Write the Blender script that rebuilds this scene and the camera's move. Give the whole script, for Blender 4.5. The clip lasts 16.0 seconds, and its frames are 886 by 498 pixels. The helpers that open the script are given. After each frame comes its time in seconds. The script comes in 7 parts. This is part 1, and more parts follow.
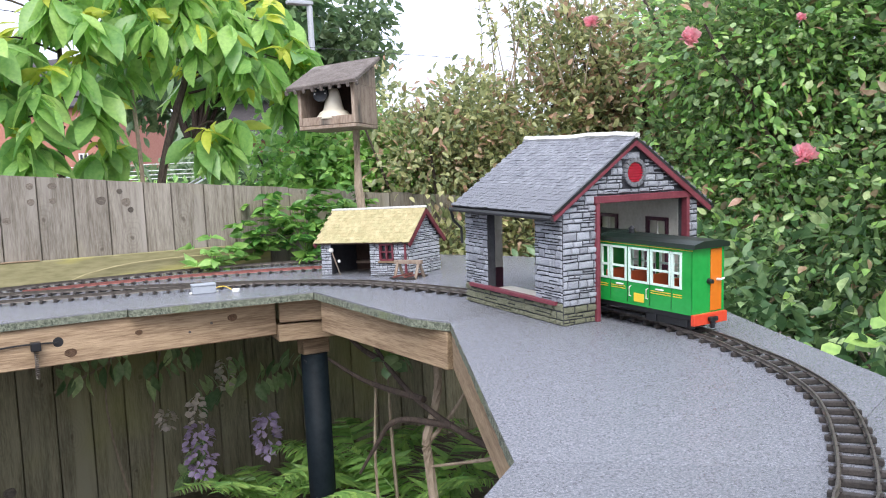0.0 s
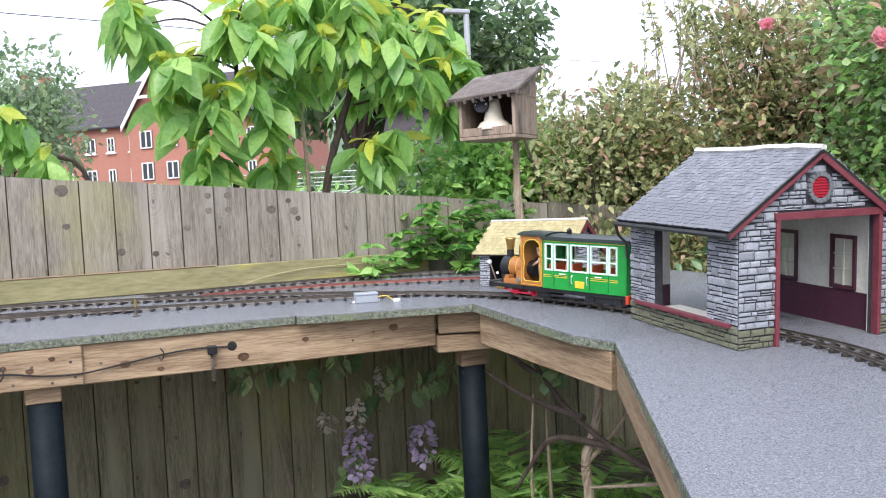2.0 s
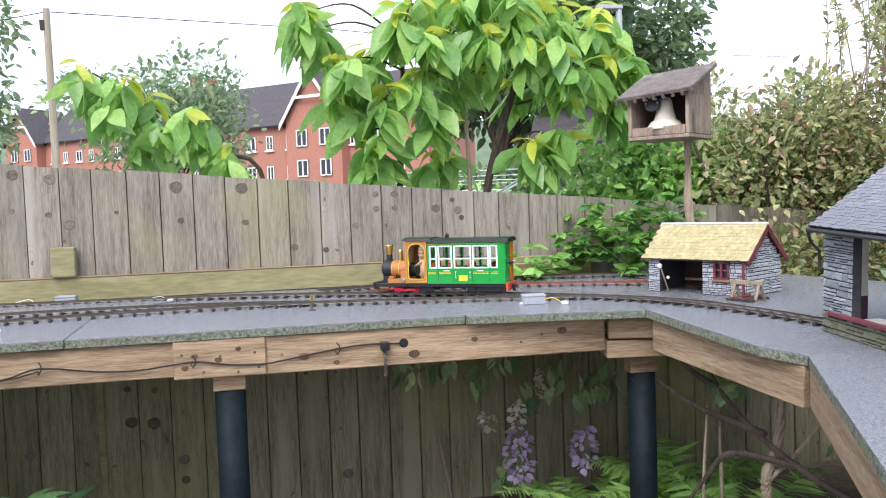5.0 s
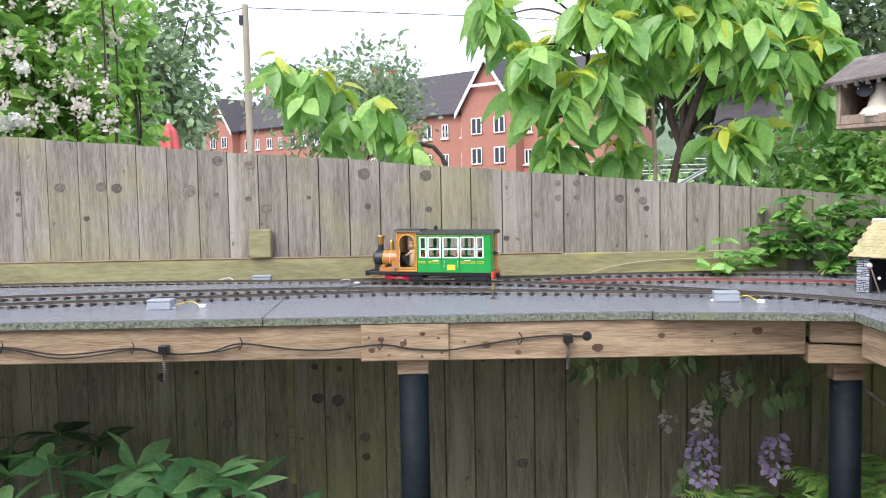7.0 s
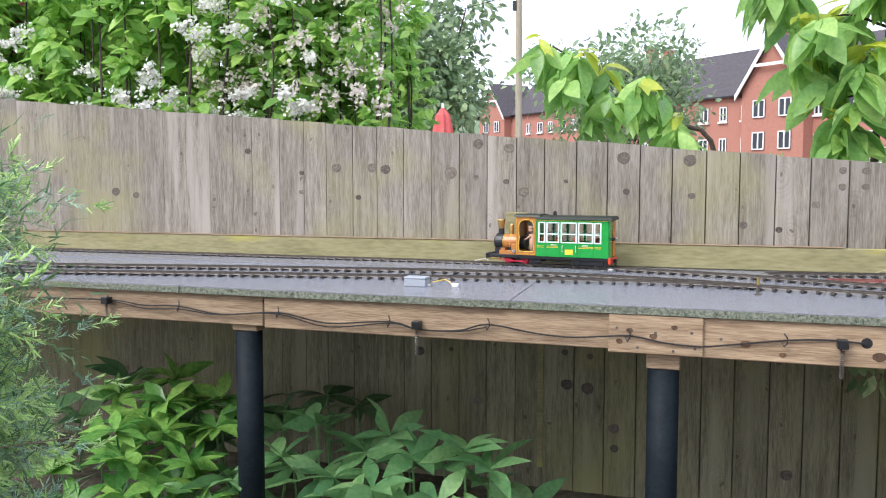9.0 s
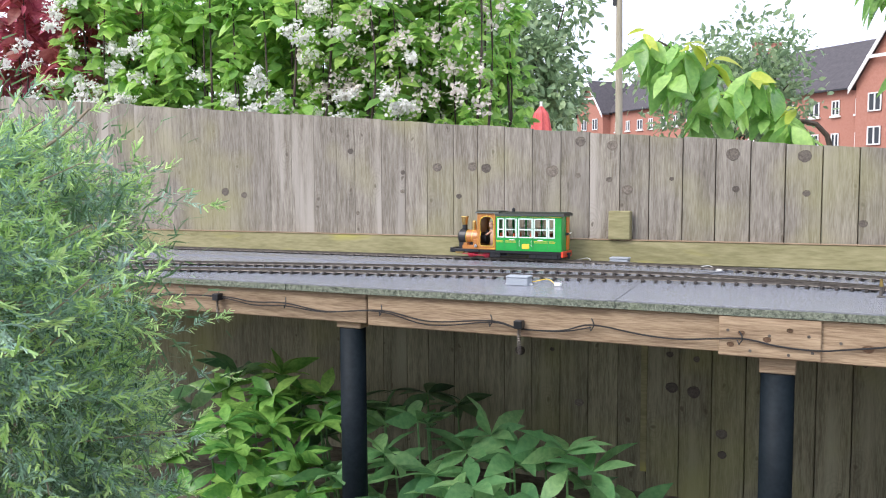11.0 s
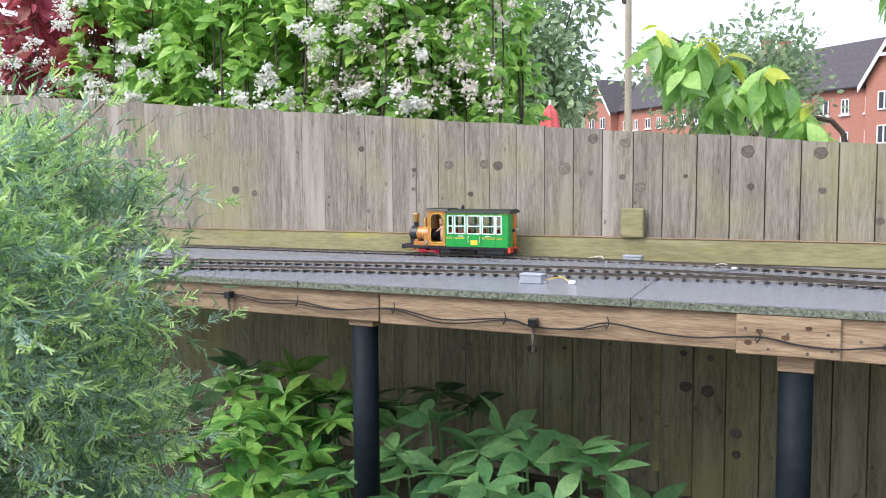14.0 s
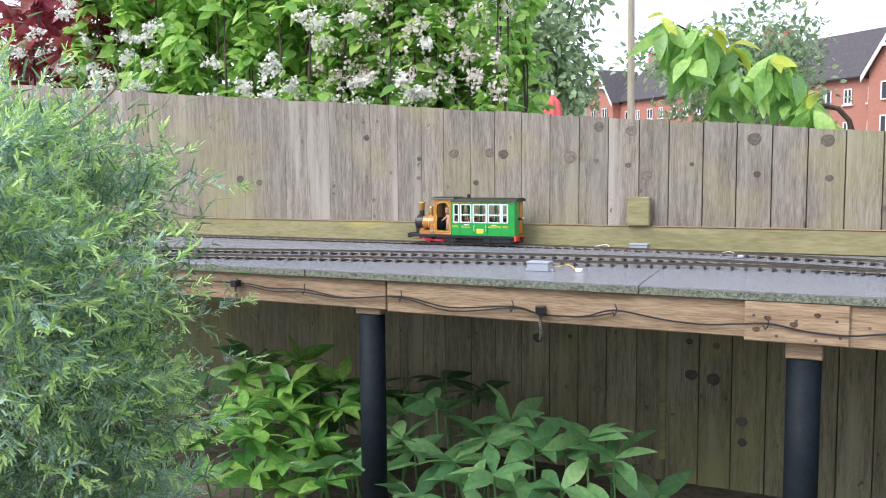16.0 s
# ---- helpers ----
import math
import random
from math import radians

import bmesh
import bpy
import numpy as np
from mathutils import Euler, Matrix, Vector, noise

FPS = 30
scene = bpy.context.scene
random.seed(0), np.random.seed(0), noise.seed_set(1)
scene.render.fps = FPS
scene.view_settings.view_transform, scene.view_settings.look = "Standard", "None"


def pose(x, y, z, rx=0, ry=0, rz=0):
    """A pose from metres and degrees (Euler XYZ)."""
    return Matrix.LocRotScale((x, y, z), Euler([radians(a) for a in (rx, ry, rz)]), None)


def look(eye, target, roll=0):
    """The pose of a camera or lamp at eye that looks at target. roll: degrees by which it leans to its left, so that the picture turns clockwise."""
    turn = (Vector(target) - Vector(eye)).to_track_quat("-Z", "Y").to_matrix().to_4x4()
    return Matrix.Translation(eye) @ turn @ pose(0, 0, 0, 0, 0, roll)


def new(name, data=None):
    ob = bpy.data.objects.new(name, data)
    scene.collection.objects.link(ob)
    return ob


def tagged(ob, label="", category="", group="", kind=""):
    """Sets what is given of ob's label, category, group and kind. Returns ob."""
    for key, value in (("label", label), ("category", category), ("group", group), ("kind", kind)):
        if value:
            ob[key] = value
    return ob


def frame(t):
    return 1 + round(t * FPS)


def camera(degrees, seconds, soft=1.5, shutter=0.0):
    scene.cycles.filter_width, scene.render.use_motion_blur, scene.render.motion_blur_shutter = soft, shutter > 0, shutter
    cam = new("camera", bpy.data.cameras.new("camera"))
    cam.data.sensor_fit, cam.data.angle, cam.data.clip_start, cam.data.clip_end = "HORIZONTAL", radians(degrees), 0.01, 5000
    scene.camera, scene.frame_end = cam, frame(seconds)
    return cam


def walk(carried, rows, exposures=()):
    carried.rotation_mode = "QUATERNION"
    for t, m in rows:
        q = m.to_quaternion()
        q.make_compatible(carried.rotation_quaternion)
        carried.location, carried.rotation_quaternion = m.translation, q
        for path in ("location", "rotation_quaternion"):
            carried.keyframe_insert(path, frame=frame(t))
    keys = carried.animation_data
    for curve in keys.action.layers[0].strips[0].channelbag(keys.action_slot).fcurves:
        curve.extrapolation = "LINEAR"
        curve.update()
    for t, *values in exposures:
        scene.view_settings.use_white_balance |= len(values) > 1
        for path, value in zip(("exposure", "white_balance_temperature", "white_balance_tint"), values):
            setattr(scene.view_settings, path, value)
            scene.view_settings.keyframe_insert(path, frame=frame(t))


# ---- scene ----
cam = camera(55.5, 16.0, 1.1)
PATH = [
    (0, (-1.28, -0.117, 1.376), (-0.248, 1.59, 1.229), -3.0),
    (0.5, (-1.292, -0.099, 1.391), (-0.4, 1.687, 1.262), -2.9),
    (1, (-1.28, -0.085, 1.394), (-0.488, 1.747, 1.276), -2.7),
    (1.5, (-1.28, -0.077, 1.397), (-0.537, 1.777, 1.281), -2.7),
    (2, (-1.291, -0.072, 1.4), (-0.578, 1.793, 1.284), -2.7),
    (2.5, (-1.296, -0.061, 1.399), (-0.618, 1.817, 1.279), -2.6),
    (3, (-1.311, -0.056, 1.4), (-0.678, 1.838, 1.279), -2.4),
    (5.5, (-1.385, -0.019, 1.415), (-1.09, 1.957, 1.312), -1.6),
    (6, (-1.397, -0.009, 1.416), (-1.21, 1.98, 1.312), -1.1),
    (6.5, (-1.408, 0.005, 1.414), (-1.321, 2.0, 1.299), -1.1),
    (7, (-1.414, 0.008, 1.416), (-1.427, 2.004, 1.293), -1.1),
    (7.5, (-1.421, 0.017, 1.414), (-1.545, 2.009, 1.282), -0.9),
    (8, (-1.444, 0.011, 1.415), (-1.669, 1.994, 1.279), -0.5),
    (8.5, (-1.415, 0.034, 1.41), (-1.823, 1.985, 1.25), -0.3),
    (9, (-1.374, 0.065, 1.414), (-2.002, 1.958, 1.26), 0.0),
    (9.5, (-1.376, 0.069, 1.416), (-2.084, 1.933, 1.26), 0.0),
    (10, (-1.383, 0.069, 1.412), (-2.166, 1.903, 1.256), -0.2),
    (12.5, (-1.406, 0.068, 1.412), (-2.262, 1.869, 1.257), -0.4),
    (13, (-1.408, 0.071, 1.409), (-2.264, 1.872, 1.254), -0.4),
    (13.5, (-1.417, 0.078, 1.405), (-2.273, 1.879, 1.249), -0.5),
    (14, (-1.423, 0.08, 1.405), (-2.279, 1.88, 1.248), -0.4),
    (14.5, (-1.423, 0.086, 1.4), (-2.279, 1.887, 1.243), -0.4),
    (15, (-1.429, 0.085, 1.396), (-2.284, 1.887, 1.239), -0.4),
    (15.5, (-1.429, 0.08, 1.396), (-2.284, 1.881, 1.236), -0.4),
    (16, (-1.44, 0.072, 1.394), (-2.299, 1.869, 1.216), -0.5),
]
walk(cam, [(t, look(eye, target, roll)) for t, eye, target, roll in PATH])

# ---- light: a bright, thinly overcast day ----
world = bpy.data.worlds.new("sky")
scene.world = world
world.use_nodes = True
wn = world.node_tree
sky = wn.nodes.new("ShaderNodeTexSky")
sky.sky_type, sky.sun_disc = "NISHITA", False
sky.sun_elevation, sky.sun_rotation = radians(47), radians(211)
sky.air_density, sky.dust_density, sky.ozone_density = 1.0, 6.0, 1.0
veil = wn.nodes.new("ShaderNodeMix")
veil.data_type = "RGBA"
veil.inputs[0].default_value = 0.8
veil.inputs[7].default_value = (9.7, 10.3, 12.8, 1)
wn.links.new(sky.outputs[0], veil.inputs[6])
wn.links.new(veil.outputs[2], wn.nodes["Background"].inputs[0])
wn.nodes["Background"].inputs[1].default_value = 0.125
sun = new("sun", bpy.data.lights.new("sun", "SUN"))
sun.data.energy, sun.data.angle, sun.data.color = 2.1, radians(35), (1.0, 0.975, 0.94)
sun.matrix_world = look((-3, -5, 6.25), (0, 0, 0))
scene.view_settings.exposure = 0.54


# ---- materials ----
def mat(name, a, b=None, scale=8.0, rough=0.7, bump=0.15, metal=0.0, stretch=(1, 1, 1), vary=0.0, fine=6.0, island=0.0, spec=0.5, coat=0.0, through_light=0.0, third=None):
    """Two colours mixed by noise at two scales, with relief; vary and island shift the value piece by piece."""
    m = bpy.data.materials.new(name)
    m.use_nodes = True
    nt = m.node_tree
    N, L = nt.nodes, nt.links
    p = N["Principled BSDF"]
    p.inputs["Roughness"].default_value = rough
    p.inputs["Metallic"].default_value = metal
    p.inputs["Specular IOR Level"].default_value = spec
    p.inputs["Coat Weight"].default_value = coat
    tc = N.new("ShaderNodeTexCoord")
    mp = N.new("ShaderNodeMapping")
    mp.inputs["Scale"].default_value = stretch
    L.new(tc.outputs["Object"], mp.inputs["Vector"])
    n1 = N.new("ShaderNodeTexNoise")
    n1.inputs["Scale"].default_value = scale
    n1.inputs["Detail"].default_value = 5
    n2 = N.new("ShaderNodeTexNoise")
    n2.inputs["Scale"].default_value = scale * fine
    n2.inputs["Detail"].default_value = 3
    info = N.new("ShaderNodeObjectInfo")
    off = N.new("ShaderNodeVectorMath")
    off.operation = "MULTIPLY_ADD"
    off.inputs[1].default_value = (37, 23, 51)
    comb = N.new("ShaderNodeCombineXYZ")
    for k in range(3):
        L.new(info.outputs["Random"], comb.inputs[k])
    L.new(comb.outputs[0], off.inputs[0])
    L.new(mp.outputs[0], off.inputs[2])
    for n in (n1, n2):
        L.new(off.outputs[0], n.inputs["Vector"])
    add = N.new("ShaderNodeMath")
    add.operation = "MULTIPLY_ADD"
    add.inputs[1].default_value = 0.5
    half = N.new("ShaderNodeMath")
    half.operation = "MULTIPLY"
    half.inputs[1].default_value = 0.5
    L.new(n1.outputs[0], add.inputs[0])
    L.new(n2.outputs[0], half.inputs[0])
    L.new(half.outputs[0], add.inputs[2])
    ramp = N.new("ShaderNodeValToRGB")
    ramp.color_ramp.elements[0].position, ramp.color_ramp.elements[1].position = 0.36, 0.64
    ramp.color_ramp.elements[0].color = (*a, 1)
    ramp.color_ramp.elements[1].color = (*(b or a), 1)
    L.new(add.outputs[0], ramp.inputs[0])
    col = ramp.outputs[0]
    if third:
        n3 = N.new("ShaderNodeTexNoise")
        n3.inputs["Scale"].default_value = third[1]
        n3.inputs["Detail"].default_value = 4
        L.new(off.outputs[0], n3.inputs["Vector"])
        r3 = N.new("ShaderNodeMapRange")
        r3.inputs[1].default_value, r3.inputs[2].default_value = third[2], third[2] + 0.12
        L.new(n3.outputs[0], r3.inputs[0])
        mx = N.new("ShaderNodeMix")
        mx.data_type = "RGBA"
        mx.inputs[7].default_value = (*third[0], 1)
        L.new(r3.outputs[0], mx.inputs[0])
        L.new(col, mx.inputs[6])
        col = mx.outputs[2]
    for amount, source in ((vary, "o"), (island, "i")):
        if amount:
            src = info.outputs["Random"] if source == "o" else N.new("ShaderNodeNewGeometry").outputs["Random Per Island"]
            mr = N.new("ShaderNodeMapRange")
            mr.inputs[3].default_value, mr.inputs[4].default_value = 1 - amount, 1 + amount
            L.new(src, mr.inputs[0])
            hs = N.new("ShaderNodeHueSaturation")
            L.new(mr.outputs[0], hs.inputs["Value"])
            if source == "i":
                mh = N.new("ShaderNodeMapRange")
                mh.inputs[3].default_value, mh.inputs[4].default_value = 0.5 + 0.035 * min(1, amount * 2), 0.5 - 0.035 * min(1, amount * 2)
                L.new(src, mh.inputs[0])
                L.new(mh.outputs[0], hs.inputs["Hue"])
            L.new(col, hs.inputs["Color"])
            col = hs.outputs[0]
    L.new(col, p.inputs["Base Color"])
    if bump:
        bn = N.new("ShaderNodeBump")
        bn.inputs["Strength"].default_value = bump
        bn.inputs["Distance"].default_value = 0.01
        L.new(add.outputs[0], bn.inputs["Height"])
        L.new(bn.outputs[0], p.inputs["Normal"])
    if through_light:
        tr = N.new("ShaderNodeBsdfTranslucent")
        L.new(col, tr.inputs["Color"])
        ms = N.new("ShaderNodeMixShader")
        ms.inputs[0].default_value = through_light
        L.new(p.outputs[0], ms.inputs[1])
        L.new(tr.outputs[0], ms.inputs[2])
        L.new(ms.outputs[0], N["Material Output"].inputs[0])
    return m


M = {}


def fence_wood(name, a, b, knot, algae):
    """Weathered board: long grain, round knots, a green bloom in places."""
    m = mat(name, a, b, scale=9, rough=0.85, bump=0.35, stretch=(6, 6, 0.5), vary=0.13, fine=5, third=((0.33, 0.30, 0.26), 1.6, 0.55))
    nt = m.node_tree
    N, L = nt.nodes, nt.links
    p = N["Principled BSDF"]
    col = p.inputs["Base Color"].links[0].from_socket
    tc = next(n for n in N if n.type == "TEX_COORD")
    info = next(n for n in N if n.type == "OBJECT_INFO")
    off = next(n for n in N if n.type == "VECT_MATH")
    sc = N.new("ShaderNodeVectorMath")
    sc.operation = "MULTIPLY_ADD"
    sc.inputs[1].default_value = (13, 0, 29)
    L.new(next(n for n in N if n.type == "COMBXYZ").outputs[0], sc.inputs[0])
    warp = N.new("ShaderNodeTexNoise")
    warp.inputs["Scale"].default_value = 14.0
    L.new(tc.outputs["Object"], warp.inputs["Vector"])
    wv = N.new("ShaderNodeVectorMath")
    wv.operation = "MULTIPLY_ADD"
    wv.inputs[1].default_value = (0.05, 0.05, 0.07)
    L.new(warp.outputs["Color"], wv.inputs[0])
    L.new(tc.outputs["Object"], wv.inputs[2])
    L.new(wv.outputs[0], sc.inputs[2])
    sp = N.new("ShaderNodeSeparateXYZ")
    L.new(sc.outputs[0], sp.inputs[0])
    flat = N.new("ShaderNodeCombineXYZ")
    for k, axis, q in ((0, 0, 4.6), (1, 2, 3.0)):
        mm = N.new("ShaderNodeMath")
        mm.operation = "MULTIPLY"
        mm.inputs[1].default_value = q
        L.new(sp.outputs[axis], mm.inputs[0])
        L.new(mm.outputs[0], flat.inputs[k])
    vo = N.new("ShaderNodeTexVoronoi")
    vo.voronoi_dimensions = "2D"
    vo.inputs["Scale"].default_value = 1.0
    L.new(flat.outputs[0], vo.inputs["Vector"])
    rk = N.new("ShaderNodeMapRange")
    rk.inputs[1].default_value, rk.inputs[2].default_value, rk.inputs[3].default_value, rk.inputs[4].default_value = 0.02, 0.045, 0.75, 0.0
    L.new(vo.outputs["Distance"], rk.inputs[0])
    mk = N.new("ShaderNodeMix")
    mk.data_type = "RGBA"
    mk.inputs[7].default_value = (*knot, 1)
    rings = N.new("ShaderNodeMath")
    rings.operation = "SINE"
    rs = N.new("ShaderNodeMath")
    rs.operation = "MULTIPLY"
    rs.inputs[1].default_value = 105.0
    L.new(vo.outputs["Distance"], rs.inputs[0])
    L.new(rs.outputs[0], rings.inputs[0])
    fade = N.new("ShaderNodeMapRange")
    fade.inputs[1].default_value, fade.inputs[2].default_value, fade.inputs[3].default_value, fade.inputs[4].default_value = 0.05, 0.40, 0.22, 0.0
    L.new(vo.outputs["Distance"], fade.inputs[0])
    rf = N.new("ShaderNodeMath")
    rf.operation = "MULTIPLY"
    L.new(rings.outputs[0], rf.inputs[0])
    L.new(fade.outputs[0], rf.inputs[1])
    rm = N.new("ShaderNodeMath")
    rm.operation = "MAXIMUM"
    L.new(rf.outputs[0], rm.inputs[0])
    L.new(rk.outputs[0], rm.inputs[1])
    L.new(rm.outputs[0], mk.inputs[0])
    L.new(col, mk.inputs[6])
    na = N.new("ShaderNodeTexNoise")
    na.inputs["Scale"].default_value = 2.2
    geo = N.new("ShaderNodeNewGeometry")
    L.new(geo.outputs["Position"], na.inputs["Vector"])
    ra = N.new("ShaderNodeMapRange")
    ra.inputs[1].default_value, ra.inputs[2].default_value, ra.inputs[4].default_value = 0.5, 0.72, 0.6
    L.new(na.outputs[0], ra.inputs[0])
    ma = N.new("ShaderNodeMix")
    ma.data_type = "RGBA"
    ma.inputs[7].default_value = (*algae, 1)
    L.new(ra.outputs[0], ma.inputs[0])
    L.new(mk.outputs[2], ma.inputs[6])
    # boards take a green-brown tint below deck height
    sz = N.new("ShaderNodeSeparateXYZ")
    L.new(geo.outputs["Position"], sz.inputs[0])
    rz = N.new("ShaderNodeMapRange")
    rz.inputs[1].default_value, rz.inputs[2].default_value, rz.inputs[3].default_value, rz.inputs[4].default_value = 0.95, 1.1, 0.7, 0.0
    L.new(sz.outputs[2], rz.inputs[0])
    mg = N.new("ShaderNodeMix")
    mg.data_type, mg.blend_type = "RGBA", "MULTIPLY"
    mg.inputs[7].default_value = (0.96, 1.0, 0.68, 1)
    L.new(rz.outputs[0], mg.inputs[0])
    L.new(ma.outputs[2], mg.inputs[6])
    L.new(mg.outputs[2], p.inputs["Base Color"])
    return m


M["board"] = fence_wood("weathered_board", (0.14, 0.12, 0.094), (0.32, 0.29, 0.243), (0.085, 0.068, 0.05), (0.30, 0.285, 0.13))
M["knot"] = mat("fence_knot", (0.075, 0.06, 0.048), (0.21, 0.18, 0.145), 2.6, 0.8, 0.6, vary=0.4, fine=5)
M["joist_knot"] = mat("joist_knot", (0.07, 0.035, 0.018), (0.17, 0.10, 0.055), 2.6, 0.75, 0.5, vary=0.3, fine=5)
M["plank"] = mat("algae_plank", (0.19, 0.175, 0.08), (0.31, 0.28, 0.15), 5, 0.85, 0.3, stretch=(0.6, 3, 3), third=((0.36, 0.33, 0.10), 3.0, 0.55))
M["joist"] = mat("joist_wood", (0.18, 0.118, 0.07), (0.40, 0.295, 0.19), 8, 0.8, 0.25, stretch=(0.5, 5, 6), vary=0.12, third=((0.13, 0.085, 0.05), 5.0, 0.62))
M["slate_slab"] = mat("speckled_slab", (0.10, 0.106, 0.122), (0.31, 0.32, 0.355), 230, 0.2, 0.4, vary=0.06, fine=5, third=((0.38, 0.39, 0.42), 260.0, 0.6))
M["slab_edge"] = mat("mineral_edge", (0.03, 0.04, 0.028), (0.30, 0.33, 0.25), 110, 0.9, 0.8, fine=3, third=((0.17, 0.20, 0.11), 5.0, 0.6))
M["pipe"] = mat("black_pipe", (0.004, 0.008, 0.012), (0.010, 0.016, 0.021), 12, 0.6, 0.05, spec=0.16, third=((0.10, 0.10, 0.11), 30.0, 0.72))
M["soil"] = mat("soil", (0.07, 0.055, 0.04), (0.19, 0.16, 0.12), 6, 0.95, 0.6)
M["rail"] = mat("weathered_rail", (0.07, 0.06, 0.052), (0.17, 0.15, 0.13), 40, 0.45, 0.1, metal=0.5)
M["rail_red"] = mat("rusty_red_rail", (0.20, 0.06, 0.05), (0.30, 0.12, 0.10), 40, 0.6, 0.1, metal=0.2)
M["sleeper"] = mat("dark_sleeper", (0.02, 0.018, 0.016), (0.06, 0.05, 0.045), 60, 0.75, 0.2, vary=0.2)
M["stone"] = mat("painted_stone", (0.22, 0.24, 0.275), (0.42, 0.44, 0.485), 60, 0.85, 0.4, vary=0.25, island=0.1)
M["stone_pale"] = mat("pale_painted_stone", (0.37, 0.395, 0.44), (0.56, 0.585, 0.63), 60, 0.85, 0.4, island=0.16)
M["mossy"] = mat("mossy_stone", (0.12, 0.13, 0.08), (0.26, 0.26, 0.18), 60, 0.9, 0.5, island=0.25)
M["mortar"] = mat("dark_mortar", (0.022, 0.024, 0.03), (0.05, 0.052, 0.06), 60, 0.9, 0.2)
M["slate"] = mat("grey_slate", (0.13, 0.138, 0.158), (0.24, 0.25, 0.275), 30, 0.6, 0.25, island=0.16)
M["shingle"] = mat("straw_shingle", (0.33, 0.285, 0.14), (0.50, 0.44, 0.25), 40, 0.85, 0.3, island=0.12)
M["ridge"] = mat("worn_white_paint", (0.45, 0.45, 0.44), (0.78, 0.78, 0.76), 25, 0.7, 0.3)
M["maroon"] = mat("maroon_paint", (0.13, 0.022, 0.035), (0.20, 0.045, 0.06), 25, 0.5, 0.1)
M["cream"] = mat("cream_wall", (0.55, 0.54, 0.48), (0.68, 0.67, 0.62), 20, 0.8, 0.1)
M["dado"] = mat("dark_maroon_dado", (0.05, 0.012, 0.028), (0.08, 0.02, 0.04), 20, 0.5, 0.05)
M["gutter"] = mat("black_gutter", (0.012, 0.013, 0.015), (0.03, 0.03, 0.032), 30, 0.4, 0.05)
M["green"] = mat("bright_green_paint", (0.012, 0.28, 0.047), (0.018, 0.33, 0.06), 12, 0.25, 0.0, coat=0.4)
M["orange"] = mat("ochre_orange_paint", (0.37, 0.145, 0.034), (0.44, 0.18, 0.046), 14, 0.3, 0.02, coat=0.3)
M["door_orange"] = mat("orange_door_paint", (0.60, 0.15, 0.01), (0.66, 0.18, 0.015), 14, 0.3, 0.02, coat=0.3)
M["beam_red"] = mat("vermilion_paint", (0.58, 0.05, 0.02), (0.65, 0.07, 0.03), 14, 0.35, 0.02)
M["wheel_red"] = mat("red_wheel_paint", (0.40, 0.01, 0.03), (0.5, 0.02, 0.05), 14, 0.35, 0.02)
M["black"] = mat("satin_black", (0.008, 0.009, 0.011), (0.018, 0.019, 0.022), 20, 0.35, 0.03)
M["roofgreen"] = mat("dark_green_roof", (0.006, 0.014, 0.010), (0.012, 0.022, 0.016), 12, 0.36, 0.02)
M["brass"] = mat("brass", (0.62, 0.42, 0.14), (0.72, 0.50, 0.20), 30, 0.28, 0.02, metal=1.0)
M["yellow"] = mat("yellow_lining", (0.75, 0.52, 0.04), (0.8, 0.58, 0.06), 30, 0.4, 0)
M["winframe"] = mat("pale_mint_frame", (0.62, 0.80, 0.70), (0.70, 0.86, 0.78), 30, 0.4, 0)
M["seat"] = mat("orange_red_seat", (0.52, 0.09, 0.03), (0.58, 0.12, 0.04), 30, 0.6, 0)
M["brownwall"] = mat("dark_brown_timber", (0.05, 0.025, 0.018), (0.09, 0.05, 0.035), 20, 0.6, 0.1)
M["doll"] = mat("painted_doll", (0.50, 0.30, 0.20), (0.56, 0.34, 0.24), 20, 0.5, 0)
M["silver"] = mat("bright_steel", (0.6, 0.6, 0.6), (0.7, 0.7, 0.7), 20, 0.25, 0, metal=1.0)
M["greybox"] = mat("grey_plastic", (0.30, 0.33, 0.37), (0.34, 0.37, 0.41), 20, 0.5, 0.02)
M["whiteplastic"] = mat("white_plastic", (0.72, 0.72, 0.68), (0.8, 0.8, 0.77), 20, 0.5, 0.02)
M["barn"] = mat("old_brown_timber", (0.20, 0.14, 0.10), (0.36, 0.29, 0.23), 10, 0.85, 0.4, stretch=(4, 4, 0.8), vary=0.1, third=((0.10, 0.085, 0.07), 4, 0.58))
M["barnroof"] = mat("mossy_timber_roof", (0.09, 0.075, 0.065), (0.20, 0.17, 0.155), 16, 0.9, 0.5, third=((0.26, 0.24, 0.22), 8, 0.6))
M["bell"] = mat("ivory_bell", (0.66, 0.60, 0.48), (0.75, 0.70, 0.58), 10, 0.35, 0.02)
M["bark"] = mat("dark_bark", (0.035, 0.025, 0.02), (0.10, 0.075, 0.06), 25, 0.9, 0.6, stretch=(1, 1, 0.3))
M["bark_pale"] = mat("pale_bark", (0.22, 0.17, 0.12), (0.38, 0.31, 0.23), 25, 0.9, 0.5, stretch=(1, 1, 0.3))
M["brick"] = mat("red_brick", (0.36, 0.155, 0.112), (0.43, 0.205, 0.152), 6, 0.85, 0.1, fine=10)
M["tile"] = mat("dark_roof_tile", (0.045, 0.04, 0.045), (0.085, 0.075, 0.08), 3, 0.7, 0.2, fine=8)
M["white"] = mat("white_paint", (0.74, 0.74, 0.73), (0.82, 0.82, 0.81), 6, 0.5, 0.02)
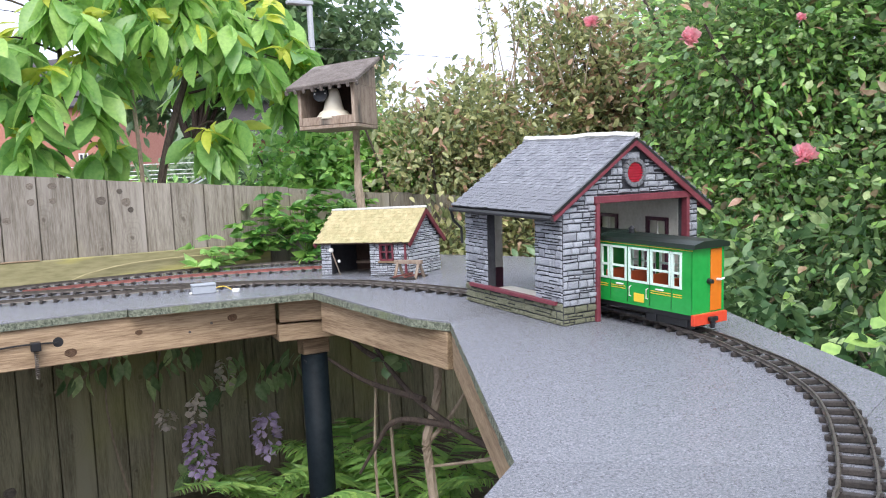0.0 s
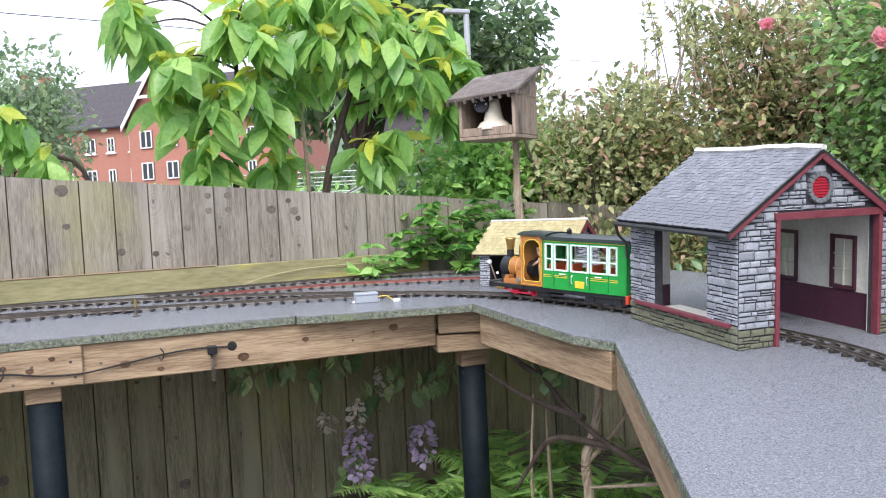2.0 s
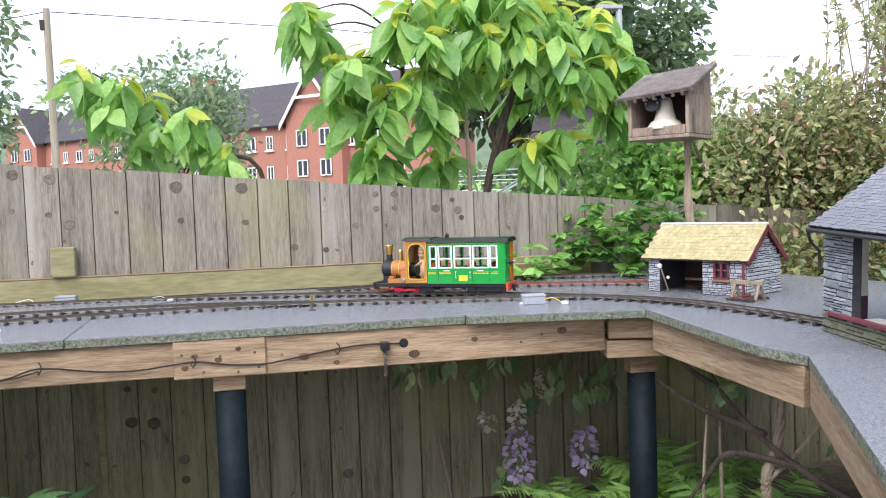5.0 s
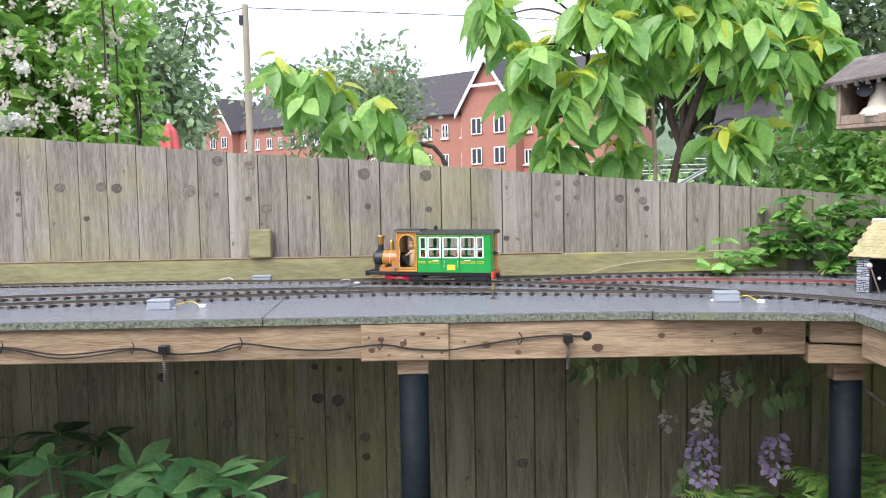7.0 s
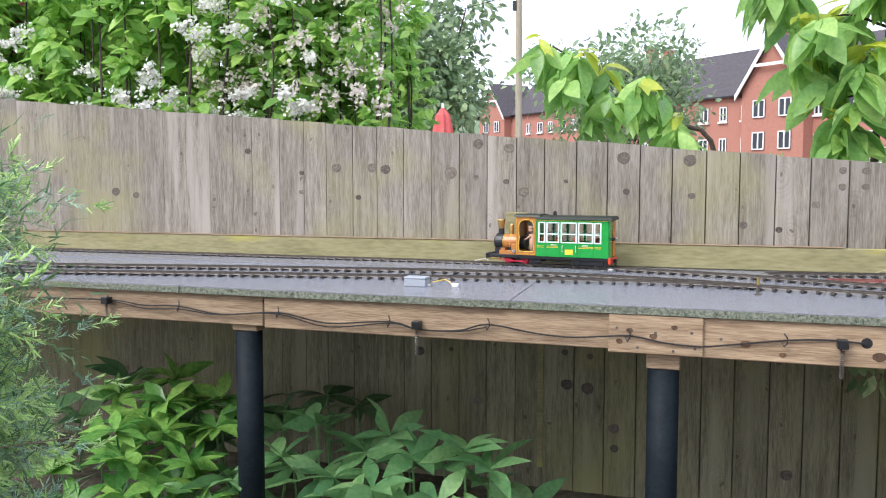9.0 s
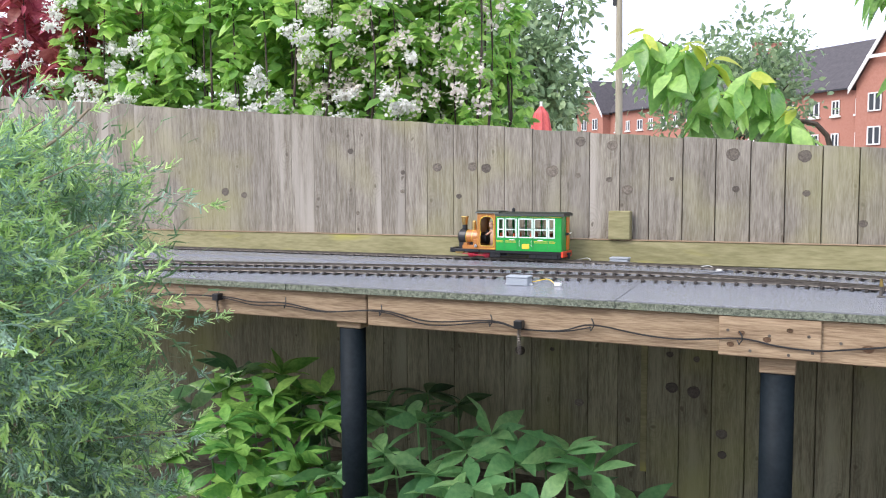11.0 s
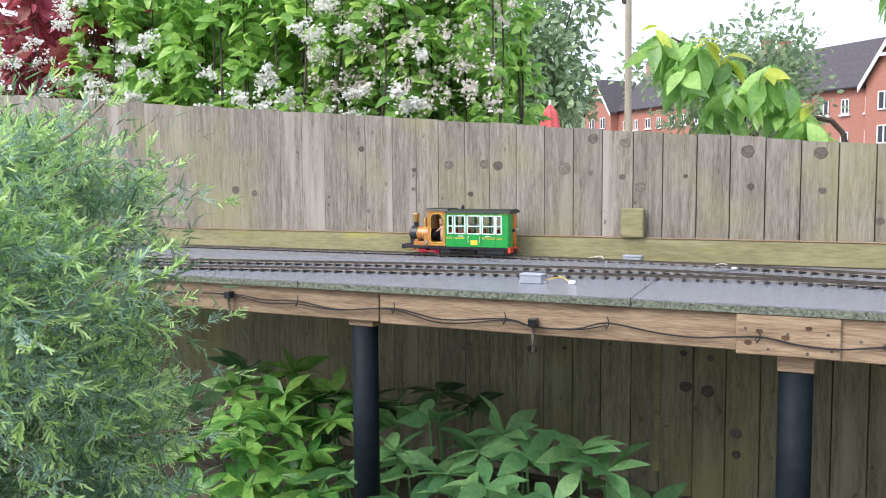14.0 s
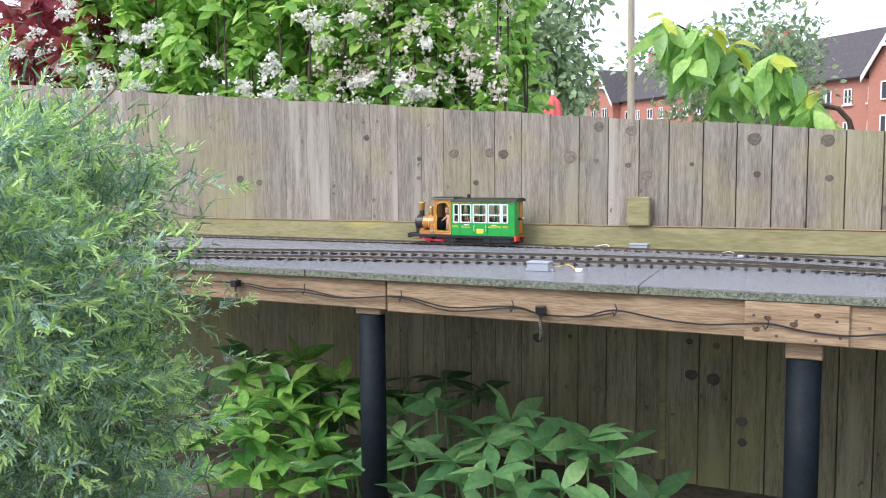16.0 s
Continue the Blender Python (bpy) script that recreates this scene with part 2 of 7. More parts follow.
M["galv"] = mat("galvanised_steel", (0.36, 0.38, 0.40), (0.46, 0.48, 0.50), 8, 0.45, 0.05, metal=0.4)
M["pole"] = mat("grey_pole_wood", (0.27, 0.24, 0.17), (0.40, 0.36, 0.28), 5, 0.85, 0.2, stretch=(3, 3, 0.2))
M["parasol"] = mat("faded_red_cloth", (0.50, 0.07, 0.07), (0.62, 0.13, 0.12), 6, 0.8, 0.1)
M["cable"] = mat("black_cable", (0.012, 0.012, 0.013), (0.025, 0.025, 0.027), 20, 0.5, 0)


def leafmat(name, a, b, island=0.3, rough=0.42, t=0.35):
    return mat(name, a, b, 9, rough, 0.1, island=island, through_light=t)


M["lf_cherry"] = leafmat("cherry_leaf", (0.24, 0.47, 0.13), (0.42, 0.66, 0.2), 0.28, 0.3, 0.5)
M["lf_cherry_new"] = leafmat("cherry_new_leaf", (0.46, 0.56, 0.07), (0.62, 0.66, 0.12), 0.2, 0.4, 0.5)
M["lf_hedge"] = leafmat("hedge_leaf", (0.26, 0.32, 0.14), (0.54, 0.56, 0.3), 0.5, 0.3, 0.45)
M["lf_bronze"] = leafmat("bronze_leaf", (0.38, 0.23, 0.14), (0.6, 0.46, 0.32), 0.4, 0.34, 0.45)
M["lf_rose"] = leafmat("rose_leaf", (0.2, 0.34, 0.14), (0.42, 0.56, 0.28), 0.5, 0.3, 0.35)
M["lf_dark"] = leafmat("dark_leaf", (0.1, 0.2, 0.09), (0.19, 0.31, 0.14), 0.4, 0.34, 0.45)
M["lf_fern"] = leafmat("fern_leaf", (0.24, 0.48, 0.14), (0.42, 0.66, 0.2), 0.3, 0.34, 0.45)
M["lf_bright"] = leafmat("bright_leaf", (0.26, 0.5, 0.12), (0.44, 0.68, 0.18), 0.3, 0.34, 0.5)
M["lf_laurel"] = leafmat("laurel_leaf", (0.10, 0.27, 0.06), (0.24, 0.46, 0.11), 0.4, 0.25, 0.35)
M["lf_hell"] = leafmat("hellebore_leaf", (0.12, 0.31, 0.12), (0.26, 0.47, 0.2), 0.35, 0.34, 0.45)
M["lf_jun"] = leafmat("juniper_needle", (0.24, 0.40, 0.30), (0.46, 0.62, 0.46), 0.4, 0.5, 0.3)
M["lf_jun_tip"] = leafmat("juniper_tip", (0.38, 0.6, 0.2), (0.6, 0.78, 0.34), 0.25, 0.5, 0.3)
M["lf_red"] = leafmat("red_leaf", (0.3, 0.05, 0.07), (0.48, 0.13, 0.13), 0.4, 0.38, 0.4)
M["lf_far"] = leafmat("far_leaf", (0.11, 0.19, 0.09), (0.2, 0.29, 0.14), 0.35, 0.38, 0.4)
M["lf_farpale"] = leafmat("far_pale_leaf", (0.2, 0.31, 0.16), (0.31, 0.42, 0.23), 0.35, 0.38, 0.4)
M["curtain"] = leafmat("cream_window_film", (0.72, 0.71, 0.64), (0.8, 0.79, 0.72), 0.04, 0.75, 0.5)
M["fl_white"] = leafmat("white_blossom", (0.8, 0.8, 0.74), (0.88, 0.87, 0.83), 0.06, 0.7, 0.4)
M["fl_blush"] = leafmat("blush_blossom", (0.72, 0.64, 0.58), (0.82, 0.76, 0.7), 0.12, 0.7, 0.4)
M["fl_lilac"] = leafmat("lilac_blossom", (0.5, 0.38, 0.64), (0.7, 0.58, 0.78), 0.2, 0.6, 0.4)
M["ring_stone"] = mat("ring_stone", (0.10, 0.105, 0.12), (0.18, 0.185, 0.20), 60, 0.85, 0.3)
M["hill"] = mat("far_woods", (0.10, 0.15, 0.09), (0.17, 0.22, 0.14), 0.2, 0.9, 0)
M["fl_pink"] = leafmat("pink_rose_petal", (0.8, 0.3, 0.36), (0.88, 0.52, 0.56), 0.12, 0.6, 0.35)
M["glass"] = bpy.data.materials.new("window_glass")
M["glass"].use_nodes = True
_g = M["glass"].node_tree.nodes["Principled BSDF"]
_g.inputs["Base Color"].default_value, _g.inputs["Roughness"].default_value = (0.03, 0.035, 0.04, 1), 0.08


# ---- shape helpers ----
def part(name, bm, material, parent=None, label="", smooth=False):
    """Links a bmesh as one mesh object, under a thing or a part."""
    me = bpy.data.meshes.new(name)
    bm.to_mesh(me)
    bm.free()
    me.materials.append(M[material])
    if smooth:
        for p in me.polygons:
            p.use_smooth = True
    ob = new(name, me)
    if parent:
        ob.parent = parent
    if label:
        tagged(ob, label)
    return ob


def thing(name, label, category, m=None, group="", kind=""):
    ob = tagged(new(name), label, category, group, kind)
    if m:
        ob.matrix_world = m
    return ob


def box(bm, lo, hi, m=None, bevel=0.0):
    """An axis box between two corners, optionally bevelled and moved."""
    r = bmesh.ops.create_cube(bm, size=1)
    vs = r["verts"]
    s = [h - l for l, h in zip(lo, hi)]
    c = [(h + l) / 2 for l, h in zip(lo, hi)]
    bmesh.ops.scale(bm, vec=s, verts=vs)
    bmesh.ops.translate(bm, vec=c, verts=vs)
    if bevel:
        es = list({e for v in vs for e in v.link_edges})
        out = bmesh.ops.bevel(bm, geom=es, offset=bevel, segments=1, affect="EDGES")
        vs = list({v for f in out["faces"] for v in f.verts} | {v for v in vs if v.is_valid})
    if m:
        bmesh.ops.transform(bm, matrix=m, verts=vs)
    return vs


def boxed(lo, hi, bevel=0.0, m=None):
    bm = bmesh.new()
    box(bm, lo, hi, m, bevel)
    return bm


def rod(bm, a, b, r1, r2=None, seg=8):
    """A tapered rod between two points."""
    a, b = Vector(a), Vector(b)
    d = b - a
    q = d.to_track_quat("Z", "Y").to_matrix().to_4x4()
    bmesh.ops.create_cone(bm, cap_ends=True, segments=seg, radius1=r1, radius2=r1 if r2 is None else r2, depth=d.length, matrix=Matrix.Translation((a + b) / 2) @ q)


def prism(bm, outline, z0, z1):
    """An upright slab over a plan outline."""
    lo = [bm.verts.new((x, y, z0)) for x, y in outline]
    hi = [bm.verts.new((x, y, z1)) for x, y in outline]
    n = len(outline)
    bm.faces.new(hi)
    bm.faces.new(lo[::-1])
    for i in range(n):
        bm.faces.new((lo[i], lo[(i + 1) % n], hi[(i + 1) % n], hi[i]))
    bmesh.ops.recalc_face_normals(bm, faces=bm.faces)


def tube(bm, pts, r, seg=6, r_end=None):
    """A bent rod through a run of points."""
    pts = [Vector(p) for p in pts]
    rings = []
    for i, p in enumerate(pts):
        d = (pts[min(i + 1, len(pts) - 1)] - pts[max(i - 1, 0)]).normalized()
        q = d.to_track_quat("Z", "Y")
        rr = r if r_end is None else r + (r_end - r) * i / (len(pts) - 1)
        rings.append([bm.verts.new(p + q @ Vector((rr * math.cos(2 * math.pi * k / seg), rr * math.sin(2 * math.pi * k / seg), 0))) for k in range(seg)])
    for a, b in zip(rings, rings[1:]):
        for k in range(seg):
            bm.faces.new((a[k], a[(k + 1) % seg], b[(k + 1) % seg], b[k]))
    bm.faces.new(rings[0][::-1])
    bm.faces.new(rings[-1])


def catmull(p, n=12):
    p = np.array(p, float)
    q = np.vstack([2 * p[0] - p[1], p, 2 * p[-1] - p[-2]])
    out = []
    for i in range(1, len(q) - 2):
        a, b, c, d = q[i - 1:i + 3]
        for k in range(n):
            u = k / n
            out.append(0.5 * (2 * b + (c - a) * u + (2 * a - 5 * b + 4 * c - d) * u * u + (3 * b - a - 3 * c + d) * u ** 3))
    out.append(q[-2])
    return np.array(out)


# leaf outlines: spine positions with half widths; folded along the midrib and bent down to the tip
def blade(widths, fold=0.25, bend=0.25):
    v, f, n = [], [], len(widths)
    for i, w in enumerate(widths):
        u = i / (n - 1)
        z = -bend * u * u
        v += [(u, 0, z), (u, w, z + fold * w), (u, -w, z + fold * w)]
    for i in range(n - 1):
        a, b = 3 * i, 3 * (i + 1)
        f += [(a, b, b + 1, a + 1), (a, a + 2, b + 2, b)]
    return np.array(v, float), f


LEAF = blade((0.02, 0.20, 0.24, 0.15, 0.0))
HANGLEAF = blade((0.03, 0.13, 0.20, 0.19, 0.11, 0.0), 0.28, 0.18)
LONGLEAF = blade((0.03, 0.13, 0.17, 0.12, 0.0), 0.3, 0.35)
ROUNDLEAF = blade((0.05, 0.34, 0.36, 0.0), 0.2, 0.15)
NEEDLE = blade((0.06, 0.05, 0.0), 0.3, 0.05)
JUNIPER_LEAF = blade((0.115, 0.08), 0.35, 0.1)
rng = np.random.default_rng(7)


def scatter(name, centres, ways, size, shape, material, parent=None, spread=0.5, vary=0.35, label=""):
    """One mesh of many leaves: each starts at a centre and points along its way, with random spread and roll."""
    tv, tf = shape
    c = np.asarray(centres, float)
    n = len(c)
    d = np.asarray(ways, float) + rng.normal(0, spread, (n, 3))
    d /= np.linalg.norm(d, axis=1)[:, None] + 1e-9
    up = np.array([0, 0, 1.0]) + rng.normal(0, 0.55, (n, 3))
    side = np.cross(up, d)
    side /= np.linalg.norm(side, axis=1)[:, None] + 1e-9
    nrm = np.cross(d, side)
    s = size * (1 + rng.uniform(-vary, vary, n))
    v = c[:, None, :] + s[:, None, None] * (tv[None, :, 0, None] * d[:, None] + tv[None, :, 1, None] * side[:, None] + tv[None, :, 2, None] * nrm[:, None])
    k = len(tv)
    quads = np.array(tf)
    allf = (quads[None] + (np.arange(n) * k)[:, None, None]).reshape(-1, 4)
    me = bpy.data.meshes.new(name)
    me.vertices.add(n * k)
    me.vertices.foreach_set("co", v.reshape(-1))
    me.loops.add(len(allf) * 4)
    me.loops.foreach_set("vertex_index", allf.reshape(-1).astype(np.int32))
    me.polygons.add(len(allf))
    me.polygons.foreach_set("loop_start", (np.arange(len(allf)) * 4).astype(np.int32))
    me.polygons.foreach_set("loop_total", np.full(len(allf), 4, np.int32))
    me.polygons.foreach_set("use_smooth", np.ones(len(allf), bool))
    me.update()
    me.validate()
    me.materials.append(M[material])
    ob = new(name, me)
    if parent:
        ob.parent = parent
    if label:
        tagged(ob, label)
    return ob


def cloud(n, lo, hi, lumps=14, seed=1, shell=0.55, squash=1.0):
    """Points in an uneven mass of lumps inside a box, denser towards each lump's skin; with outward ways."""
    r = np.random.default_rng(seed)
    lo, hi = np.array(lo, float), np.array(hi, float)
    lc = lo + (hi - lo) * r.uniform(0.12, 0.88, (lumps, 3))
    lr = (hi - lo) * r.uniform(0.16, 0.32, (lumps, 1)) * 0.9
    k = r.integers(0, lumps, n)
    w = r.normal(size=(n, 3))
    w /= np.linalg.norm(w, axis=1)[:, None]
    rad = shell + (1 - shell) * r.uniform(0, 1, (n, 1)) ** 0.6
    p = lc[k] + w * lr[k] * rad * (1 + 0.18 * r.normal(size=(n, 1)))
    return p, w


# ---- ground and deck ----
DECK, RAIL = 1.05, 1.068
FALL, FALL_FROM = 0.05, 2.5


def deck_z(y):
    """Height of the deck: level along the fence, falling gently along the shed branch."""
    return DECK - FALL * max(0.0, FALL_FROM - y)


def branch(x, y, reach=(-1.28, -0.1, 0.335)):
    """Plan point and size factor on the falling branch for a point drawn on a level deck."""
    if y >= FALL_FROM:
        return x, y, 1.0
    cx, cy, h = reach
    f = (h + FALL * (FALL_FROM - cy)) / (h + FALL * (y - cy))
    return cx + f * (x - cx), cy + f * (y - cy), f


bm = bmesh.new()
g = 60
for i in range(g + 1):
    for j in range(g + 1):
        x, y = -600 + 1200 * i / g, -600 + 1200 * j / g
        bm.verts.new((x, y, 0.0))
bm.verts.ensure_lookup_table()
for i in range(g):
    for j in range(g):
        a = i * (g + 1) + j
        bm.faces.new((bm.verts[a], bm.verts[a + g + 1], bm.verts[a + g + 2], bm.verts[a + 1]))
tagged(part("ground", bm, "soil"), "bare dark garden soil under the raised railway", "ground", kind="structure")


def slab(outline, label="grey speckled slab of the railway deck with a rough mineral edge"):
    """One deck slab: a speckled top on a rough mineral edge."""
    outline = [branch(*p)[:2] for p in outline]
    cx, cy = np.mean([p[0] for p in outline]), np.mean([p[1] for p in outline])
    t = thing("deck_slab", label, "deck slab", group="deck slabs")
    o = [(cx + (x - cx) * 0.9968, cy + (y - cy) * 0.9978) for x, y in outline]
    bm = bmesh.new()
    prism(bm, o, -0.004, 0.0)
    for v in bm.verts:
        v.co.z += deck_z(v.co.y)
    part("slab_top", bm, "slate_slab", t)
    bm = bmesh.new()
    pts = []
    for (x0, y0), (x1, y1) in zip(o, o[1:] + o[:1]):
        n = max(2, int(math.hypot(x1 - x0, y1 - y0) / 0.03))
        for k in range(n):
            u = k / n
            pts.append((x0 + (x1 - x0) * u, y0 + (y1 - y0) * u))
    pts = [(x + random.uniform(-0.0015, 0.0015), y + random.uniform(-0.0015, 0.0015)) for x, y in pts]
    prism(bm, pts, -0.026, -0.004)
    for v in bm.verts:
        v.co.z += deck_z(v.co.y)
    part("slab_edge", bm, "slab_edge", t, "rough speckled green-grey edge")
    return t


FRONT, BACK = 2.62, 3.82
xs = [-9.3, -8.08, -6.87, -5.65, -4.44, -3.222, -2.0, -0.78]
for a, b in zip(xs, xs[1:]):
    slab([(a, FRONT), (b, FRONT), (b - 0.06, BACK), (a - 0.06, BACK)])
slab([(-0.78, FRONT - 0.02), (-0.212, 2.501), (0.2, BACK), (-0.84, BACK)])
slab([(-0.212, 2.501), (-0.215, 2.45), (-0.262, 1.75), (0.9, 1.98), (0.93, 2.5), (0.95, 2.9), (0.7, BACK), (0.2, BACK)])
slab([(-0.262, 1.75), (-0.229, 1.61), (0.55, 1.62), (0.9, 1.98)])
slab([(-0.229, 1.61), (-0.718, 0.681), (-0.47, 0.452), (-0.063, 0.60), (0.27, 1.17), (0.55, 1.62)])
slab([(-0.718, 0.681), (-1.02, 0.45), (-1.05, -0.25), (-0.60, -0.15), (-0.063, 0.60), (-0.47, 0.452)])
t = thing("rear_strip", "thin dark grey board strip laid along the back of the deck", "deck board")
bm = bmesh.new()
prism(bm, [(-9.3, 3.44), (-1.86, 3.46), (-1.76, 3.62), (-1.76, 3.66), (-9.3, 3.66)], DECK, DECK + 0.006)
part("strip_board", bm, "slate_slab", t)


# a low, ringed knot of radius 1, shared by fence boards and joists
KNOT = bpy.data.meshes.new("knot")
_rr = random.Random(4)
_o = [1 + _rr.uniform(-0.12, 0.12) for _ in range(14)]
_kv = [(q * _o[k] * math.cos(k * math.pi / 7), h, q * _o[k] * math.sin(k * math.pi / 7)) for q, h in ((1.0, 0.0), (0.9, -1.0), (0.72, -0.3)) for k in range(14)] + [(0, -0.5, 0)]
KNOT.from_pydata(_kv, [], [(r * 14 + k, r * 14 + (k + 1) % 14, (r + 1) * 14 + (k + 1) % 14, (r + 1) * 14 + k) for r in (0, 1) for k in range(14)] + [(28 + k, 28 + (k + 1) % 14, 42) for k in range(14)])
KNOT.materials.append(M["knot"])
JOIST_KNOT = KNOT.copy()
JOIST_KNOT.materials[0] = M["joist_knot"]


def beam(a, b, z0, z1, thick, name="joist", label="sawn softwood joist under the deck edge", m="joist"):
    """A sawn beam between two plan points, its outer face on the line."""
    a, b = Vector((*a, 0)), Vector((*b, 0))
    d = b - a
    ob = part(name, boxed((0, 0, z0), (d.length, thick, z1), 0.003), m)
    ob.matrix_world = Matrix.Translation(a) @ Matrix.Rotation(math.atan2(d.y, d.x), 4, "Z")
    return tagged(ob, label, "joist", group="deck joists")


FIRST = beam((-1.431, 2.634), (-0.3, 2.628), 0.902, 1.0225, 0.045)
beam((-0.3, 2.60), (-0.15, 2.55), 0.945, 1.0225, 0.05, label="short dark-stained joist end at the deck corner")
beam((-2.887, 2.638), (-1.431, 2.638), 0.912, 1.0225, 0.045)
beam((-5.325, 2.646), (-2.892, 2.638), 0.917, 1.0225, 0.045)
beam((-9.0, 2.66), (-5.325, 2.646), 0.917, 1.0225, 0.045)
PLATE = beam((-1.694, 2.622), (-1.418, 2.622), 0.905, 1.0215, 0.011, "joint_plate", "pale timber plate nailed over a joist joint")
for x, z in [(-1.668, 0.981), (-1.606, 0.924), (-1.555, 0.971), (-1.503, 0.919), (-1.451, 0.976), (-1.441, 0.93), (-1.369, 0.961), (-0.594, 0.95), (-0.522, 0.971)]:
    owner = PLATE if x < -1.42 else FIRST
    bm = bmesh.new()
    rod(bm, (0, -0.0016, 0), (0, 0.004, 0), 0.0045, seg=10)
    part("nail_head", bm, "rail", owner).location = (x - owner.location.x, 0, z)
for owner, x, z, r in ((FIRST, -1.3, 0.95, 0.012), (FIRST, -0.95, 0.935, 0.014), (FIRST, -0.75, 0.97, 0.009), (FIRST, -0.45, 0.98, 0.013), (FIRST, -1.2, 0.925, 0.008),
                       (PLATE, -1.66, 0.94, 0.008), (PLATE, -1.56, 0.96, 0.009), (PLATE, -1.5, 0.99, 0.007), (PLATE, -1.63, 0.975, 0.008)):
    kn = new("knot", JOIST_KNOT)
    kn.parent = owner
    kn.matrix_local = Matrix.Translation((x - owner.location.x, -0.0004, z)) @ Matrix.Diagonal((r * 1.3, 0.0012, r, 1))
for a, b, z0, z1 in (((-0.195, 2.49), (-0.235, 1.62), 0.915, 1.022), ((-0.235, 1.60), (-0.700, 0.70), 0.935, 1.022), ((-0.700, 0.66), (-1.0, 0.43), 0.935, 1.022)):
    p, q = branch(*a), branch(*b)
    d = Vector((q[0] - p[0], q[1] - p[1], deck_z(q[1]) - deck_z(p[1])))
    ob = part("joist", boxed((0, 0.004, (z0 - DECK) * p[2]), (d.length, 0.048, z1 - DECK - 0.001), 0.003), "joist")
    ob.matrix_world = Matrix.Translation((p[0], p[1], deck_z(p[1]))) @ Matrix.Rotation(math.atan2(d.y, d.x), 4, "Z") @ Matrix.Rotation(-math.asin(d.z / d.length), 4, "Y")
    tagged(ob, "sawn softwood joist under the branch deck", "joist", group="deck joists")
beam((-0.305, 2.60), (-0.06, 2.56), 0.879, 0.938, 0.16, "post_block", "pale timber block on top of a deck post")
for x, y, top in ((-1.534, 2.69, 0.874), (-0.15, 2.68, 0.831), (-2.98, 2.69, 0.912), (-4.499, 2.69, 0.914), (-6.2, 2.69, 0.914)):
    t = thing("deck_post", "black plastic pipe post holding up the deck", "post", pose(x, y, 0), group="deck posts")
    bm = bmesh.new()
    bmesh.ops.create_cone(bm, cap_ends=True, segments=28, radius1=0.0475, radius2=0.0475, depth=top - 0.02, matrix=Matrix.Translation((0, 0, (top - 0.02) / 2)))
    part("pipe", bm, "pipe", t, smooth=False)
    for p in t.children[0].data.polygons:
        p.use_smooth = abs(p.normal.z) < 0.5
    part("timber_core", boxed((-0.05, -0.03, top - 0.02), (0.05, 0.03, top + 0.035), 0.003), "joist", t, "rough timber stub in the pipe")

# ---- fence ----
def fence_top(x):
    return 1.432 - 0.0865 * x if x > -3.2 else 1.432 + 0.0865 * 3.2 + 0.09 * (-3.2 - x)


fence = thing("board_fence", "weathered grey featheredge board fence with knots and green algae", "fence")
SEAMS = [-4.6 - 0.14 * k for k in range(33, 0, -1)]
SEAMS += [-4.6, -4.47, -4.344, -4.19, -4.05, -3.907, -3.768, -3.657, -3.499, -3.362, -3.239, -3.096, -2.968, -2.83, -2.69, -2.55, -2.415, -2.275, -2.145, -2.0,
          -1.862, -1.721, -1.584, -1.443, -1.307, -1.165, -1.03, -0.885, -0.742, -0.6, -0.446, -0.325, -0.175, -0.033]
SEAMS += [-0.033 + 0.14 * k for k in range(1, 26)]
FACE = 3.862
# knots on the boards: along, up, radius
KNOTS = [(-3.376, 1.469, 0.025), (-3.182, 1.492, 0.025), (-2.994, 1.492, 0.028), (-2.921, 1.484, 0.025), (-3.379, 1.373, 0.013), (-3.065, 1.349, 0.015), (-4.5, 1.373, 0.025),
         (-4.37, 1.354, 0.02), (-3.64, 1.262, 0.011), (-3.68, 1.581, 0.017), (-3.885, 1.294, 0.009), (-2.457, 1.6, 0.024), (-2.31, 1.578, 0.024), (-2.59, 1.466, 0.03),
         (-2.468, 1.445, 0.013), (-2.323, 1.425, 0.015), (-2.24, 1.379, 0.026), (-1.791, 1.528, 0.028), (-1.51, 1.515, 0.027), (-1.778, 1.38, 0.015), (-1.501, 1.362, 0.016),
         (-2.046, 1.426, 0.01), (-1.288, 1.24, 0.018), (-0.91, 1.469, 0.015), (-0.823, 1.467, 0.018), (-0.91, 1.402, 0.015), (-0.825, 1.403, 0.015), (-1.008, 1.328, 0.017),
         (-0.629, 1.394, 0.021), (-0.55, 1.431, 0.013), (-0.525, 1.382, 0.02), (-0.508, 1.347, 0.013), (-1.147, 1.223, 0.014),
         (-2.031, 0.497, 0.028), (-1.936, 0.486, 0.028), (-2.042, 0.646, 0.016), (-1.927, 0.634, 0.014), (-2.747, 0.609, 0.025), (-2.455, 0.385, 0.022), (-1.815, 0.311, 0.025),
         (-1.812, 0.219, 0.019), (-1.087, 0.176, 0.026), (-1.263, 0.662, 0.01), (-1.129, 0.658, 0.011), (-2.588, 0.627, 0.011)]
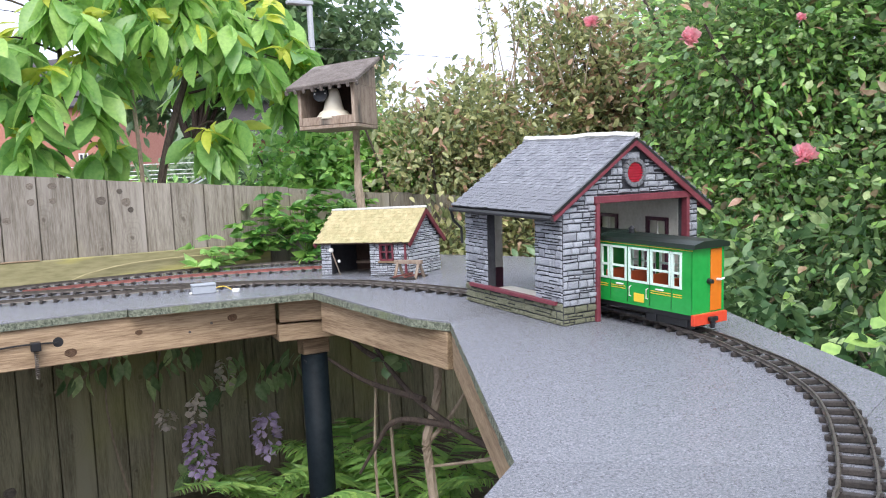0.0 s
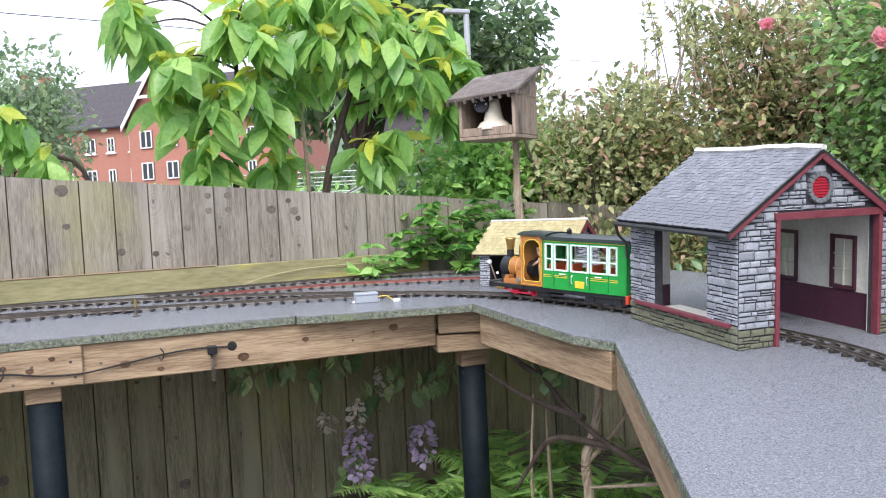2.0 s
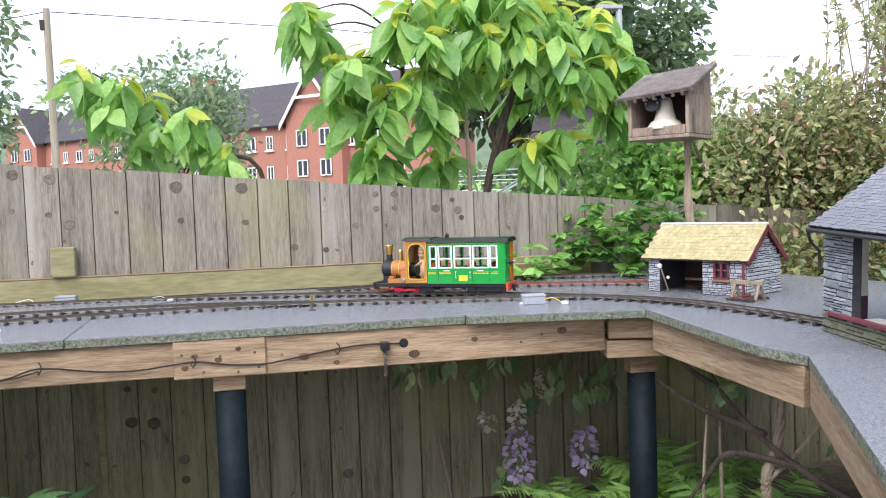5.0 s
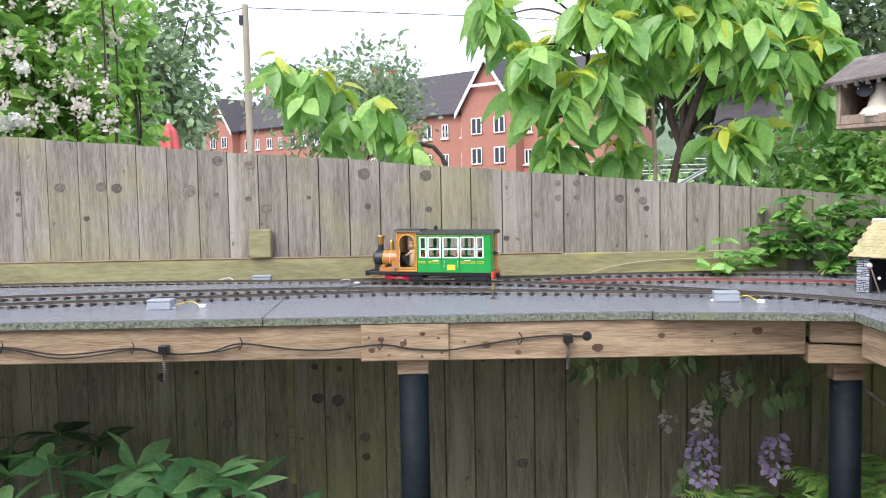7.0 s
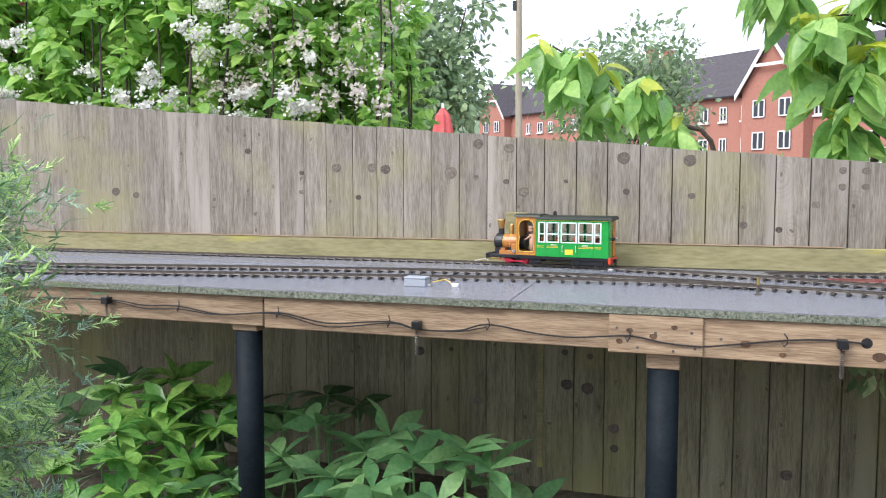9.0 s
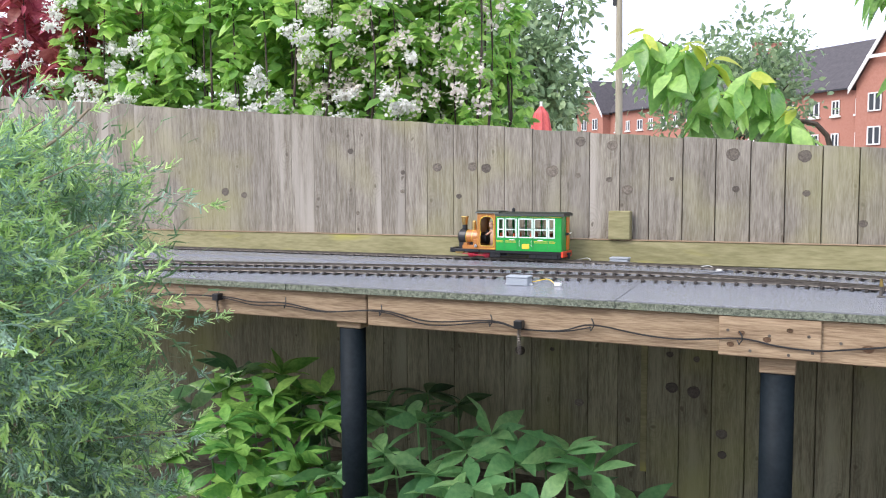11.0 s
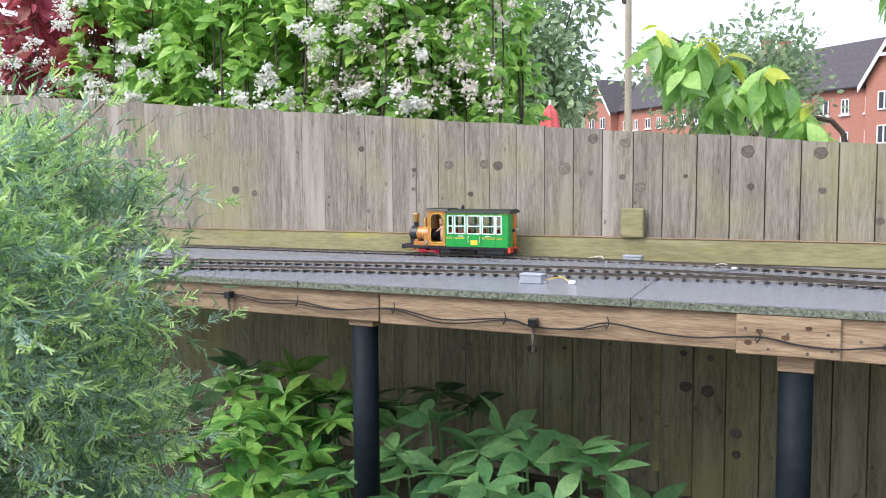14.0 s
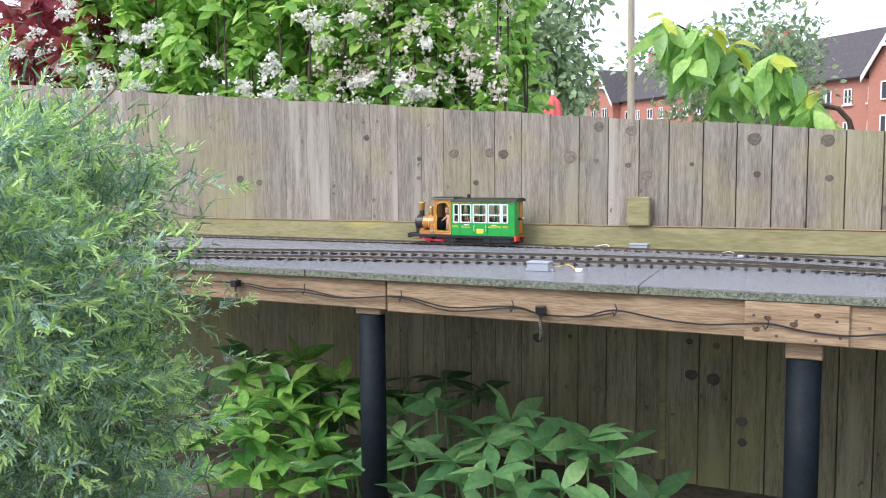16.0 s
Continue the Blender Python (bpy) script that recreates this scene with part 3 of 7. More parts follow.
for x, x2 in zip(SEAMS, SEAMS[1:]):
    w = x2 - x
    top = fence_top(x + w / 2)
    bm = bmesh.new()
    lo = [bm.verts.new(v) for v in ((0.003, -0.0125, 0), (w - 0.003, -0.006, 0), (w - 0.0012, 0.004, 0), (w + 0.001, 0.012, 0), (-0.001, 0.012, 0), (0.0012, 0.004, 0))]
    j = random.uniform(-0.004, 0.004)
    hi = [bm.verts.new((v.co.x, v.co.y, top + j - 0.0865 * (v.co.x - w / 2))) for v in lo]
    bm.faces.new(hi)
    for k in range(6):
        bm.faces.new((lo[k], lo[(k + 1) % 6], hi[(k + 1) % 6], hi[k]))
    bmesh.ops.recalc_face_normals(bm, faces=bm.faces)
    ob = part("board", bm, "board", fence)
    ob.location = (x, FACE, 0)
    for kx, kz, kr in KNOTS:
        if x + 0.3 * kr < kx < x2 - 0.3 * kr:
            kn = new("knot", KNOT)
            kn.parent = ob
            kr = min(kr, 0.9 * (kx - x), 0.9 * (x2 - kx))
            u = (kx - x) / w
            kn.matrix_local = Matrix.Translation((kx - x, -0.0125 + 0.0065 * u - 0.0003, kz)) @ Matrix.Rotation(math.atan2(0.0065, w), 4, "Z") @ Matrix.Diagonal((kr, 0.0012, kr * random.uniform(0.85, 1.05), 1))
part("fence_slat", boxed((-2.168, FACE - 0.019, 0.1), (-2.14, FACE - 0.0135, 1.02), 0.001), "plank", fence, "narrow dark green cover strip")
ob = part("retaining_plank", boxed((-9.2, 3.818, DECK + 0.001), (0.12, 3.844, 1.152), 0.004), "plank", fence, "algae-green plank along the fence foot")
part("plank_cap", boxed((-9.2, 3.815, 1.1525), (-0.9, 3.846, 1.157), 0.001), "joist", fence)
part("fence_stub", boxed((-2.312, 3.795, 1.157), (-2.215, 3.842, 1.285), 0.004), "plank", fence, "short sawn post stub against the boards")


# ---- railway ----
def track(near, label, rail_mat="rail", side=1, pitch=0.046):
    """A track from the run of its near rail: two rails on single sleepers."""
    c = catmull([branch(*p)[:2] for p in near], 16)
    tan = np.gradient(c, axis=0)
    tan /= np.linalg.norm(tan, axis=1)[:, None]
    nrm = np.stack([tan[:, 1], -tan[:, 0]], 1) * side
    cl = c + nrm * 0.0225
    t = thing("railway_track", label, "railway track", group="garden railway tracks")
    for k in (-1, 1):
        bm = bmesh.new()
        run = cl + nrm * 0.0238 * k
        rings = []
        for p, n in zip(run, nrm):
            prof = ((-0.0035, 0.0), (0.0035, 0.0), (0.001, 0.003), (0.0016, 0.008), (-0.0016, 0.008), (-0.001, 0.003))
            rings.append([bm.verts.new((p[0] + n[0] * u, p[1] + n[1] * u, deck_z(p[1]) + 0.0095 + v)) for u, v in prof])
        for a, b in zip(rings, rings[1:]):
            for q in range(6):
                bm.faces.new((a[q], a[(q + 1) % 6], b[(q + 1) % 6], b[q]))
        bmesh.ops.recalc_face_normals(bm, faces=bm.faces)
        part("rail", bm, rail_mat, t)
    S = np.r_[0, np.cumsum(np.linalg.norm(np.diff(cl, axis=0), axis=1))]
    s = pitch / 2
    while s < S[-1]:
        x, y = np.interp(s, S, cl[:, 0]), np.interp(s, S, cl[:, 1])
        tx, ty = np.interp(s, S, tan[:, 0]), np.interp(s, S, tan[:, 1])
        ob = new("sleeper", SLEEPER)
        ob.parent = t
        ob.matrix_local = pose(x, y, deck_z(y) + 0.0005, 0, 0, math.degrees(math.atan2(ty, tx)) + random.uniform(-1.5, 1.5))
        s += pitch
    return cl, S


bm = bmesh.new()
box(bm, (-0.0052, -0.036, 0), (0.0052, 0.036, 0.009), bevel=0.0012)
for k in (-1, 1):
    box(bm, (-0.006, k * 0.0238 - 0.006, 0.009), (0.006, k * 0.0238 + 0.006, 0.0115))
SLEEPER = bpy.data.meshes.new("sleeper")
bm.to_mesh(SLEEPER)
bm.free()
SLEEPER.materials.append(M["sleeper"])
NEAR = [(-0.9, 0.1), (-0.72, 0.255), (-0.578, 0.362), (-0.533, 0.388), (-0.48, 0.422), (-0.422, 0.463), (-0.367, 0.505), (-0.311, 0.551), (-0.257, 0.601), (-0.209, 0.656),
        (-0.161, 0.724), (-0.114, 0.804), (-0.075, 0.889), (-0.026, 0.99), (0.049, 1.216), (0.078, 1.406), (0.084, 1.6), (0.072, 1.8), (0.045, 1.985), (0.018, 2.204),
        (-0.035, 2.45), (-0.13, 2.66), (-0.26, 2.81), (-0.42, 2.95), (-0.6, 3.1), (-0.9, 3.28), (-1.28, 3.45), (-1.68, 3.57), (-2.0, 3.625), (-2.3, 3.66),
        (-2.8, 3.69), (-3.3, 3.69), (-4.2, 3.69), (-6.5, 3.69)]
LINE, ARC = track(NEAR, "garden railway track curving through the stone shed to the fence")
track([(-0.30, 2.845), (-0.488, 2.915), (-0.907, 3.03), (-1.236, 3.11), (-1.6, 3.15), (-2.0, 3.12), (-2.5, 3.04), (-3.2, 2.92), (-3.9, 2.78), (-4.8, 2.62)], "garden railway track along the front of the deck")
track([(-1.25, 3.13), (-1.6, 3.235), (-2.0, 3.30), (-2.4, 3.29), (-2.85, 3.235), (-3.36, 3.15), (-3.9, 3.04), (-4.8, 2.88)], "garden railway passing track in the middle of the deck")
track([(0.14, 3.16), (0.0, 3.24), (-0.214, 3.33), (-0.427, 3.40), (-0.76, 3.42), (-1.0, 3.40)], "garden railway siding with reddish rusty rails beside the stone hut", "rail_red")
track([(0.6, 3.45), (0.25, 3.56), (-0.09, 3.66), (-0.35, 3.69), (-0.8, 3.66), (-1.2, 3.57)], "garden railway siding close to the fence plants")


# ---- stone buildings ----
STONE = bpy.data.meshes.new("stone")
_v = [(-.5, 0, -.5), (.5, 0, -.5), (.5, 0, .5), (-.5, 0, .5), (-.40, -1, -.30), (.42, -.8, -.38), (.38, -1, .33), (-.44, -.75, .30)]
STONE.from_pydata(_v, [], [(4, 5, 6, 7), (0, 1, 5, 4), (1, 2, 6, 5), (2, 3, 7, 6), (3, 0, 4, 7)])
STONE.materials.append(M["stone"])
STONE_PALE, STONE_MOSS = STONE.copy(), STONE.copy()
STONE_PALE.materials[0], STONE_MOSS.materials[0] = M["stone_pale"], M["mossy"]


def stonework(parent, origin, angle, width, top, holes, course, seed, mesh=None, singly=True, moss=0.0):
    """Uneven stone courses on a wall face: from origin along angle (degrees), outward to the right of the run. top(u) bounds a gable."""
    r = random.Random(seed)
    m0 = Matrix.Translation(origin) @ Matrix.Rotation(radians(angle), 4, "Z")
    rects, z = [], 0.0
    while z < 1.0:
        h = course * r.uniform(0.65, 1.55)
        u = 0.0
        if z + h * 0.6 > max(top(width * q / 20) for q in range(21)):
            break
        while u < width - 0.002:
            w = min(course * r.uniform(0.8, 3.3), width - u)
            if width - u - w < course * 0.6:
                w = width - u
            if w > course * 1.9 and r.random() < 0.5:
                pieces = [(u, w, z, h * 0.45), (u, w * 0.55, z + h * 0.45, h * 0.55), (u + w * 0.55, w * 0.45, z + h * 0.45, h * 0.55)]
            else:
                pieces = [(u, w, z, h)]
            for pu, pw, pz, ph in pieces:
                cuts = [(pu, pw)]
                for a, b, c, d in holes:
                    if pz + ph * 0.5 > c and pz + ph * 0.5 < d:
                        nxt = []
                        for qu, qw in cuts:
                            if qu + qw <= a or qu >= b:
                                nxt.append((qu, qw))
                            else:
                                if qu < a - 0.004:
                                    nxt.append((qu, a - qu))
                                if qu + qw > b + 0.004:
                                    nxt.append((b, qu + qw - b))
                        cuts = nxt
                for qu, qw in cuts:
                    if pz + ph * 0.75 <= min(top(qu), top(qu + qw)) + 0.004:
                        rects.append((qu, qw, pz, min(ph, max(0.004, min(top(qu + 0.001), top(qu + qw - 0.001)) - pz))))
            u += w
        z += h
    gap = 0.0024
    if singly:
        for u, w, z, h in rects:
            ob = new("stone", STONE_MOSS if z < moss else (mesh or STONE))
            ob.parent = parent
            ob.matrix_local = m0 @ Matrix.Translation((u + w / 2, 0, z + h / 2)) @ Matrix.Rotation(r.uniform(-0.05, 0.05), 4, "Y") @ Matrix.Diagonal((max(0.002, w - gap), r.uniform(0.0025, 0.006), max(0.002, h - gap), 1))
    else:
        v, f = [], []
        for u, w, z, h in rects:
            k = len(v)
            d = r.uniform(0.002, 0.004)
            v += [m0 @ Vector((u + w / 2 + a * (w - gap), b * d, z + h / 2 + c * (h - gap))) for a, b, c in _v]
            f += [tuple(k + q for q in p) for p in ((4, 5, 6, 7), (0, 1, 5, 4), (1, 2, 6, 5), (2, 3, 7, 6), (3, 0, 4, 7))]
        me = bpy.data.meshes.new("stonework")
        me.from_pydata(v, [], f)
        me.materials.append((mesh or STONE).materials[0])
        ob = tagged(new("stonework", me), kind="stuff")
        ob.parent = parent


def wall(parent, name, outline, holes, thick, m, material, label=""):
    """An upright wall: outline and holes in (along, up); thickness behind the face; placed by m."""
    bm = bmesh.new()
    edges = []
    for loop in (outline, *holes):
        vs = [bm.verts.new((u, 0, z)) for u, z in loop]
        edges += [bm.edges.new((vs[i], vs[(i + 1) % len(vs)])) for i in range(len(vs))]
    bmesh.ops.triangle_fill(bm, use_beauty=True, use_dissolve=False, edges=edges)
    r = bmesh.ops.extrude_face_region(bm, geom=list(bm.faces))
    bmesh.ops.translate(bm, vec=(0, thick, 0), verts=[v for v in r["geom"] if isinstance(v, bmesh.types.BMVert)])
    bmesh.ops.recalc_face_normals(bm, faces=bm.faces)
    bmesh.ops.transform(bm, matrix=m, verts=bm.verts)
    return part(name, bm, material, parent, label)


def rect(a, b, c, d):
    return [(a, c), (b, c), (b, d), (a, d)]


def slates(parent, name, mesh_mat, m, width, length, rows, cols, seed, singly):
    """Overlapping slates on a roof slope: m puts x along the eave, y up the slope."""
    r = random.Random(seed)
    v, f = [], []
    base = [(-.5, 0, .2), (.5, 0, .2), (.5, 1.15, .0), (-.5, 1.15, 0), (-.5, 0, 1.0), (.5, 0, 1.0), (.5, 1.15, .8), (-.5, 1.15, .8)]
    fc = [(4, 5, 6, 7), (0, 1, 5, 4), (0, 4, 7, 3), (1, 2, 6, 5)]
    if singly:
        one = bpy.data.meshes.new(name)
        one.from_pydata(base, [], fc)
        one.materials.append(M[mesh_mat])
    for i in range(rows):
        single = singly and i < 8
        for j in range(cols + 1):
            w, h = width / cols, length / rows
            x = (j + (0.5 if i % 2 else 0) - 0.0) * w
            if x > width - 0.2 * w:
                continue
            x = min(max(x + w * 0.5, w * 0.5), width - w * 0.5)
            mm = m @ Matrix.Translation((x, i * h + r.uniform(-0.0012, 0.0012), 0.001)) @ Matrix.Rotation(r.uniform(-0.02, 0.02), 4, "Z") @ Matrix.Diagonal((w * 0.95, h, 0.003 + r.uniform(0, 0.0012), 1))
            if single:
                ob = new(name, one)
                ob.parent = parent
                ob.matrix_local = mm
            else:
                k = len(v)
                v += [mm @ Vector(p) for p in base]
                f += [tuple(k + q for q in p) for p in fc]
    if v:
        me = bpy.data.meshes.new(name)
        me.from_pydata(v, [], f)
        me.materials.append(M[mesh_mat])
        ob = tagged(new("roof_covering", me), kind="stuff")
        ob.parent = parent


def roof_slope(eave_a, eave_b, ridge_a):
    """Pose with x from eave_a to eave_b and y up the slope to ridge_a."""
    a, b, c = Vector(eave_a), Vector(eave_b), Vector(ridge_a)
    x = (b - a).normalized()
    y = (c - a) - x * (c - a).dot(x)
    L = y.length
    y.normalize()
    z = x.cross(y)
    return Matrix(((x.x, y.x, z.x, a.x), (x.y, y.y, z.y, a.y), (x.z, y.z, z.z, a.z), (0, 0, 0, 1))), (b - a).length, L


def shed_pose():
    x, y, f = branch(-0.085, 1.356)
    return pose(x, y, deck_z(y), math.degrees(math.atan(FALL)), 0, -2) @ Matrix.Diagonal((f - 0.008, f - 0.008, f, 1))


def engine_shed():
    W, D, E, R, T = 0.416, 0.42, 0.266, 0.408, 0.022
    t = thing("engine_shed", "model stone engine shed with slate roof and maroon trim", "model building", shed_pose())
    gable = lambda u: E + (R - E) * (1 - abs(u - W / 2) / (W / 2))
    door = rect(0.10, 0.375, -0.001, 0.272)
    out = [(0, 0), (W, 0), (W, E), (W / 2, R), (0, E)]
    louvre = [(W / 2 + 0.022 * math.cos(a), 0.338 + 0.022 * math.sin(a)) for a in np.linspace(0, 2 * math.pi, 17)[:-1]]
    dr = [(0, 0), (0.10, 0), (0.10, 0.272), (0.375, 0.272), (0.375, 0), (W, 0), (W, E), (W / 2, R), (0, E)]
    for nm, m, hs in (("front_gable", Matrix.Identity(4), [louvre]), ("rear_gable", Matrix.Translation((0, D - T, 0)), [])):
        wall(t, nm, dr, hs, T, m, "mortar")
        wall(t, nm + "_lining", [(0.024, 0.0), (0.10, 0), (0.10, 0.270), (0.375, 0.270), (0.375, 0), (W - 0.024, 0), (W - 0.024, E), (W / 2, R - 0.02), (0.024, E)], [], 0.002,
             Matrix.Translation((0, T if nm[0] == "f" else D - T - 0.0025, 0)), "cream")
        for a in (0.0235, 0.376):
            part("dado", boxed((a, (T + 0.002) if nm[0] == "f" else D - T - 0.005, 0), (a + 0.0165 if a > 0.1 else 0.099, (T + 0.004) if nm[0] == "f" else D - T - 0.003, 0.085)), "dado", t)
    side = [(0, 0), (D, 0), (D, E), (0, E)]
    hole = rect(0.105, 0.312, 0.045, 0.245)
    wall(t, "side_wall", [(T, 0), (D - T, 0), (D - T, E), (T, E)], [hole], T, Matrix(((0, 1, 0, 0), (1, 0, 0, 0), (0, 0, 1, 0), (0, 0, 0, 1))), "mortar")
    wall(t, "side_wall", [(T, 0), (D - T, 0), (D - T, E), (T, E)], [rect(0.075, 0.145, 0.095, 0.21), rect(0.265, 0.335, 0.095, 0.21)], T, Matrix(((0, -1, 0, W), (1, 0, 0, 0), (0, 0, 1, 0), (0, 0, 0, 1))), "mortar")
    part("inner_lining", boxed((W - T - 0.003, T, 0.085), (W - T - 0.0005, 0.074, E)), "cream", t)
    part("inner_lining", boxed((W - T - 0.003, 0.146, 0.085), (W - T - 0.0005, 0.264, E)), "cream", t)
    part("inner_lining", boxed((W - T - 0.003, 0.336, 0.085), (W - T - 0.0005, D - T, E)), "cream", t)
    for a, b in ((0.074, 0.146), (0.264, 0.336)):
        part("inner_lining", boxed((W - T - 0.003, a, 0.217), (W - T - 0.0005, b, E)), "cream", t)
    part("dado", boxed((W - T - 0.005, T, 0), (W - T - 0.0005, D - T, 0.085)), "dado", t)
    for y0 in (0.075, 0.265):
        bm = bmesh.new()
        for a, b, c, d in ((0, 0.07, 0.088, 0.097), (0, 0.07, 0.208, 0.217), (-0.004, 0.004, 0.088, 0.217), (0.066, 0.074, 0.088, 0.217)):
            box(bm, (W - T - 0.009, y0 + a, c), (W - T - 0.001, y0 + b, d))
        w = part("window", bm, "dado", t, "small window in a dark maroon frame")
        bm = bmesh.new()
        for a, b, c, d in ((0.033, 0.037, 0.097, 0.208), (0.0, 0.07, 0.133, 0.136), (0.0, 0.07, 0.170, 0.173)):
            box(bm, (W - T - 0.006, y0 + a, c), (W - T - 0.002, y0 + b, d))
        part("glazing_bar", bm, "cream", w)
        part("pane", boxed((W - T + 0.001, y0, 0.097), (W - T + 0.002, y0 + 0.07, 0.208)), "curtain", w, "cream translucent pane")
    # outer stones on the two faces that show, the rest joined
    stonework(t, (0, 0, 0), 0, W, gable, [(0.10, 0.375, 0, 0.287), (W / 2 - 0.034, W / 2 + 0.034, 0.304, 0.372)], 0.0145, 3, moss=0.03)
    stonework(t, (0, D, 0), -90, D, lambda u: E, [(D - 0.312, D - 0.105, 0.045, 0.245), (0.0, D, 0.045, 0.054)], 0.0145, 4, moss=0.04)
    stonework(t, (W, 0, 0), 90, D, lambda u: E, [(0.075, 0.145, 0.095, 0.21), (0.265, 0.335, 0.095, 0.21)], 0.0145, 5, singly=False)
    stonework(t, (W, D, 0), 180, W, gable, [(W - 0.375, W - 0.10, 0, 0.287)], 0.0145, 6, singly=False)
    part("sill", boxed((-0.012, 0.02, 0.045), (0.004, D - 0.03, 0.054), 0.001), "maroon", t)
    part("opening_base", boxed((0.001, 0.105, 0.043), (T + 0.05, 0.312, 0.046)), "cream", t)
    bm = bmesh.new()
    box(bm, (0.088, -0.010, 0.272), (0.387, 0.006, 0.288), bevel=0.001)
    part("lintel", bm, "maroon", t)
    for a in (0.092, 0.373):
        part("door_post", boxed((a, -0.009, 0), (a + 0.010, 0.010, 0.273), 0.001), "maroon", t)
    # round louvre
    lv = part("louvre", (lambda b: (rod(b, (W / 2, -0.003, 0.338), (W / 2, 0.004, 0.338), 0.0235, seg=24), b)[1])(bmesh.new()), "wheel_red", t, "round red louvred vent in a stone ring")
    bm = bmesh.new()
    for k in range(-3, 4):
        hw = math.sqrt(max(0, 0.0225 ** 2 - (k * 0.0062) ** 2))
        box(bm, (W / 2 - hw, -0.008, 0.338 + k * 0.0062 - 0.002), (W / 2 + hw, -0.003, 0.338 + k * 0.0062 + 0.001))
    part("slat", bm, "wheel_red", lv)
    bm = bmesh.new()
    for k in range(18):
        a = 2 * math.pi * k / 18
        box(bm, (-0.0048, -0.010, 0.0235), (0.0048, 0.002, 0.034), m=Matrix.Translation((W / 2, 0, 0.338)) @ Matrix.Rotation(a, 4, "Y"), bevel=0.001)
    part("ring", bm, "ring_stone", lv)
    # roof
    ov, oe = 0.014, 0.034
    k = (R - E) / (W / 2)
    ze, zr = E - oe * k + 0.012, R + 0.012
    for sgn, x0, single in ((1, -oe, True), (-1, W + oe, False)):
        a, b = ((x0, D + ov, ze), (x0, -ov, ze)) if sgn > 0 else ((x0, -ov, ze), (x0, D + ov, ze))
        m, w, l = roof_slope(a, b, (W / 2, a[1], zr))
        bm = boxed((0, 0, -0.006), (w, l, 0.0))
        bmesh.ops.transform(bm, matrix=m, verts=bm.verts)
        rf = part("roof", bm, "gutter", t, "grey slate roof slope")
        slates(rf, "slate", "slate", m, w, l, 27, 33, 11, single)
        bm = bmesh.new()
        tube(bm, [Vector(a) + Vector((-0.004 * sgn, 0, -0.008)), Vector(b) + Vector((-0.004 * sgn, 0, -0.008))], 0.006)
        part("gutter", bm, "gutter", t)
        for yy in (-ov, D + ov - 0.006):
            bm = bmesh.new()
            m2, w2, l2 = roof_slope((x0, yy, ze - 0.012), (x0, yy + 0.006, ze - 0.012), (W / 2, yy, zr - 0.012))
            box(bm, (0, 0, -0.008), (0.006, l2, 0.004), m=m2)
            part("bargeboard", bm, "maroon", t)
        part("fascia", boxed((-0.012 if sgn > 0 else W, 0.0, E - 0.016), (0.0 if sgn > 0 else W + 0.012, D, E - 0.001)), "maroon", t)
    bm = bmesh.new()
    tube(bm, [(W / 2 + random.uniform(-0.002, 0.002), y, zr + 0.004 + random.uniform(-0.002, 0.002)) for y in np.linspace(-ov, D + ov, 14)], 0.009, 5)
    part("ridge_cap", bm, "ridge", t, "worn white ridge capping")
    bm = bmesh.new()
    tube(bm, [(-oe, D + 0.02, ze - 0.01), (-oe + 0.01, D + 0.022, ze - 0.04), (-0.008, D + 0.01, ze - 0.06), (-0.008, D + 0.008, ze - 0.10)], 0.004)
    part("downpipe", bm, "gutter", t)


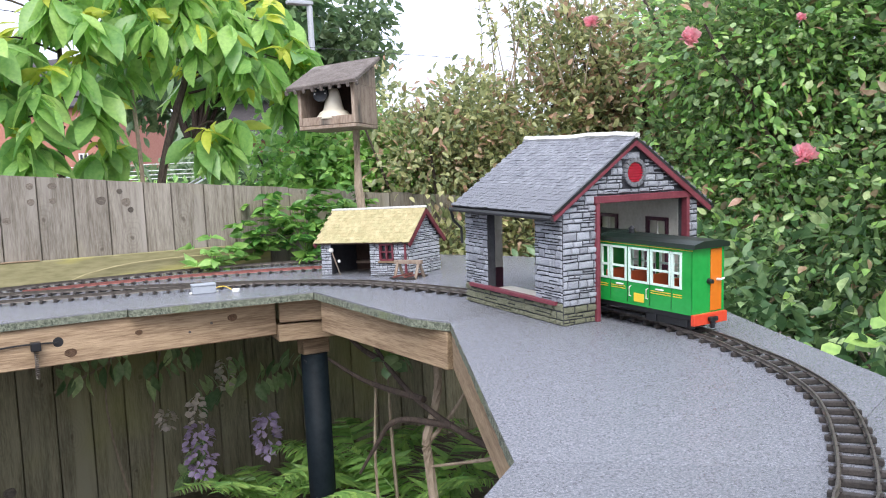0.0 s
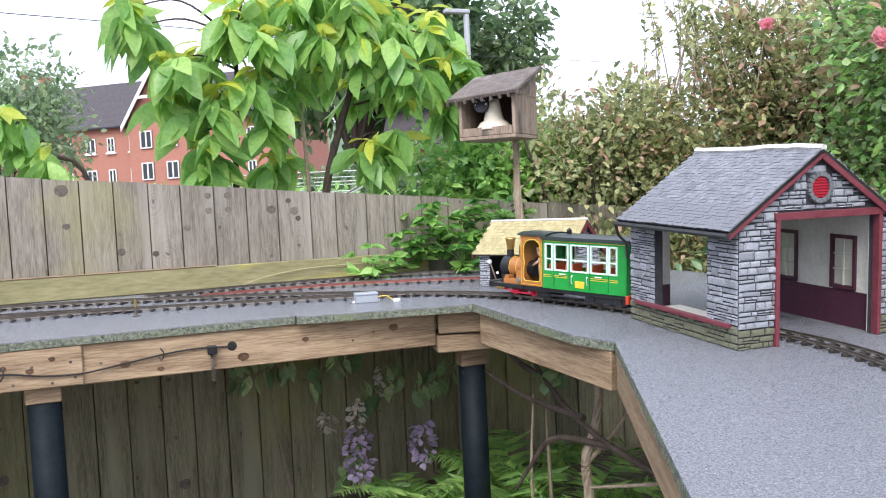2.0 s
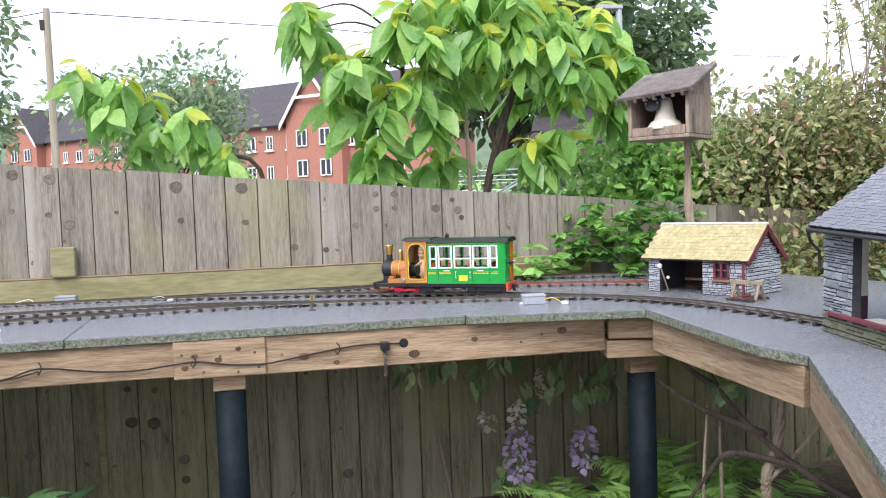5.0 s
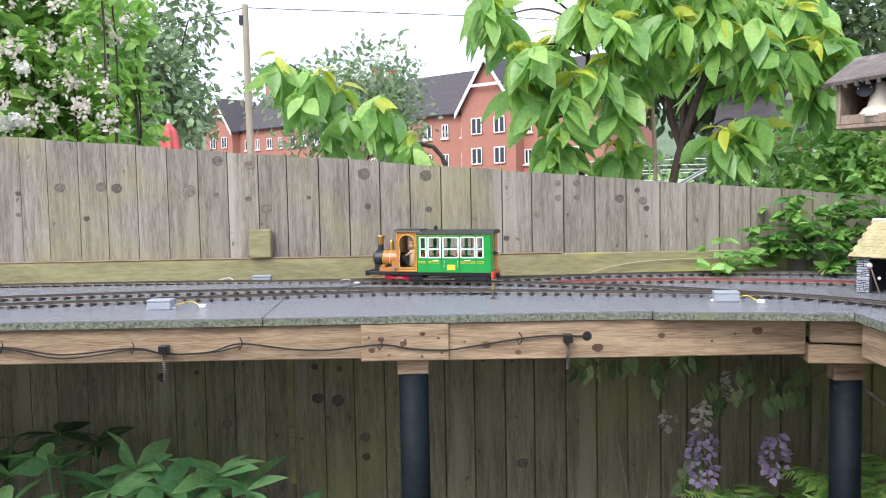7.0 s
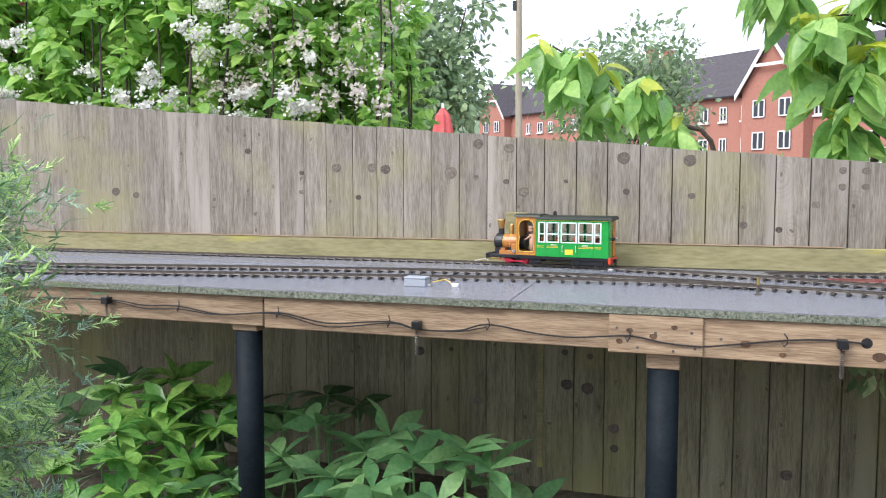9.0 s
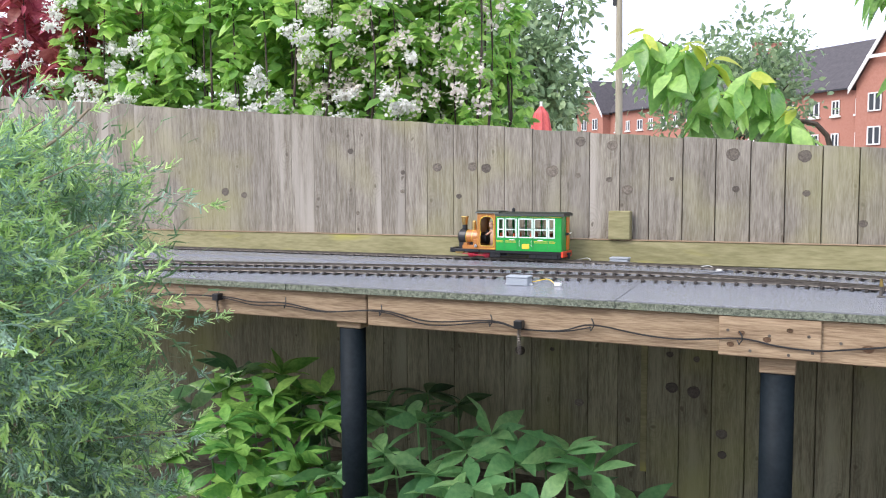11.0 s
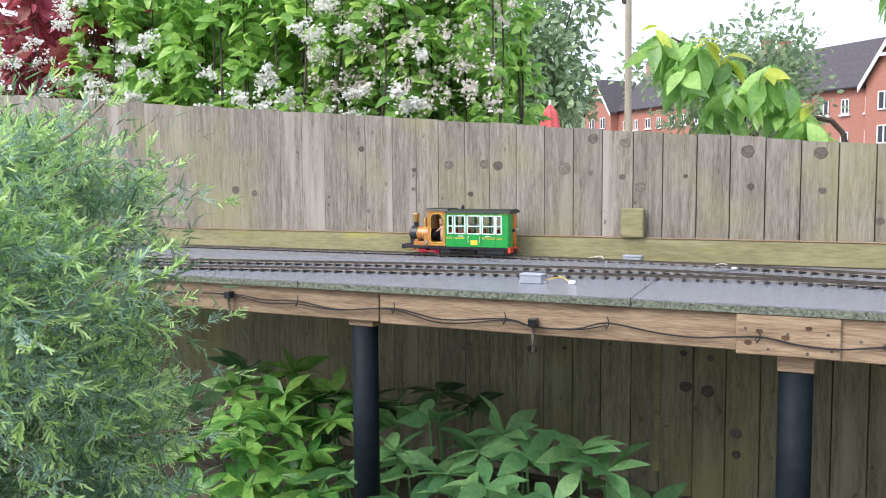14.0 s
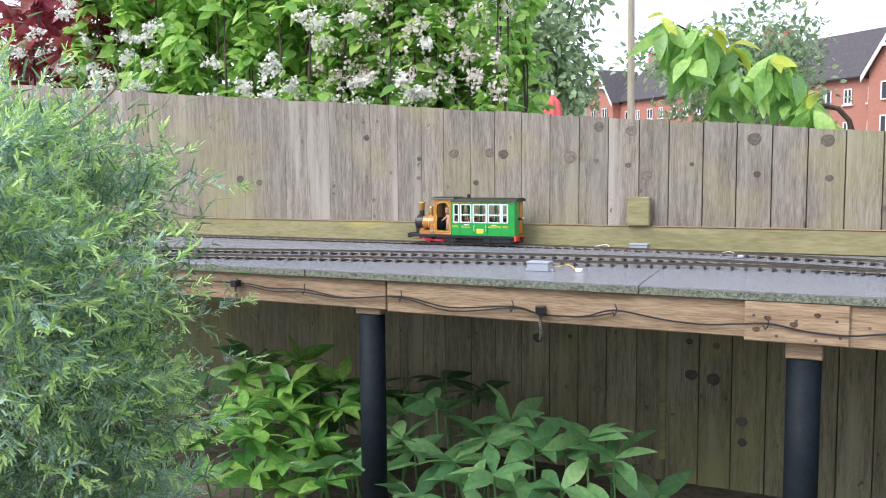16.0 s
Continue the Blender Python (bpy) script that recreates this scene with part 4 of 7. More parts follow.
def stone_hut():
    L, D, E, R, T = 0.41, 0.235, 0.138, 0.245, 0.014
    t = thing("stone_hut", "model open-fronted pale stone hut with straw-coloured shingle roof", "model building", pose(0.042, 3.012, DECK, 0, 0, -61))
    ST = STONE_PALE
    gable = lambda u: E + (R - E) * (1 - abs(u - D / 2) / (D / 2))
    part("front_pier", boxed((0, 0, 0), (0.05, T, E)), "mortar", t)
    stonework(t, (0, 0, 0), 0, 0.05, lambda u: E, [], 0.011, 31, ST)
    wall(t, "front_wall", [(0.235, 0), (L, 0), (L, E), (0.235, E)], [rect(0.285, 0.345, 0.06, 0.118)], T, Matrix.Identity(4), "mortar")
    stonework(t, (0.235, 0, 0), 0, L - 0.235, lambda u: E, [(0.05, 0.11, 0.06, 0.118)], 0.011, 32, ST)
    wall(t, "side_wall", [(0, 0), (D, 0), (D, E), (D / 2, R), (0, E)], [], T, Matrix(((0, -1, 0, L), (1, 0, 0, 0), (0, 0, 1, 0), (0, 0, 0, 1))), "mortar")
    stonework(t, (L, 0, 0), 90, D, gable, [], 0.011, 33, ST)
    wall(t, "side_wall", [(0, 0), (D, 0), (D, E), (D / 2, R), (0, E)], [], T, Matrix(((0, 1, 0, 0), (1, 0, 0, 0), (0, 0, 1, 0), (0, 0, 0, 1))), "mortar")
    stonework(t, (0, D, 0), -90, D, gable, [], 0.011, 34, ST, singly=False)
    part("back_wall", boxed((0, D - T, 0), (L, D, E)), "brownwall", t)
    part("partition", boxed((0.235, T, 0), (0.245, D - T, E)), "brownwall", t)
    part("bench", boxed((0.05, D - 0.07, 0.03), (0.22, D - T, 0.04)), "barn", t)
    part("notice", boxed((0.16, D - T - 0.004, 0.075), (0.21, D - T - 0.001, 0.125)), "greybox", t)
    w = part("window", boxed((0.286, 0.006, 0.062), (0.344, 0.008, 0.116)), "glass", t, "small maroon-framed window")
    bm = bmesh.new()
    for a, b, c, d in ((0.283, 0.290, 0.056, 0.122), (0.340, 0.347, 0.056, 0.122), (0.312, 0.318, 0.06, 0.118), (0.283, 0.347, 0.115, 0.123), (0.283, 0.347, 0.056, 0.063), (0.283, 0.347, 0.088, 0.092)):
        box(bm, (a, -0.007, c), (b, 0.004, d))
    part("frame", bm, "maroon", w)
    part("sill", boxed((0.279, -0.012, 0.048), (0.351, 0.002, 0.056), 0.001), "joist", w)
    ov = 0.02
    for y0, y1, r in ((-ov, D / 2, 1), (D + ov, D / 2, 0)):
        k = (R - E) / (D / 2)
        ze = E - ov * k + 0.006
        a, b = ((-ov, y0, ze), (L + ov, y0, ze)) if r else ((L + ov, y0, ze), (-ov, y0, ze))
        m, w_, l = roof_slope(a, b, (a[0], D / 2, R + 0.006))
        bm = boxed((0, 0, -0.005), (w_, l, 0.0))
        bmesh.ops.transform(bm, matrix=m, verts=bm.verts)
        rf = part("roof", bm, "brownwall", t, "straw-coloured shingle roof slope")
        slates(rf, "shingle", "shingle", m, w_, l, 11, 30, 12, False)
        for xx in (-ov - 0.001, L + ov - 0.005):
            bm = bmesh.new()
            m2, w2, l2 = roof_slope((xx, y0, ze - 0.010), (xx + 0.006, y0, ze - 0.010), (xx, D / 2, R - 0.004)) if r else roof_slope((xx + 0.006, y0, ze - 0.010), (xx, y0, ze - 0.010), (xx + 0.006, D / 2, R - 0.004))
            box(bm, (0, 0, -0.01), (0.006, l2, 0.006), m=m2)
            part("bargeboard", bm, "maroon", t)
    part("eaves_board", boxed((0, -0.012, E - 0.014), (L, -0.001, E - 0.002)), "maroon", t)
    part("corner_pipe", boxed((L - 0.012, -0.010, 0.0), (L - 0.004, -0.004, E)), "maroon", t)
    part("ridge_cap", boxed((-ov, D / 2 - 0.008, R + 0.004), (L + ov, D / 2 + 0.008, R + 0.014), 0.003), "ridge", t, "white ridge capping")


engine_shed()
stone_hut()


# ---- the railcar: its own space has x ahead, y to its left, z up from the rail tops ----
def railcar():
    t = thing("steam_railcar", "model steam railcar, orange locomotive cab joined to a bright green coach", "model train")
    body = part("underframe", boxed((-0.268, -0.05, 0.024), (0.15, 0.05, 0.040), 0.002), "black", t)
    part("running_board", boxed((0.13, -0.055, 0.026), (0.278, 0.055, 0.040), 0.002), "black", t)
    bm = boxed((0.262, -0.055, 0.022), (0.28, 0.055, 0.044), 0.002)
    part("front_beam", bm, "black", t)
    # coach shell
    x0, x1, hw, zb, zt, th = -0.27, 0.045, 0.055, 0.038, 0.196, 0.004
    wins = [(0.006, 0.034), (-0.056, -0.002), (-0.133, -0.066), (-0.203, -0.141), (-0.237, -0.209)]
    for sgn in (1, -1):
        m = Matrix(((1, 0, 0, 0), (0, sgn * -1, 0, sgn * hw), (0, 0, 1, 0), (0, 0, 0, 1)))
        side = wall(t, "coach_side", rect(x0, x1, zb, zt), [rect(a, b, 0.100, 0.182) for a, b in wins], th, m, "green")
        for a, b in wins:
            bm = bmesh.new()
            y0, y1 = (hw - 0.003, hw + 0.0022) if sgn > 0 else (-hw - 0.0022, -hw + 0.003)
            for p, q, r, s in ((a - 0.002, a + 0.004, 0.097, 0.185), (b - 0.004, b + 0.002, 0.097, 0.185), (a, b, 0.180, 0.185), (a, b, 0.097, 0.102), (a, b, 0.132, 0.137)):
                box(bm, (p, y0, r), (q, y1, s))
            part("window_frame", bm, "winframe", side)
        bm = bmesh.new()
        ya, yb = (hw, hw + 0.001) if sgn > 0 else (-hw - 0.001, -hw)
        for a, b in ((0.01, 0.042), (-0.052, -0.002), (-0.205, -0.14), (-0.24, -0.212)):
            for zz in (0.076, 0.0815):
                box(bm, (a, ya, zz), (b, yb, zz + 0.0018))
        box(bm, (x0, ya, 0.1905), (x1, yb, 0.192))
        part("lining", bm, "yellow", side)
        bm = bmesh.new()
        for a in (-0.0, -0.0600, -0.137, -0.206):
            box(bm, (a - 0.0006, ya, 0.045), (a + 0.0006, yb - 0.0002 * sgn, 0.19))
        part("door_seam", bm, "black", side)
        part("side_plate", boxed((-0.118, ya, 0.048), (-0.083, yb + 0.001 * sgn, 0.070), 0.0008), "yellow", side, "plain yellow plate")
        for a in (-0.072, -0.13):
            bm = bmesh.new()
            tube(bm, [(a, sgn * hw, 0.086), (a, sgn * (hw + 0.006), 0.084), (a, sgn * (hw + 0.006), 0.062), (a, sgn * hw, 0.060)], 0.0014)
            part("handrail", bm, "whiteplastic", side)
        for a in (-0.034, -0.17):
            part("door_handle", boxed((a - 0.012, min(sgn * hw, sgn * (hw + 0.004)), 0.0865), (a + 0.012, max(sgn * hw, sgn * (hw + 0.004)), 0.0895)), "whiteplastic", side)
    part("coach_front", boxed((x1 - 0.004, -hw + th, zb), (x1, hw - th, zt)), "green", t)
    rear = wall(t, "coach_rear", rect(-hw, hw, zb, zt), [], th, Matrix(((0, 1, 0, x0 - 0.0005), (-1, 0, 0, 0), (0, 0, 1, 0), (0, 0, 0, 1))), "green")
    part("end_door", boxed((x0 - 0.003, -0.044, 0.044), (x0 - 0.0005, -0.006, 0.192), 0.0008), "door_orange", rear, "orange end door")
    bm = bmesh.new()
    rod(bm, (x0 - 0.001, 0.0, 0.116), (x0 - 0.014, 0.0, 0.116), 0.007, 0.005, 12)
    part("lamp_knob", bm, "black", rear)
    bm = bmesh.new()
    rod(bm, (x0 - 0.003, -0.028, 0.118), (x0 - 0.012, -0.028, 0.118), 0.003)
    rod(bm, (x0 - 0.012, -0.026, 0.118), (x0 - 0.012, -0.042, 0.120), 0.0024)
    part("door_lever", bm, "whiteplastic", rear)
    part("buffer_beam", boxed((-0.279, -0.058, 0.014), (-0.2685, 0.058, 0.040), 0.001), "beam_red", t, "vermilion buffer beam")
    bm = bmesh.new()
    box(bm, (-0.292, -0.013, 0.022), (-0.279, 0.013, 0.033), bevel=0.002)
    rod(bm, (-0.285, 0, 0.022), (-0.285, 0, 0.006), 0.006)
    part("coupling", bm, "black", t)
    # seats and floor seen through the windows
    part("coach_floor", boxed((x0 + 0.005, -hw + th, zb), (x1 - 0.004, hw - th, zb + 0.003)), "brownwall", t)
    for a in (-0.215, -0.13, -0.05, 0.015):
        bm = boxed((a - 0.014, -0.045, 0.042), (a + 0.014, 0.045, 0.082), 0.002)
        box(bm, (a + 0.008, -0.045, 0.082), (a + 0.014, 0.045, 0.118), bevel=0.002)
        part("seat", bm, "seat", t, "orange-red bench seat")
    # coach roof, flat with a slight crown
    rf = wall(t, "coach_roof", [(-hw - 0.008, zt), (hw + 0.008, zt), (hw + 0.006, zt + 0.010), (0.03, zt + 0.017), (-0.03, zt + 0.017), (-hw - 0.006, zt + 0.010)], [], x1 - x0 + 0.014,
              Matrix(((0, 1, 0, x0 - 0.012), (-1, 0, 0, 0), (0, 0, 1, 0), (0, 0, 0, 1))), "roofgreen", "glossy dark roof")
    bm = bmesh.new()
    rod(bm, (-0.02, 0, zt + 0.015), (-0.02, 0, zt + 0.028), 0.008)
    rod(bm, (-0.02, 0, zt + 0.028), (-0.02, 0, zt + 0.036), 0.010, 0.001)
    part("roof_vent", bm, "black", rf)
    # cab
    c0, c1, cz = 0.047, 0.138, 0.206
    arch = [(0.060, 0.056), (0.118, 0.056), (0.124, 0.064), (0.124, 0.100), (0.121, 0.115), (0.124, 0.13), (0.124, 0.168)]
    arch += [(0.090 + 0.034 * math.cos(a), 0.168 + 0.026 * math.sin(a)) for a in np.linspace(0.25, math.pi - 0.25, 7)] + [(0.056, 0.168), (0.056, 0.064)]
    for sgn in (1, -1):
        m = Matrix(((1, 0, 0, 0), (0, -sgn, 0, sgn * hw), (0, 0, 1, 0), (0, 0, 0, 1)))
        cs = wall(t, "cab_side", rect(c0, c1, 0.040, cz), [arch], 0.003, m, "orange")
        bm = bmesh.new()
        tube(bm, [(u, sgn * (hw + 0.0003), z) for u, z in arch + arch[:1]], 0.0016, 5)
        part("cab_lining", bm, "yellow", cs)
        bm = bmesh.new()
        tube(bm, [(c0 + 0.003, sgn * hw, 0.045), (c1 - 0.003, sgn * hw, 0.045), (c1 - 0.003, sgn * hw, cz - 0.004), (c0 + 0.003, sgn * hw, cz - 0.004), (c0 + 0.003, sgn * hw, 0.045)], 0.0008, 4)
        part("edge_lining", bm, "yellow", cs)
        tk = part("side_tank", boxed((c1, sgn * 0.040 - 0.014, 0.040), (c1 + 0.022, sgn * 0.040 + 0.014, 0.085), 0.001), "orange", t)
        part("splasher", boxed((c1 + 0.022, sgn * 0.040 - 0.012, 0.040), (c1 + 0.078, sgn * 0.040 + 0.012, 0.058), 0.001), "orange", t)
        part("sandbox", boxed((c1 + 0.052, sgn * 0.040 - 0.0125, 0.058), (c1 + 0.072, sgn * 0.040 + 0.0125, 0.068), 0.001), "orange", t)
        bm = bmesh.new()
        rod(bm, (c1 + 0.006, sgn * 0.054, 0.056), (c1 + 0.006, sgn * 0.062, 0.056), 0.009, 0.008, 12)
        part("valve", bm, "silver", t)
        bm = bmesh.new()
        rod(bm, (0.212, sgn * 0.043, 0.026), (0.252, sgn * 0.043, 0.026), 0.010, seg=14)
        part("cylinder", bm, "brass", t, "brass cylinder")
        bm = bmesh.new()
        box(bm, (0.10, sgn * 0.047 - 0.0012, 0.010), (0.19, sgn * 0.047 + 0.0012, 0.015))
        box(bm, (0.155, sgn * 0.049 - 0.001, 0.016), (0.218, sgn * 0.049 + 0.001, 0.0195), m=None)
        part("coupling_rod", bm, "wheel_red", t, "red coupling rod")
    part("cab_front", boxed((c1 - 0.003, -hw + 0.003, 0.04), (c1, hw - 0.003, 0.185)), "orange", t)
    part("cab_back", boxed((c0, -hw + 0.003, 0.04), (c0 + 0.002, hw - 0.003, 0.20)), "brownwall", t)
    part("cab_floor", boxed((c0 + 0.002, -hw + 0.003, 0.038), (c1 - 0.003, hw - 0.003, 0.045)), "black", t)
    bm = bmesh.new()
    rod(bm, (c1 - 0.03, 0, 0.09), (c1 - 0.003, 0, 0.09), 0.028, seg=16)
    rod(bm, (c1 - 0.035, 0.01, 0.12), (c1 - 0.03, 0.01, 0.12), 0.010, seg=12)
    part("backhead", bm, "black", t)
    wall(t, "cab_roof", [(-hw - 0.007, cz), (hw + 0.007, cz), (hw + 0.005, cz + 0.006), (0.03, cz + 0.011), (-0.03, cz + 0.011), (-hw - 0.005, cz + 0.006)], [], 0.118,
         Matrix(((0, 1, 0, 0.028), (-1, 0, 0, 0), (0, 0, 1, 0), (0, 0, 0, 1))), "roofgreen")
    # boiler, smokebox, chimney, dome
    bm = bmesh.new()
    rod(bm, (c1, 0, 0.093), (0.211, 0, 0.093), 0.034, seg=28)
    bo = part("boiler", bm, "orange", t)
    bm = bmesh.new()
    rod(bm, (0.209, 0, 0.093), (0.243, 0, 0.093), 0.0365, seg=28)
    rod(bm, (0.243, 0, 0.093), (0.253, 0, 0.093), 0.0365, 0.026, 28)
    part("smokebox", bm, "black", t)
    bm = bmesh.new()
    for a in (0.142, 0.176, 0.207):
        rod(bm, (a, 0, 0.093), (a + 0.0015, 0, 0.093), 0.0346, seg=28)
    part("boiler_band", bm, "yellow", bo)
    part("saddle", boxed((0.16, -0.026, 0.04), (0.246, 0.026, 0.07)), "black", t)
    bm = bmesh.new()
    rod(bm, (0.227, 0, 0.12), (0.227, 0, 0.150), 0.013, 0.012, 16)
    ch = part("chimney", bm, "black", t)
    bm = bmesh.new()
    rod(bm, (0.227, 0, 0.150), (0.227, 0, 0.186), 0.012, 0.0175, 18)
    rod(bm, (0.227, 0, 0.186), (0.227, 0, 0.190), 0.0195, 0.0185, 18)
    part("chimney_cap", bm, "brass", ch, "flared brass chimney cap")
    bm = bmesh.new()
    rod(bm, (0.178, 0, 0.12), (0.178, 0, 0.162), 0.0105, 0.0095, 16)
    bmesh.ops.create_uvsphere(bm, u_segments=14, v_segments=8, radius=0.0095, matrix=Matrix.Translation((0.178, 0, 0.162)))
    part("dome", bm, "brass", t, "brass steam dome")
    # wheelsets
    wheels = []
    for a, mat_, r in ((0.185, "wheel_red", 0.017), (0.107, "wheel_red", 0.017), (-0.135, "black", 0.014), (-0.235, "black", 0.014)):
        bm = bmesh.new()
        for sgn in (1, -1):
            rod(bm, (0, sgn * 0.0265, 0), (0, sgn * 0.021, 0), r, seg=20)
            rod(bm, (0, sgn * 0.021, 0), (0, sgn * 0.0195, 0), r + 0.0018, seg=20)
            for q in range(6):
                an = q * math.pi / 3
                rod(bm, (0, sgn * 0.0285, 0), (0.8 * r * math.cos(an), sgn * 0.0275, 0.8 * r * math.sin(an)), 0.0016, 0.0012, 5)
            rod(bm, (0, sgn * 0.026, 0), (0, sgn * 0.030, 0), 0.0045, seg=10)
        rod(bm, (0, -0.03, 0), (0, 0.03, 0), 0.003)
        w = part("wheelset", bm, mat_, t)
        w.location = (a, 0, r)
        wheels.append((w, a, r))
    for sgn in (1, -1):
        bm = bmesh.new()
        box(bm, (-0.262, sgn * 0.036 - 0.006, 0.004), (-0.11, sgn * 0.036 + 0.006, 0.026), bevel=0.002)
        for a in (-0.235, -0.135):
            box(bm, (a - 0.012, sgn * 0.040 - 0.006, 0.004), (a + 0.012, sgn * 0.040 + 0.006, 0.030), bevel=0.002)
        part("bogie_frame", bm, "black", t)
        part("footboard", boxed((-0.1, sgn * 0.045 - 0.006, 0.012), (0.05, sgn * 0.045 + 0.006, 0.015)), "black", t)
        part("battery_box", boxed((0.03, sgn * 0.036 - 0.006, 0.003), (0.084, sgn * 0.036 + 0.003, 0.026), 0.002), "black", t)
    return t, wheels


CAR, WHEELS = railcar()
bm = bmesh.new()
rod(bm, (0.075, 0.018, 0.045), (0.075, 0.018, 0.13), 0.012, 0.015, 12)
bmesh.ops.create_uvsphere(bm, u_segments=14, v_segments=10, radius=0.0155, matrix=Matrix.Translation((0.078, 0.02, 0.150)))
rod(bm, (0.078, 0.02, 0.156), (0.078, 0.02, 0.166), 0.018, 0.014, 14)
rod(bm, (0.078, 0.033, 0.122), (0.105, 0.03, 0.105), 0.005, 0.004, 8)
DOLL = tagged(part("driver_doll", bm, "doll", smooth=True), "small painted driver doll standing in the railcar cab", "doll")


# ---- bell house on its pole ----
def bell_house():
    t = thing("bell_house", "weathered wooden box on a pole with an ivory bell inside", "bell box", pose(0.30, 3.33, 0, 0, 0, -50))
    bm = bmesh.new()
    tube(bm, [(0.06, 0.045, DECK), (0.07, 0.055, 1.2), (0.055, 0.045, 1.4), (0.06, 0.045, 1.65)], 0.024, 8, 0.018)
    part("pole", bm, "bark_pale", t)
    w, d, z0, z1 = 0.135, 0.12, 1.668, 1.835
    part("side_board", boxed((-w, -d, z0), (-w + 0.016, d, z1), 0.002), "barn", t)
    part("side_board", boxed((w - 0.016, -d, z0), (w, d, z1 + 0.0), 0.002), "barn", t)
    part("floor_board", boxed((-w, -d, z0 - 0.016), (w, d, z0 - 0.001), 0.002), "barn", t)
    part("front_lip", boxed((-w + 0.017, -d, z0), (w - 0.017, -d + 0.016, z0 + 0.036), 0.002), "barn", t)
    part("back_board", boxed((-w + 0.017, d - 0.016, z0), (w - 0.017, d, z1 + 0.09)), "brownwall", t)
    for x in (-w, w - 0.016):
        bm = bmesh.new()
        vs = [bm.verts.new((x + a, y, z)) for a in (0, 0.016) for y, z in ((-d, z1), (d, z1), (d, z1 + 0.10))]
        for f in ((0, 1, 2), (3, 5, 4), (0, 2, 5, 3), (1, 4, 5, 2), (0, 3, 4, 1)):
            bm.faces.new([vs[q] for q in f])
        part("side_peak", bm, "barn", t)
    bm = boxed((-w - 0.035, -d - 0.05, 0), (w + 0.03, d + 0.02, 0.018), 0.003)
    for k in range(9):
        box(bm, (-w - 0.04 + k * 0.042, -d - 0.056, -0.012), (-w - 0.028 + k * 0.042, -d - 0.044, 0.006))
    bmesh.ops.transform(bm, matrix=Matrix.Translation((0, 0, z1 + 0.058)) @ Matrix.Rotation(radians(24), 4, "X") @ Matrix.Rotation(radians(-3), 4, "Y"), verts=bm.verts)
    part("roof", bm, "barnroof", t, "sloping mossy plank roof")
    bm = bmesh.new()
    prof = [(0.0, 0.135), (0.022, 0.134), (0.030, 0.115), (0.036, 0.08), (0.046, 0.042), (0.060, 0.034), (0.064, 0.028), (0.078, 0.010), (0.081, 0.0), (0.07, 0.0)]
    rings = [[bm.verts.new((r * math.cos(a), r * math.sin(a) - 0.045, z0 + 0.026 + z)) for a in np.linspace(0, 2 * math.pi, 25)[:-1]] for r, z in prof[1:]]
    for a, b in zip(rings, rings[1:]):
        for k in range(24):
            bm.faces.new((a[k], a[(k + 1) % 24], b[(k + 1) % 24], b[k]))
    bm.faces.new(rings[0])
    bmesh.ops.recalc_face_normals(bm, faces=bm.faces)
    part("bell", bm, "bell", t, "ivory painted bell", smooth=True)
    bm = bmesh.new()
    rod(bm, (0, -0.045, z0 + 0.15), (0, -0.045, z1 + 0.03), 0.014)
    part("bell_hanger", bm, "black", t)
    bm = bmesh.new()
    rod(bm, (-0.035, -0.085, z0 + 0.135), (-0.035, -0.10, z0 + 0.137), 0.034, seg=20)
    disc = part("sounder", bm, "black", t, "round black perforated sounder beside the bell")
    bm = bmesh.new()
    for k in range(10):
        a = k * math.pi / 5
        rod(bm, (-0.035 + 0.025 * math.cos(a), -0.10, z0 + 0.137 + 0.025 * math.sin(a)), (-0.035 + 0.025 * math.cos(a), -0.1015, z0 + 0.137 + 0.025 * math.sin(a)), 0.0035, seg=6)
    part("sounder_hole", bm, "whiteplastic", disc)


bell_house()


